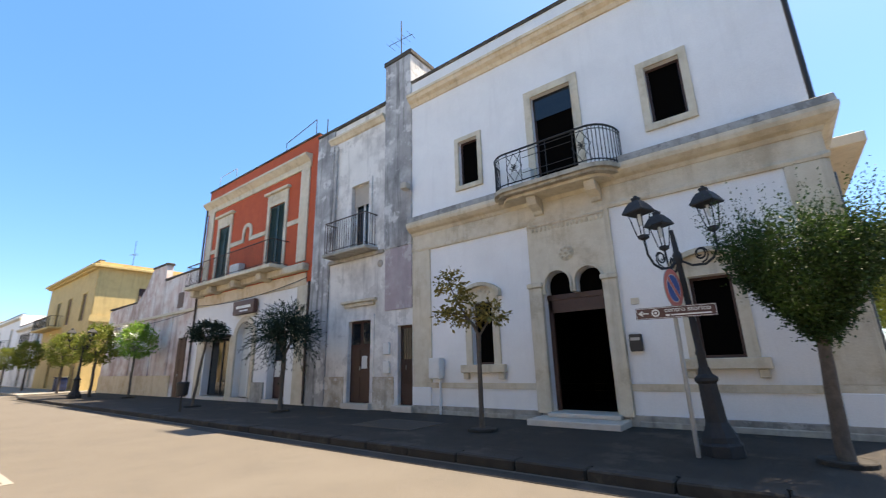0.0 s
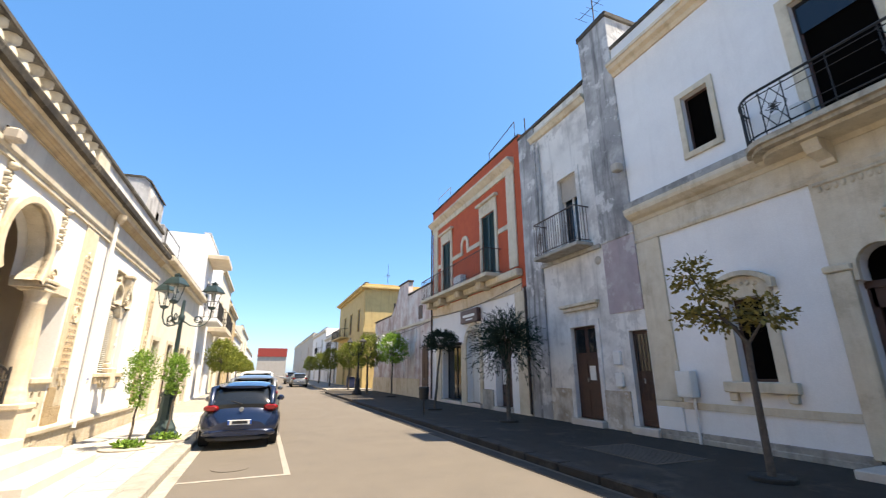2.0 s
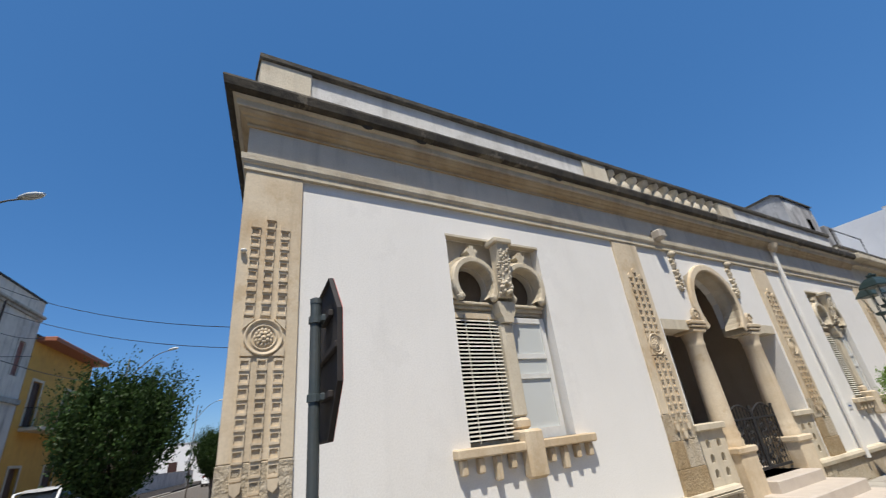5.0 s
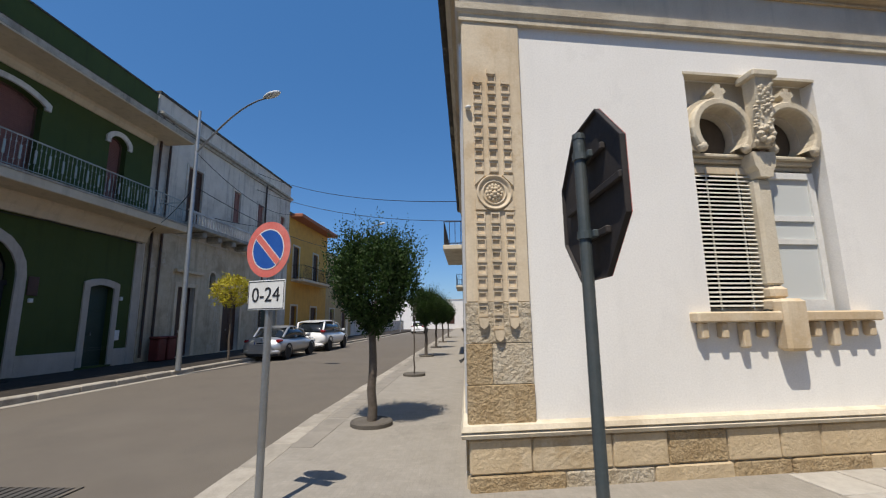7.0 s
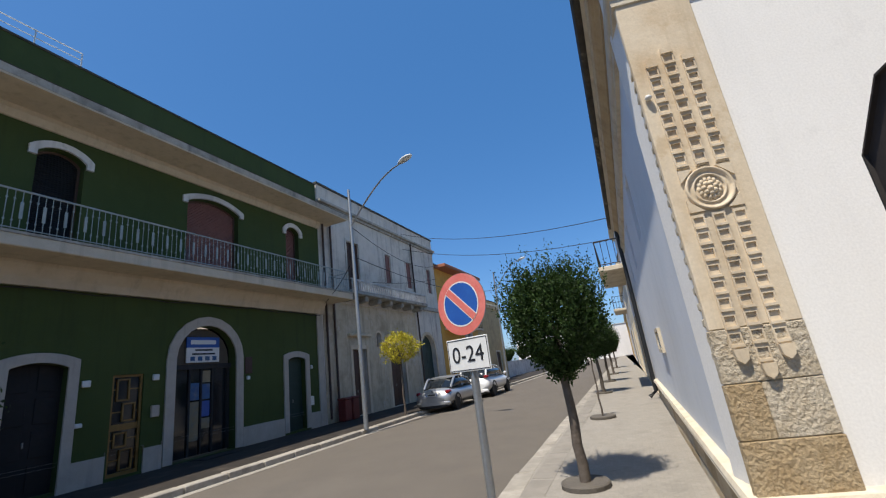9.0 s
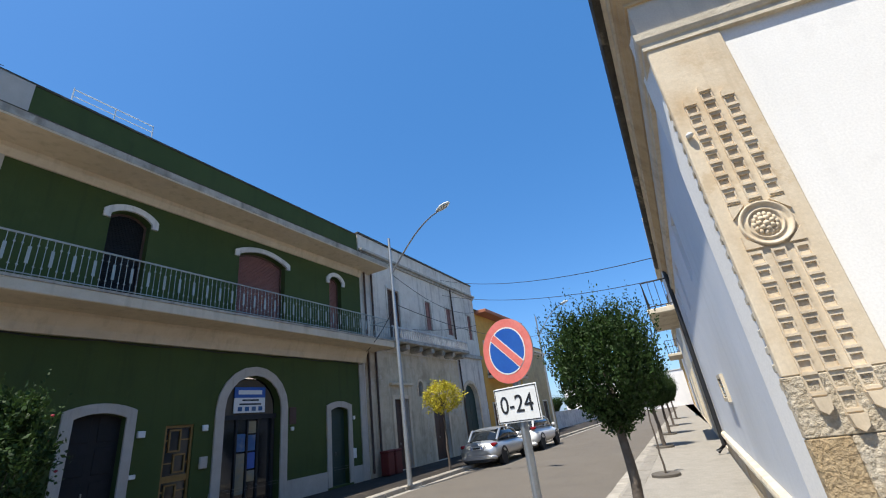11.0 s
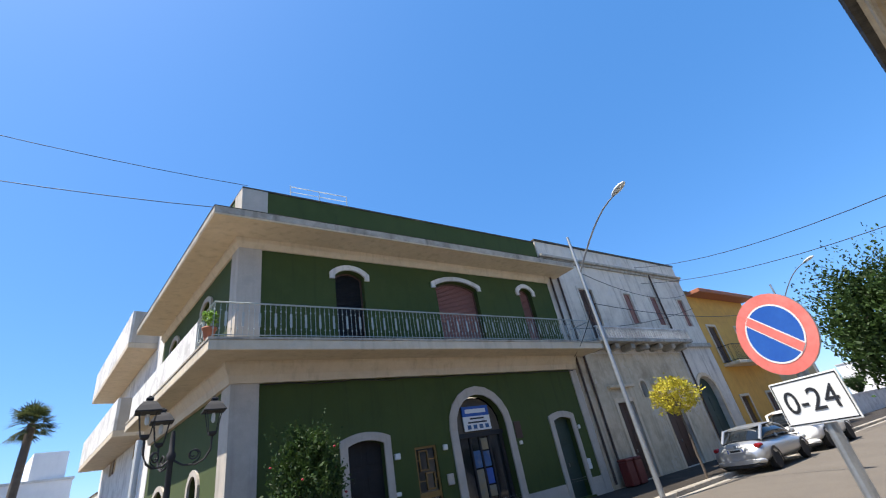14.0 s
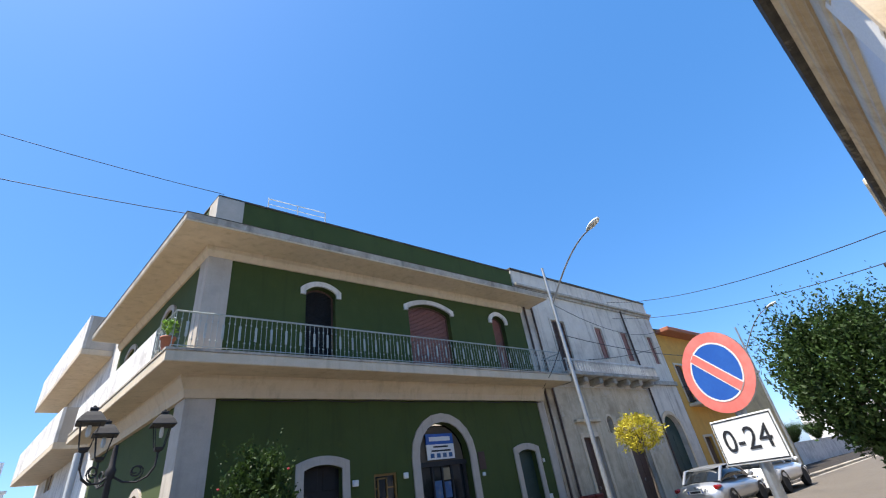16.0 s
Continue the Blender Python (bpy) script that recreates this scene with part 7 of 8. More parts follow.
part("flower_heads", clump_mesh("flower_heads", [(1.0 * math.cos(k * 2.4) * (0.5 + 0.5 * ((k * 7) % 5) / 4), 1.0 * math.sin(k * 2.4) * (0.5 + 0.5 * ((k * 7) % 5) / 4), 2.5 + 0.085 * k, 0.1, 0.1, 9) for k in range(14)], 0.07, 5), sign_white, blossom)
yel_lab = "street tree with yellow-green foliage"
for x, y, tn in ((10.4, 30.4, 0), (10.6, 38.5, 60), (10.6, 50, 130), (10.8, 62, 10), (10.8, 76, 200), (1.3, 29, 50), (1.3, 36, 100), (1.3, 46, 0), (1.3, 58, 30), (1.3, 74, 90), (1.3, 92, 10)):
    ob = tree(x, y, "olive", yel_lab, ROUND, 1.25, 1.9, 4.1, 6000, 0.13, leaf_sunny if x < 5 or y > 29 else leaf_green, 0.08, 0.0, 23, tn, ring=False)
    ob.scale = (0.72, 0.72, 0.8) if x < 5 else (0.9, 0.9, 0.95)
tree(-13.9, -6.75, "yellow", "small tree with bright yellow foliage on a thin trunk", ROUND, 0.85, 2.1, 3.2, 3500, 0.09, leaf_yellow, 0.04, 0.0, 29, 0, ring=False)
for k, (x, y) in enumerate(((-41, -3.0), (-46, -2.2), (-52, -1.0), (-58, 0.5))):
    tree(x, y - 4, "broad", "green tree behind the garden wall", VASE, 0.98, 1.4, 3.15, 22000, 0.07, leaf_green, 0.075, -0.1, 11, 70 * k, ring=False)
for k, (x, y) in enumerate(((24, -4.5), (29, -6.5), (35, -5.0), (42, -7.0))):
    ob = tree(x, y, "olive", "dense dark tree in the garden behind the palazzo", ROUND, 1.25, 1.9, 4.1, 6000, 0.13, leaf_pine, 0.08, 0.0, 23, 50 * k, ring=False, name="garden_tree")
    ob.scale, ob.location.z = (1.3, 1.3, 1.4), 0.0
bush = thing("flowering_bush", "green oleander bush with a few red flowers by the green house", "bush", at=pose(*GREEN(-0.55, 2.2, PAVE)))
part("stems", trunk_geo(0.5, 0.03, 2.6, 0.5, 31, 0, 8), bark, bush)
part("foliage", crown_mesh("foliage", ROUND, 0.82, 0.3, 2.8, 9000, 0.09, 31, hollow=0.2, up=0.5, shoots=0.6, spikes=90), leaf_dark, bush)
petal = plain("petal", (0.28, 0.02, 0.03), 0.8)
for k in range(7):
    a, z = k * 2.4, 1.5 + 0.17 * k
    part("flower", Geo().lathe((0.74 * math.cos(a), 0.74 * math.sin(a), z), [(0.008, -0.02), (0.032, 0.0), (0.022, 0.02), (0.008, 0.026)], 7), petal, bush)
part("foliage", crown_mesh("foliage", ROUND, 0.22, 0.3, 0.7, 300, 0.09, 37), leaf_bright, pot).location = (px_, py_, 5.5)
for x, y, h in ((1.3, 10.95, 1.85), (1.78, 11.9, 1.8)):
    b = thing("sapling_bush", "bright green leafy shrub shoots beside the lamp post", "bush", "shrubs by the lamp", at=pose(x, y, PAVE))
    part("stems", trunk_geo(0.9, 0.022, h, 0.2, int(x * 90), 0.05, 5), bark, b)
    part("foliage", crown_mesh("foliage", COLUMN, 0.3, 0.75 if x < 1.6 else 0.95, h, 3200, 0.042, int(x * 77), hollow=0.05, up=0.8, shoots=0.9, spikes=70), leaf_bright, b)
    part("ground_leaves", crown_mesh("ground_leaves", FLAT, 0.3, 0.0, 0.12, 350, 0.08, 5, hollow=0.2), leaf_bright, b)
    part("planting_ring", Geo().lathe((0, 0, 0), [(0.42, -0.05), (0.48, -0.05), (0.48, 0.04), (0.42, 0.04)], 16), kerb_stone, b)


def palm(x, y, h, seed):
    ob = thing("palm_tree", "tall fan palm with a shaggy dark trunk", "palm", "palms", at=pose(x, y, 0))
    rnd = random.Random(seed)
    part("trunk", Geo().tube([(0, 0, 0), (0.1, 0, h * 0.5), (0, 0, h)], 0.26, 10, 0.22), bark, ob)
    g = Geo()
    for k in range(46):
        a, e = rnd.uniform(0, 6.28), rnd.uniform(-0.7, 1.3)
        d = Vector((math.cos(a) * math.cos(e), math.sin(a) * math.cos(e), math.sin(e)))
        base = Vector((0, 0, h)) + d * rnd.uniform(0.5, 0.9)
        g.tube([(0, 0, h), base], 0.02, 4)
        s = d.cross(Vector((0, 0, 1))).normalized()
        u = s.cross(d)
        for j in range(11):
            t = (j - 5) / 5 * 1.25
            tip = base + (d * math.cos(t) + s * math.sin(t)) * 0.8 - Vector((0, 0, 0.15 * abs(t) + 0.1))
            w = (s * math.cos(t) - d * math.sin(t)) * 0.05
            g.face([base, base + (tip - base) * 0.5 + w, tip, base + (tip - base) * 0.5 - w])
    part("fronds", g, palm_leaf, ob)
    return ob


palm(1.3, -39.2, 9.0, 1), palm(4.6, -33.0, 8.8, 2), palm(6.5, -47.0, 9.0, 3)


# ---- street lamps ----
def lantern(parent, x, y, z, post):
    k = part("lantern_frame", Geo().lathe((x, y, z + 0.38), [(0.2, -0.015), (0.275, -0.02), (0.28, 0.0), (0.2, 0.1), (0.13, 0.165), (0.075, 0.175), (0.07, 0.2), (0.085, 0.21), (0.08, 0.235), (0.03, 0.25), (0.035, 0.265), (0.005, 0.28)], 4), post, parent)
    part("cup", Geo().lathe((x, y, z), [(0.03, -0.08), (0.09, -0.05), (0.1, 0.0)], 4), post, k)
    for j in range(4):
        a = 2 * math.pi * j / 4
        part("bar", Geo().tube([(x + 0.1 * math.cos(a), y + 0.1 * math.sin(a), z), (x + 0.185 * math.cos(a), y + 0.185 * math.sin(a), z + 0.38)], 0.01, 4), post, k)
    part("lamp_bulb", Geo().lathe((x, y, z), [(0.02, 0.16), (0.035, 0.2), (0.035, 0.28), (0.025, 0.34)], 8), lamp_glass, k, smooth=True)


def triple_lamp(x, y, turn, post, label, tilt=0.0, sway=0.0, tall=1.0, slim=1.0):
    ob = thing("street_lamp", label, "street lamp", "triple lanterns", at=pose(x, y, PAVE, tilt, sway, 0) @ pose(0, 0, 0, 0, 0, turn) @ Matrix.Diagonal((slim, slim, tall, 1)))
    part("base", Geo().lathe((0, 0, 0), [(0.31, 0), (0.31, 0.14), (0.27, 0.17), (0.26, 0.24), (0.2, 0.34), (0.16, 0.42), (0.14, 0.92), (0.18, 0.96), (0.18, 1.0), (0.11, 1.05), (0.085, 1.14)], 8), post, ob)
    part("post", Geo().lathe((0, 0, 0), [(0.075, 1.1), (0.065, 1.3), (0.08, 1.33), (0.06, 1.38), (0.045, 2.65), (0.07, 2.7), (0.08, 2.8), (0.05, 2.85), (0.04, 3.1), (0.03, 3.2)], 12), post, ob, smooth=True)
    for k in range(3):
        a = 2 * math.pi * k / 3
        c, s = math.cos(a), math.sin(a)
        arm = Geo()
        path = [(0.04, 2.7), (0.2, 2.6), (0.4, 2.58), (0.54, 2.65), (0.63, 2.8), (0.64, 3.03)]
        arm.tube([(r * c, r * s, z) for r, z in path], 0.02, 6)
        spiral = [(0.36 + (0.14 - 0.011 * j) * math.cos(-1.6 + j * 0.62), 2.75 + (0.14 - 0.011 * j) * math.sin(-1.6 + j * 0.62)) for j in range(12)]
        arm.tube([(r * c, r * s, z) for r, z in spiral], 0.013, 5)
        arm.tube([((0.36 + 0.075 * math.cos(t)) * c, (0.36 + 0.075 * math.cos(t)) * s, 2.75 + 0.075 * math.sin(t)) for t in (2 * math.pi * j / 14 for j in range(15))], 0.014, 5)
        part("arm", arm, post, ob)
        lantern(ob, 0.64 * c, 0.64 * s, 3.1, post)
    return ob


triple_lamp(10.1, 0.256, 24, iron, "black cast-iron street lamp with three lanterns", -3.0, 0.0, 1.02, 0.88)
triple_lamp(1.66, 12.2, 20, lamp_green, "grey-green cast-iron street lamp with three lanterns")
triple_lamp(9.7, 30.2, 40, iron, "black cast-iron street lamp with three lanterns")
triple_lamp(0.85, -10.75, 35, iron, "black cast-iron street lamp with three lanterns by the green house")
wp = thing("white_pole", "plain white pole beside the street lamp", "pole")
part("pole", Geo().tube([(1.25, -11.3, PAVE), (1.25, -11.3, 3.3)], 0.055, 10), white_metal, wp)


def road_lamp(base, top, head, h_pole):
    ob = thing("road_lamp", "galvanised lamp pole with a curved arm and a cobra head", "street lamp", "road lamps")
    b, t, hd = Vector(base), Vector(top), Vector(head)
    part("pole", Geo().tube([b, b.lerp(t, 0.5), t], 0.085, 10, 0.05), zinc, ob)
    st = b.lerp(t, 0.82)
    pts = []
    for k in range(9):
        u = k / 8
        p = st.lerp(hd, u)
        pts.append((p.x, p.y, st.z + (hd.z - st.z) * math.sin(u * math.pi / 2)))
    part("arm", Geo().tube(pts, 0.035, 8, 0.025), zinc, ob)
    d = (hd - st)
    d.z = 0
    d.normalize()
    F = Frame((hd.x, hd.y), (d.x, d.y), (-d.y, d.x))
    g = Geo()
    rings = []
    for u, w, h in ((-0.1, 0.05, 0.05), (0.0, 0.1, 0.08), (0.2, 0.15, 0.1), (0.4, 0.13, 0.09), (0.55, 0.05, 0.04)):
        rings.append([F(u, w * math.cos(a), hd.z + 0.03 + u * 0.12 + h * math.sin(a) * (0.6 if math.sin(a) < 0 else 1)) for a in (2 * math.pi * k / 10 for k in range(10))])
    g.grid(rings)
    g.face(rings[0][::-1]), g.face(rings[-1])
    part("head", g, white_metal, ob, smooth=True)
    return ob


road_lamp((-10.6, -7.05, PAVE), (-11.2, -7.35, 9.0), (-9.75, -4.7, 8.85), 9)
road_lamp((-28.6, -3.7, PAVE), (-28.7, -3.5, 8.4), (-27.2, -1.4, 8.6), 9)
road_lamp((-55, 1.0, PAVE), (-55.1, 1.2, 8.4), (-53.5, 3.2, 8.6), 9)

# wires across the side street
for k, (a, b, sag) in enumerate((((-21.1, -8.3, 10.2), SIDE(9.4, 0.1, 5.35), 0.5), ((-21.1, -8.3, 9.2), SIDE(11.5, 0.1, 5.2), 0.5), (GREEN(1.35, 1.2, 9.15), (14.0, -17.0, 11.5), 0.5), (GREEN(0.5, 0, 11.0), (14.0, -17.0, 13.5), 0.5),
                                 (GREEN(-13.0, 0.2, 6.4), GREEN(-25, 0.2, 8.0), 0.3), ((-11.1, -7.3, 7.4), GREEN(-25.2, 0.2, 9.0), 0.6), (GREEN(-12.5, 0.15, 5.1), (-11.0, -7.3, 6.0), 0.15), ((-11.0, -7.3, 6.2), (-28.7, -3.5, 7.0), 0.6),
                                 (EAST(22.6, 0.12, 4.6), EAST(13.2, 0.15, 4.75), 0.25), (EAST(36, 0.12, 4.3), EAST(22.8, 0.12, 4.4), 0.2))):
    a, b = Vector(a), Vector(b)
    w = thing("overhead_wire", "thin black overhead cable between the houses", "cable", "cables")
    part("wire", Geo().tube([a.lerp(b, t / 12) - Vector((0, 0, sag * 4 * (t / 12) * (1 - t / 12))) for t in range(13)], 0.012 if k < 4 else 0.015, 4), black_paint, w)

# antennas and roof rails
def antenna(x, y, z, h, arms=True):
    ob = thing("roof_antenna", "thin television aerial on a roof", "antenna", "aerials")
    part("mast", Geo().tube([(x, y, z), (x, y, z + h)], 0.022, 5), iron, ob)
    if arms:
        part("boom", Geo().tube([(x, y - 0.6, z + h * 0.6), (x, y + 0.7, z + h * 0.66)], 0.014, 4), iron, ob)
        for k in range(5):
            part("element", Geo().tube([(x - 0.25, y - 0.5 + k * 0.27, z + h * 0.61), (x + 0.25, y - 0.5 + k * 0.27, z + h * 0.61)], 0.008, 4), iron, ob)


antenna(13.0, 9.0, 12.3, 2.4)
antenna(16, 23.5, 5.0, 6.2, False), antenna(16, 47, 10.2, 3.5), antenna(15, 52, 10.2, 1.8, False)
antenna(12.45, 12.7, 10.6, 0.9, False)
rr = thing("roof_rail", "thin metal rail frame on the red house roof", "rail")
part("rail", Geo().tube([(12.5, 15.8, 10.9), (12.5, 15.8, 11.5), (12.5, 13.55, 11.85), (12.5, 13.55, 10.9)], 0.02, 5), iron, rr)
part("rail", Geo().tube([(12.5, 22.2, 10.9), (12.5, 22.2, 11.7), (12.5, 20.4, 11.7), (12.5, 20.4, 10.9)], 0.018, 5), zinc, rr)
rr = thing("roof_rail", "thin metal rail frame on the low house roof", "rail")
part("rail", Geo().tube([(-0.3, 18.3, 5.9), (-0.3, 18.3, 6.9), (-0.3, 21.0, 6.9), (-0.3, 21.0, 5.9)], 0.02, 5), iron, rr)


rr = thing("roof_rail", "thin white metal rail on the green house roof", "rail")
part("rail", Geo().tube([GREEN(-1.27, -1.5, 12.5), GREEN(-3.55, -1.5, 12.55)], 0.018, 5), white_metal, rr)
part("rail", Geo().tube([GREEN(-1.27, -1.5, 12.25), GREEN(-3.55, -1.5, 12.3)], 0.014, 5), white_metal, rr)
for u in (-1.27, -2.4, -3.55):
    part("post", Geo().tube([GREEN(u, -1.5, 8.95), GREEN(u, -1.5, 12.55)], 0.02, 5), white_metal, rr)


# ---- signs ----
def disc(name, r, F, z, v0, v1, material, parent, n=32):
    g = Geo().prism(F, [(r * math.cos(2 * math.pi * k / n), z + r * math.sin(2 * math.pi * k / n)) for k in range(n)], v0, v1)
    return part(name, g, material, parent)


def no_parking(x, y, face, zc, r, pole_top, panel=None, tilt=0.0):
    ob = thing("no_parking_sign", "faded round red and blue no-parking sign on a grey pole", "road sign", "no-parking signs", at=pose(x, y, PAVE, 0, tilt, 0))
    c, s = math.cos(radians(face)), math.sin(radians(face))
    F = Frame((0, 0), (-s, c), (c, s))
    zc -= PAVE
    part("pole", Geo().tube([(0, 0, 0), (0, 0, pole_top - PAVE)], 0.03, 12), zinc, ob)
    plate = disc("plate", r, F, zc, 0.035, 0.045, zinc, ob)
    disc("rim", r * 0.995, F, zc, 0.045, 0.0465, sign_red, plate)
    disc("field", r * 0.70, F, zc, 0.0465, 0.048, sign_blue, plate)
    g = Geo()
    rings = [[F(q * math.cos(t), v, zc + q * math.sin(t)) for q, v in ((r * 0.69, 0.0475), (r * 0.73, 0.0475), (r * 0.73, 0.0485), (r * 0.69, 0.0485))] for t in (2 * math.pi * k / 36 for k in range(37))]
    g.grid(rings)
    part("white_ring", g, sign_white, plate)
    w = r * 0.11
    d = (math.sqrt(0.5), -math.sqrt(0.5))
    L_ = r * 0.71
    def bar(wd, v0, v1):
        n = (-d[1] * wd, d[0] * wd)
        return Geo().prism(F, [(-d[0] * L_ + n[0], zc - d[1] * L_ + n[1]), (d[0] * L_ + n[0], zc + d[1] * L_ + n[1]), (d[0] * L_ - n[0], zc + d[1] * L_ - n[1]), (-d[0] * L_ - n[0], zc - d[1] * L_ - n[1])], v0, v1)
    part("bar_edge", bar(w * 1.25, 0.0485, 0.0495), sign_white, plate)
    part("bar", bar(w, 0.0495, 0.0505), sign_red, plate)
    if panel:
        z = zc - r - 0.02
        pl = part("panel", Geo().box(F, -0.195, 0.195, 0.035, 0.043, z - 0.24, z, 0.004), sign_white, ob)
        part("panel_edge", Geo().ring(F, -0.182, 0.182, z - 0.226, z - 0.014, 0.006, 0.043, 0.0445), black_paint, pl)
        m = Matrix(((F.u[0], 0, F.v[0], 0), (F.u[1], 0, F.v[1], 0), (0, 1, 0, z - 0.123), (0, 0, 0, 1)))
        m = m @ Matrix.Translation((0, 0, 0.0445))
        lettering("writing", panel, 0.165, m, black_paint, pl)
    for z in (zc + 0.12, zc - 0.14):
        part("clamp", Geo().lathe((0, 0, z), [(0.032, -0.015), (0.038, -0.012), (0.038, 0.012), (0.032, 0.015)], 10), zinc, ob)
    return ob


no_parking(0.17, -1.605, -30.0, 2.14, 0.233, 2.3, "0-24", 0.0)
no_parking(9.79, 0.523, 256.0, 2.43, 0.29, 2.7, None)
# direction sign to the old town
F = Frame((9.79, 0.11), (math.sin(radians(6)), -math.cos(radians(6))), (-math.cos(radians(6)), -math.sin(radians(6))))
tour = thing("direction_sign", "brown direction sign with an arrow pointing to the old town", "road sign")
tp = part("panel", Geo().box(F, -0.92, 0.12, 0.06, 0.08, 1.99, 2.16, 0.004), sign_brown, tour)
part("edge", Geo().band(F, (-0.905, 0.105, 2.005, 2.145), 0.006, 0.08, 0.0815).box(F, -0.911, 0.111, 0.08, 0.0815, 1.999, 2.005), sign_white, tp)
part("arrow", Geo().box(F, -0.87, -0.74, 0.08, 0.083, 2.066, 2.084).prism(F, [(-0.89, 2.075), (-0.83, 2.115), (-0.815, 2.105), (-0.855, 2.075), (-0.815, 2.045), (-0.83, 2.035)], 0.08, 0.083), sign_white, tp)
g = Geo()
for q0, q1 in ((0.018, 0.0), (0.055, 0.035)):
    rings = [[F(-0.65 + q * math.cos(t), v, 2.075 + q * math.sin(t)) for q, v in ((q1, 0.081), (q1, 0.083), (q0, 0.083), (q0, 0.081))] for t in (2 * math.pi * k / 20 for k in range(21))]
    g.grid(rings)
part("emblem", g, sign_white, tp)
m = Matrix(((F.u[0], 0, F.v[0], F(0, 0, 0)[0]), (F.u[1], 0, F.v[1], F(0, 0, 0)[1]), (0, 1, 0, 0), (0, 0, 0, 1)))
lettering("writing", "centro storico", 0.1, m @ Matrix.Translation((-0.24, 2.108, 0.0835)), sign_white, tp)
part("small_writing", Geo().box(F, -0.45, 0.05, 0.08, 0.083, 2.025, 2.045).box(F, -0.52, -0.47, 0.08, 0.083, 2.018, 2.05), sign_white, tp)

# stop sign seen from behind
stop = thing("stop_sign", "dark grey back of an octagonal stop sign on a green-grey pole", "road sign", at=pose(1.685, 0.395, PAVE))
ST = Frame((0.0, 0.0), (-0.9945, 0.1045), (0.1045, 0.9945))
zc, R = 2.205 - PAVE, 0.487
oct_ = [(0.075 + R * math.cos(radians(22.5 + 45 * k)), zc + R * math.sin(radians(22.5 + 45 * k))) for k in range(8)]
sp = part("plate", Geo().prism(ST, oct_, 0.075, 0.083), sign_back, stop)
rings = [[ST(0.075 + q * math.cos(a), v, zc + q * math.sin(a)) for q, v in ((R, 0.083), (R, 0.055), (R - 0.012, 0.055), (R - 0.012, 0.08))] for a in (radians(22.5 + 45 * k) for k in range(9))]
g = Geo()
g.grid(rings)
part("folded_rim", g, sign_back, sp)
part("face", Geo().prism(ST, oct_, 0.083, 0.085), sign_red, sp)
part("pole", Geo().tube([(0, 0, 0), (0, 0, zc + 0.32)], 0.032, 14), pole_green, stop)
part("pole_cap", Geo().lathe((0, 0, zc + 0.32), [(0.035, 0), (0.035, 0.03), (0.015, 0.04)], 12), pole_green, stop)
for dz in (-0.22, 0.22, 0.0):
    part("stiffener", Geo().box(ST, -0.17 if dz else -0.36, 0.1 if dz else 0.42, 0.045, 0.075, zc + dz - 0.02, zc + dz + 0.02, 0.006), sign_back, sp)
for dz in (-0.22, 0.22):
    cl = part("clamp", Geo().lathe((0, 0, zc + dz), [(0.033, -0.022), (0.041, -0.02), (0.041, 0.02), (0.033, 0.022)], 12).box(ST, -0.07, 0.09, 0.02, 0.05, zc + dz - 0.02, zc + dz + 0.02, 0.005), pole_green, stop)
    part("bolt", Geo().tube([ST(0.055, -0.01, zc + dz), ST(0.055, 0.06, zc + dz)], 0.008, 6), sign_back, cl)


# ---- cars ----
def loft(rows, n=14, power=3.2):
    """Rings along x of rounded boxes: (x, half width, z low, z high, half width at top)."""
    g = Geo()
    rings = []
    for x, w, z0, z1, wt in rows:
        ring = []
        for k in range(n * 2):
            a = 2 * math.pi * k / (n * 2)
            c, s = math.cos(a), math.sin(a)
            q = (abs(c) ** power + abs(s) ** power) ** (-1 / power)
            yy, zz = c * q, s * q
            ww = w + (wt - w) * max(0, zz)
            ring.append((x, yy * ww, (z0 + z1) / 2 + zz * (z1 - z0) / 2))
        rings.append(ring)
    g.grid(rings)
    g.face(rings[0][::-1]), g.face(rings[-1])
    return g


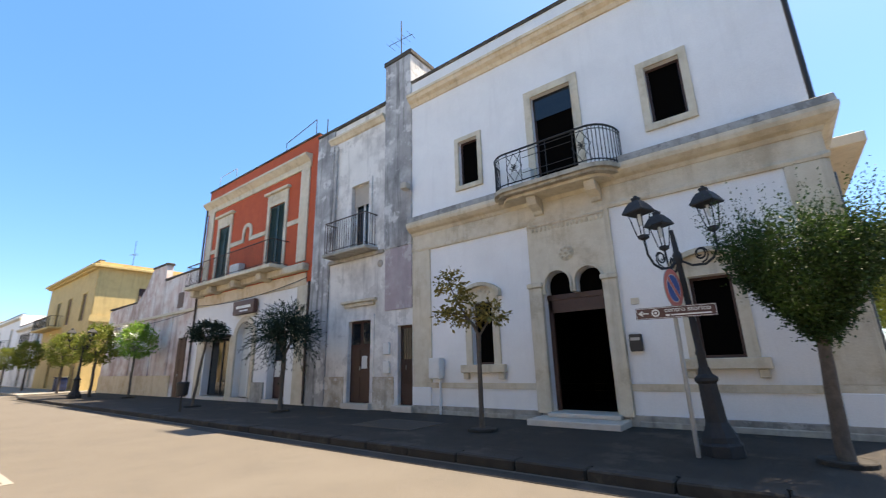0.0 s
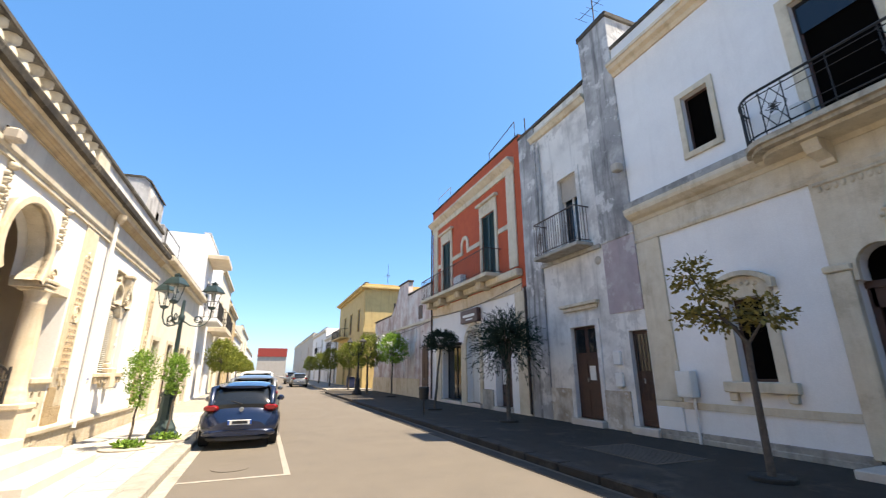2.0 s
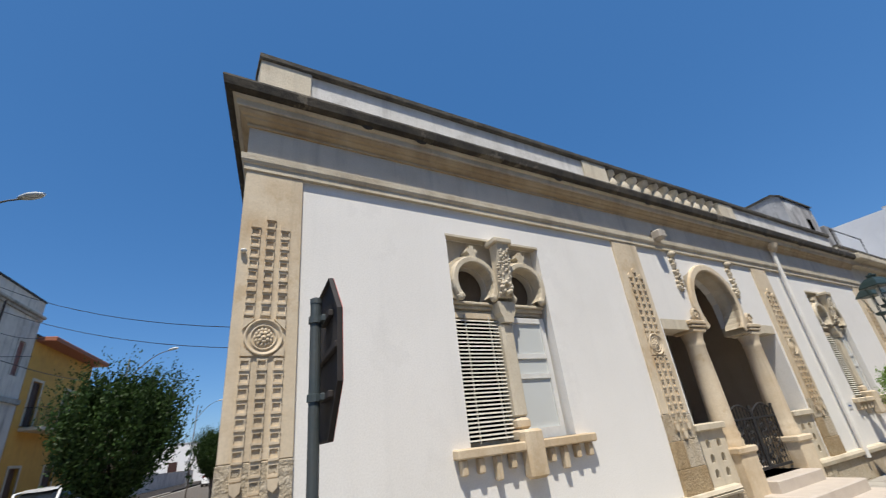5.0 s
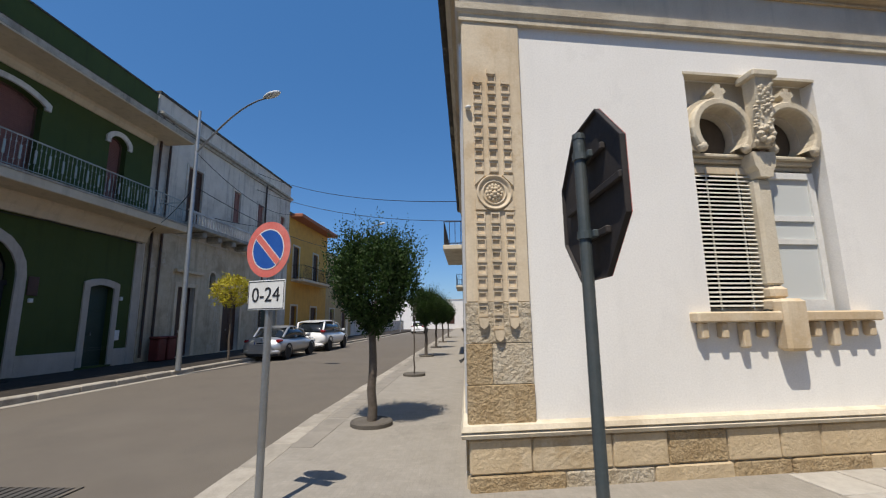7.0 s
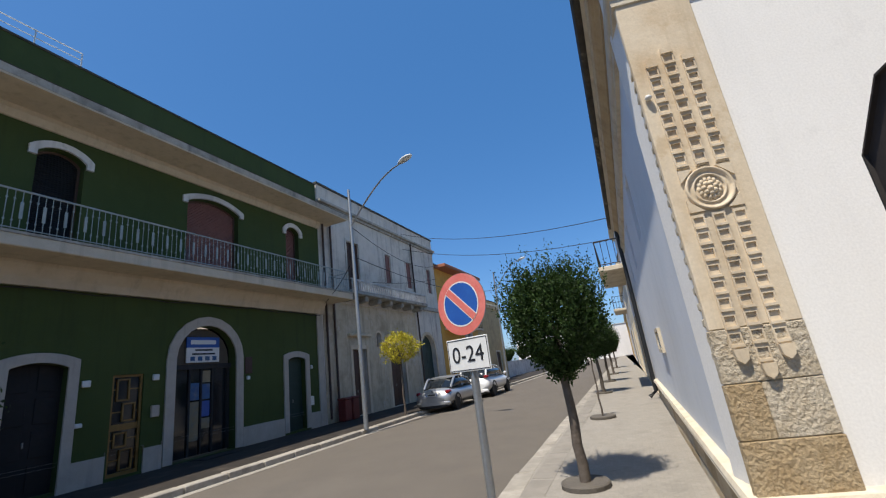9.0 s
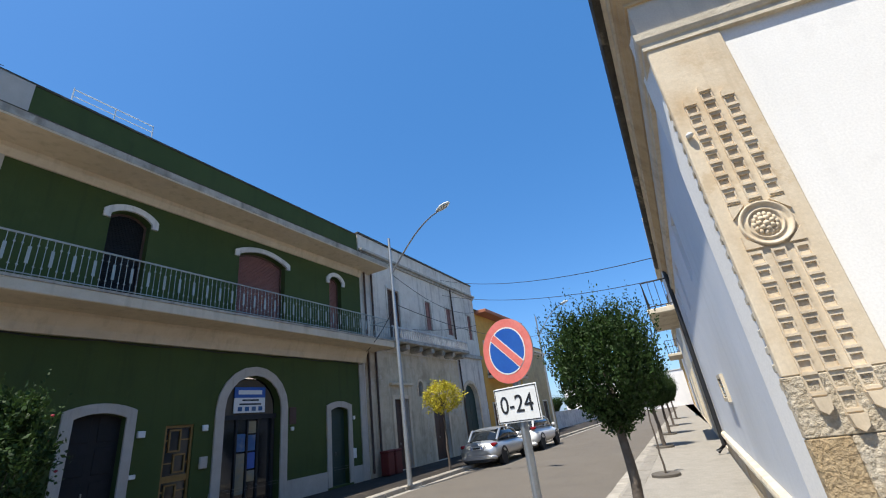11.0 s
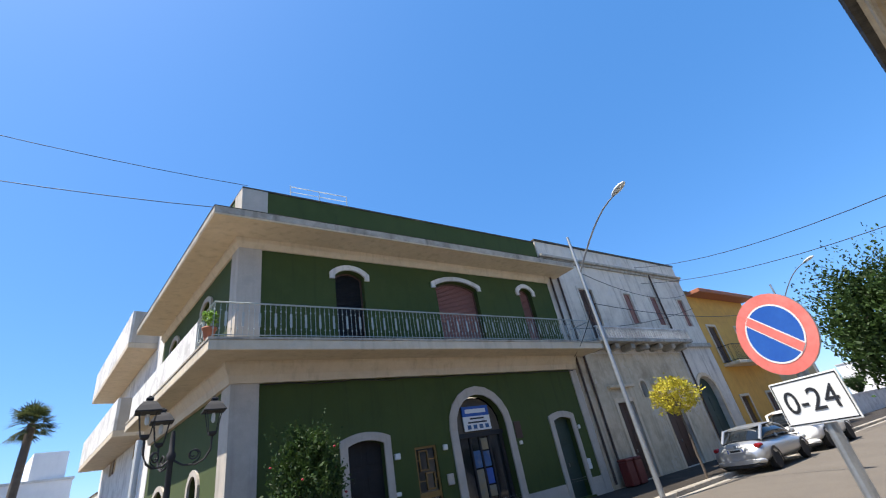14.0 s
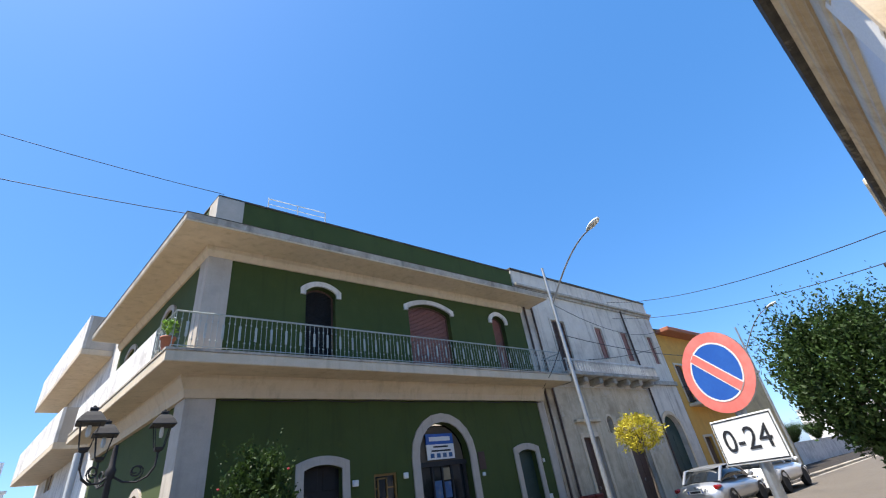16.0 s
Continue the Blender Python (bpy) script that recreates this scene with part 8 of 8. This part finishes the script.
def car(x, y, turn, paint, label, kind="hatch", name="parked_car"):
    ob = thing(name, label, "car", "parked cars", at=pose(x, y, 0, 0, 0, turn))
    # x runs forward from the rear bumper
    if kind == "hatch":
        L_, W = 4.4, 0.9
        low = [(0.0, 0.55, 0.35, 0.62, 0.5), (0.06, 0.8, 0.26, 0.78, 0.76), (0.18, 0.86, 0.22, 1.05, 0.78), (0.45, 0.89, 0.2, 1.09, 0.8), (1.4, 0.905, 0.19, 1.02, 0.84), (2.6, 0.905, 0.19, 0.97, 0.84), (3.3, 0.9, 0.2, 0.94, 0.82), (3.9, 0.87, 0.22, 0.84, 0.76), (4.25, 0.78, 0.25, 0.7, 0.66), (4.4, 0.55, 0.32, 0.58, 0.5)]
        roof = [(0.26, 0.5, 1.36, 1.42, 0.46), (0.6, 0.6, 1.36, 1.48, 0.52), (1.2, 0.64, 1.38, 1.51, 0.56), (2.0, 0.63, 1.37, 1.5, 0.55), (2.5, 0.58, 1.34, 1.44, 0.52)]
        cab = [(0.12, 0.7, 0.9, 1.0, 0.66), (0.32, 0.77, 0.88, 1.37, 0.58), (0.6, 0.8, 0.88, 1.45, 0.6), (2.2, 0.8, 0.88, 1.45, 0.6), (2.75, 0.76, 0.88, 1.26, 0.6), (3.35, 0.66, 0.86, 0.95, 0.62)]
        wr, ax, tail_z, tail_w = 0.325, (0.78, 3.5), 0.9, 0.34
    elif kind == "sedan":
        L_, W = 4.3, 0.86
        low = [(0.0, 0.55, 0.38, 0.62, 0.5), (0.07, 0.78, 0.28, 0.82, 0.74), (0.2, 0.83, 0.24, 0.93, 0.76), (0.9, 0.85, 0.21, 0.97, 0.78), (2.6, 0.855, 0.2, 0.95, 0.8), (3.3, 0.84, 0.2, 0.9, 0.78), (3.95, 0.82, 0.24, 0.8, 0.72), (4.2, 0.75, 0.27, 0.68, 0.64), (4.3, 0.55, 0.35, 0.58, 0.5)]
        roof = [(1.05, 0.5, 1.3, 1.36, 0.44), (1.3, 0.58, 1.32, 1.41, 0.5), (2.0, 0.6, 1.33, 1.43, 0.52), (2.5, 0.56, 1.3, 1.38, 0.5)]
        cab = [(0.6, 0.66, 0.9, 0.96, 0.62), (1.08, 0.73, 0.86, 1.33, 0.54), (1.4, 0.75, 0.86, 1.38, 0.56), (2.3, 0.75, 0.86, 1.38, 0.56), (2.75, 0.72, 0.86, 1.22, 0.56), (3.35, 0.62, 0.84, 0.93, 0.58)]
        wr, ax, tail_z, tail_w = 0.3, (0.8, 3.4), 0.78, 0.22
    else:
        L_, W = 4.57, 0.92
        low = [(0.0, 0.6, 0.45, 0.75, 0.55), (0.06, 0.83, 0.36, 0.95, 0.78), (0.2, 0.88, 0.3, 1.1, 0.82), (1.0, 0.92, 0.27, 1.12, 0.85), (2.8, 0.92, 0.27, 1.08, 0.86), (3.6, 0.9, 0.28, 1.03, 0.82), (4.2, 0.86, 0.32, 0.95, 0.76), (4.48, 0.76, 0.36, 0.82, 0.66), (4.57, 0.55, 0.42, 0.7, 0.5)]
        roof = [(0.25, 0.5, 1.54, 1.6, 0.46), (0.6, 0.64, 1.56, 1.66, 0.56), (1.8, 0.68, 1.57, 1.69, 0.6), (2.6, 0.62, 1.53, 1.62, 0.56)]
        cab = [(0.12, 0.74, 1.0, 1.1, 0.7), (0.32, 0.8, 0.98, 1.54, 0.62), (0.7, 0.82, 0.98, 1.61, 0.64), (2.4, 0.82, 0.98, 1.61, 0.64), (2.95, 0.78, 0.98, 1.38, 0.64), (3.5, 0.68, 0.96, 1.06, 0.64)]
        wr, ax, tail_z, tail_w = 0.36, (0.85, 3.6), 1.05, 0.28
    part("body", loft(low), paint, ob, smooth=True)
    part("window_glass", loft(cab, 14, 3.0), glass, ob, "dark tinted windows", smooth=True)
    part("roof", loft(roof, 14, 2.6), paint, ob, smooth=True)
    g = Geo()
    for s in (-1, 1):
        r0, r1, f0, f1 = cab[0], cab[1], cab[-2], cab[-1]
        g = Geo().tube([(r0[0] + 0.02, s * r0[1] * 0.97, r0[3] - 0.03), (r1[0], s * (r1[4] + 0.1), r1[3] - 0.02), (roof[1][0], s * roof[1][1], roof[1][2])], 0.075 if kind == "hatch" else 0.055, 6)
        part("pillar", g, paint, ob, smooth=True)
        g = Geo().tube([(f1[0] - 0.02, s * f1[1] * 0.95, f1[3] - 0.02), (f0[0], s * (f0[4] + 0.08), f0[3] - 0.02), (roof[-1][0], s * roof[-1][1], roof[-1][2])], 0.035, 6)
        part("pillar", g, paint, ob, smooth=True)
        mid = (ax[0] + ax[1]) / 2 - 0.35
        g = Geo().tube([(mid, s * (cab[2][1] + 0.0), cab[2][2] + 0.05), (mid, s * (cab[2][4] + 0.03), cab[2][3] - 0.06)], 0.04, 5)
        part("pillar", g, paint, ob, smooth=True)
    
    lens = plain("tail_lens", (0.2, 0.008, 0.008), 0.2, 0, 0.5) if "tail_lens" not in bpy.data.materials else bpy.data.materials["tail_lens"]
    for s in (-1, 1):
        part("tail_light", loft([(-0.04, tail_w * 0.3, tail_z - 0.05, tail_z + 0.04, tail_w * 0.3), (0.0, tail_w * 0.48, tail_z - 0.08, tail_z + 0.07, tail_w * 0.46), (0.25, tail_w * 0.45, tail_z - 0.04, tail_z + 0.06, tail_w * 0.4)], 8, 2.6), lens, ob, "red tail light", smooth=True).location = (0.10, s * (W - tail_w / 2 - 0.07), 0.02)
        part("headlight", loft([(0, 0.06, 0.6, 0.72, 0.05), (0.2, 0.14, 0.58, 0.76, 0.12), (0.26, 0.1, 0.6, 0.72, 0.08)], 8), lamp_glass, ob, smooth=True).location = (L_ - 0.36, s * (W - 0.22), 0)
        m = part("mirror", loft([(0, 0.03, -0.05, 0.05, 0.03), (0.05, 0.1, -0.08, 0.08, 0.09), (0.16, 0.06, -0.05, 0.05, 0.05)], 8, 2.4), paint, ob, smooth=True)
        m.location = (cab[-2][0] - 0.1, s * (W + 0.08), cab[1][2] + 0.12)
        part("mirror_arm", Geo().tube([(0.08, -s * 0.22, -0.06), (0.08, 0, -0.02)], 0.02, 5), black_paint, m)
        for xx in ax:
            prof = [(wr * 0.62, -0.1), (wr * 0.95, -0.1), (wr, -0.06), (wr, 0.06), (wr * 0.95, 0.1), (wr * 0.62, 0.1)]
            tg = Geo().lathe((0, 0, 0), prof, 24)
            tg.v = [(p[0], p[2], p[1]) for p in tg.v]
            wh = part("wheel", tg, tyre_rubber, ob, smooth=False)
            wh.location = (xx, s * (W - 0.115), wr)
            rg = Geo().lathe((0, 0, 0), [(0.03, 0.06), (wr * 0.6, 0.07), (wr * 0.64, 0.09), (wr * 0.64, -0.05)], 20)
            rg.v = [(p[0], p[2] * s, p[1]) for p in rg.v]
            part("rim", rg, zinc, wh)
            ag = Geo()
            rings = [[(q * math.cos(t), yy, q * math.sin(t)) for q, yy in ((wr + 0.02, 0.0), (wr + 0.02, s * 0.015), (wr + 0.09, s * 0.01), (wr + 0.1, 0.0))] for t in (math.pi * k / 16 - 0.25 * (1 - k / 8) for k in range(17))]
            ag.grid(rings)
            part("wheel_arch", ag, black_paint, ob).location = (xx, s * (W + 0.0), wr)
    part("bumper", loft([(-0.02, 0.6, 0.3, 0.42, 0.6), (0.03, 0.76, 0.27, 0.46, 0.76), (0.1, 0.8, 0.25, 0.44, 0.8)], 10, 4), paint, ob, smooth=True)
    part("diffuser", loft([(-0.01, 0.5, 0.2, 0.29, 0.5), (0.05, 0.66, 0.18, 0.31, 0.66), (0.12, 0.7, 0.18, 0.3, 0.7)], 10, 4), black_paint, ob, smooth=True)
    pz = 0.6 if kind == "hatch" else 0.72
    pl = part("number_plate", Geo().box(XY, -0.05, -0.035, -0.26, 0.26, pz - 0.055, pz + 0.055, 0.004), sign_white, ob)
    part("plate_mark", Geo().box(XY, -0.054, -0.05, -0.17, 0.17, pz - 0.03, pz + 0.03), black_paint, pl)
    for a in (-0.26, 0.22):
        part("plate_mark", Geo().box(XY, -0.053, -0.05, a, a + 0.04, pz - 0.05, pz + 0.05), sign_blue, pl)
    part("badge", Geo().lathe((0, 0, 0), [(0.02, -0.005), (0.05, -0.004), (0.055, 0.004), (0.02, 0.006)], 14), zinc, ob).matrix_basis = pose(0.045, 0, cab[0][3] - 0.12, 0, 90, 0)
    part("wiper", Geo().tube([(cab[0][0] - 0.01, 0, cab[0][3] + 0.0), (cab[0][0] + 0.04, 0.25, cab[0][3] + 0.07)], 0.012, 5), black_paint, ob)
    return ob


navy = plain("navy_paint", (0.008, 0.018, 0.05), 0.25, 0.3, 0.8)
silver = plain("silver_paint", (0.42, 0.43, 0.44), 0.32, 0.6, 0.5)
white_car = plain("white_paint", (0.72, 0.72, 0.71), 0.3, 0, 0.6)
grey_car = plain("grey_paint", (0.15, 0.16, 0.17), 0.3, 0.4, 0.6)
first = car(3.3, 10.95, 90, navy, "dark blue hatchback parked at the kerb", "hatch")
first.scale = (0.95, 0.92, 0.92)
car(3.4, 16.6, 90, grey_car, "grey hatchback parked further on", "hatch")
car(3.4, 24.5, 90, white_car, "white car parked along the street", "suv")
car(3.4, 33, 90, white_car, "white hatchback parked along the street", "hatch")
car(7.6, 52, 90, grey_car, "dark car parked on the far side", "hatch")
car(7.6, 66, 90, grey_car, "dark car parked on the far side", "suv")
sa = 180 - 10.9
car(-14.9, -5.85, sa, silver, "silver saloon parked at the kerb", "sedan")
car(-20.0, -4.85, sa, white_car, "white sport utility car parked at the kerb", "suv")
car(-50.0, 3.0, sa, white_car, "pale small car parked far down the side street", "hatch")

# ---- small things on the streets ----
bin_ = thing("litter_bin", "black litter bin on a post", "bin", at=pose(9.15, 15.3, PAVE))
part("post", Geo().tube([(0, 0, 0), (0, 0, 0.5)], 0.03, 8), black_paint, bin_)
part("basket", Geo().lathe((0, 0, 0.5), [(0.13, 0), (0.17, 0.02), (0.19, 0.42), (0.17, 0.44)], 14), black_paint, bin_)
for k in range(2):
    b = thing("wheeled_bin", "blue wheeled rubbish bin on the footway", "bin", "wheeled bins", at=pose(11.6, 42.6 + k * 0.9, PAVE))
    part("tub", loft([(-0.28, 0.22, 0.08, 0.95, 0.3), (-0.2, 0.26, 0.05, 1.0, 0.33), (0.2, 0.26, 0.05, 1.0, 0.33), (0.28, 0.22, 0.08, 0.95, 0.3)], 8, 5), surf("bin_blue", (0.01, 0.02, 0.07), (0.012, 0.025, 0.08), 0.5, 5, 1, 0.05) if "bin_blue" not in bpy.data.materials else bpy.data.materials["bin_blue"], b)
    part("lid", Geo().box(XY, -0.32, 0.32, -0.34, 0.34, 1.0, 1.06, 0.02), black_paint, b)
bin_red = surf("bin_red", (0.16, 0.02, 0.015), (0.12, 0.017, 0.013), 0.5, 5, 1, 0.1)
for k in range(2):
    b = thing("waste_bin", "dark red square waste bin against the grey house", "bin", "waste bins", at=pose(*GREEN(-13.2 - k * 0.55, 0.45, PAVE), 0, 0, -11.3))
    part("tub", Geo().box(XY, -0.22, 0.22, -0.2, 0.2, 0.02, 0.85, 0.03), bin_red, b)
    part("lid", Geo().box(XY, -0.24, 0.24, -0.22, 0.22, 0.85, 0.95, 0.03), bin_red, b)
mt = thing("gas_meter", "grey gas meter cabinet with a pipe on the palazzo wall", "meter box")
part("cabinet", Geo().box(EAST, 6.75, 7.12, 0.05, 0.28, 1.05, 1.6, 0.015), sign_white, mt)
part("door", Geo().box(EAST, 6.79, 7.08, 0.28, 0.29, 1.1, 1.55, 0.005), sign_white, mt)
part("pipe", Geo().tube([EAST(6.85, 0.12, 1.05), EAST(6.85, 0.12, PAVE)], 0.03, 8), sign_white, mt)
mb = thing("mail_box", "black letter box beside the palazzo door", "mail box")
part("box", Geo().box(EAST, 1.6, 1.84, 0.0, 0.12, 1.58, 1.93, 0.015), black_paint, mb)
part("flap", Geo().box(EAST, 1.63, 1.81, 0.12, 0.128, 1.8, 1.86), zinc, mb)
pn = thing("wall_panel", "small pale panel on the palazzo wall", "panel")
part("panel", Geo().box(EAST, 1.56, 1.72, 0.0, 0.02, 2.55, 2.68), pale_stone, pn)
fl = thing("floodlight", "grey floodlight on the grey house corner", "lamp")
part("housing", Geo().box(EAST, 7.85, 8.1, 0.15, 0.4, 6.85, 7.08, 0.03), render_grey, fl)
part("arm", Geo().tube([EAST(7.98, 0, 7.1), EAST(7.98, 0.25, 7.0)], 0.02, 5), iron, fl)
dark_iron = surf("dark_iron", (0.075, 0.068, 0.06), (0.05, 0.045, 0.04), 0.7, 12, 3, 0.3, 0.5, (0.11, 0.095, 0.08), 0)
for x, y, w, d, tn in ((-0.72, -4.1, 0.5, 0.4, 79), (10.3, 6.6, 0.6, 0.9, 0)):
    gr = thing("drain_cover", "dark iron drain grating set in the ground", "drain cover", "drain covers", at=pose(x, y, PAVE + 0.002 if x > 9 else 0.002, 0, 0, tn))
    part("frame", Geo().box(XY, -w, -w + 0.04, -d, d, 0, 0.012).box(XY, w - 0.04, w, -d, d, 0, 0.012).box(XY, -w + 0.04, w - 0.04, -d, -d + 0.04, 0, 0.012).box(XY, -w + 0.04, w - 0.04, d - 0.04, d, 0, 0.012), asphalt, gr)
    part("plate", Geo().box(XY, -w + 0.04, w - 0.04, -d + 0.04, d - 0.04, 0, 0.004), dark_iron, gr)
    n = int(w * 2 / 0.09)
    for k in range(1, n):
        u = -w + 2 * w * k / n
        part("bar", Geo().box(XY, u - 0.018, u + 0.018, -d + 0.04, d - 0.04, 0.004, 0.012), dark_iron, gr)

mh = thing("manhole_cover", "round worn iron manhole cover in the road", "manhole cover", at=pose(3.3, 8.9, 0.002))
part("rim", Geo().lathe((0, 0, 0), [(0.24, 0), (0.3, 0), (0.3, 0.008), (0.24, 0.008)], 24), asphalt, mh)
part("lid", Geo().lathe((0, 0, 0), [(0.235, 0), (0.235, 0.006), (0.01, 0.007)], 24), footway, mh)
# ---- stones and slabs, laid one by one ----
kerbs(pave_w, [(2.26, 46.0), (2.26, -0.3)], 0.3, kerb_stone, 0.95, 60)
kerbs(pave_w, [(p[0] + 0.1, p[1] - 0.05) for p in corner] + [xy(SIDE, 3.0, 2.3)], 0.3, kerb_stone, 0.8, 30)
kerbs(pave_w, [xy(SIDE, 3.0, 2.29), xy(SIDE, 50, 2.29)], 0.25, kerb_stone, 1.0, 50)
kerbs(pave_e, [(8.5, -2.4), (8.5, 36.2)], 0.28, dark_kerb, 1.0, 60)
kerbs(pave_s, [xy(GREEN, -1.8, 3.4), xy(GREEN, -45, 3.4)], 0.3, kerb_stone, 1.0, 50)
kerbs(pave_s, [xy(GREEN, -1.8, 3.4), (0.4, -9.4), (1.6, -10.0), (2.1, -11.2), (2.2, -13.0), (2.2, -24)], 0.3, kerb_stone, 0.9, 30)
kerbs(pave_e2, [(9.2, 40.5), (9.2, 75)], 0.3, kerb_stone, 1.0, 40)
slabs = {}
rnd = random.Random(4)
for i in range(4):
    for j in range(34):
        if "s" not in slabs:
            slabs["s"] = mesh_of(Geo().box(XY, -0.238, 0.238, -0.238, 0.238, -0.03, 0.012, 0.006), "paving_slab")
        if i == 0 and 7.0 < 3.2 + j * 0.49 < 9.8:
            continue
        ob = part("paving_slab", slabs["s"], slab_stone, pave_w)
        ob.matrix_basis = pose(0.33 + i * 0.49, 3.2 + j * 0.49, PAVE + rnd.uniform(-0.004, 0.004), rnd.uniform(-0.4, 0.4), rnd.uniform(-0.4, 0.4), 0)
rnd = random.Random(6)
for z0, z1 in ((0.06, 0.265), (0.265, 0.555)):
    for F, lim in ((WEST, 6.4), (SIDE, 6.0)):
        u = CORNER - 0.035 if F is WEST else 0.03
        while u < lim:
            w_ = rnd.uniform(0.42, 0.95)
            part("stone_block", Geo().box(F, u, min(u + w_, lim) - 0.008, 0.0, 0.05 + rnd.uniform(0, 0.012), z0, z1 - 0.008, 0.014), rnd.choice((tan_stone, rough_stone, tan_stone, brown_stone, tan_stone)), base)
            u += w_
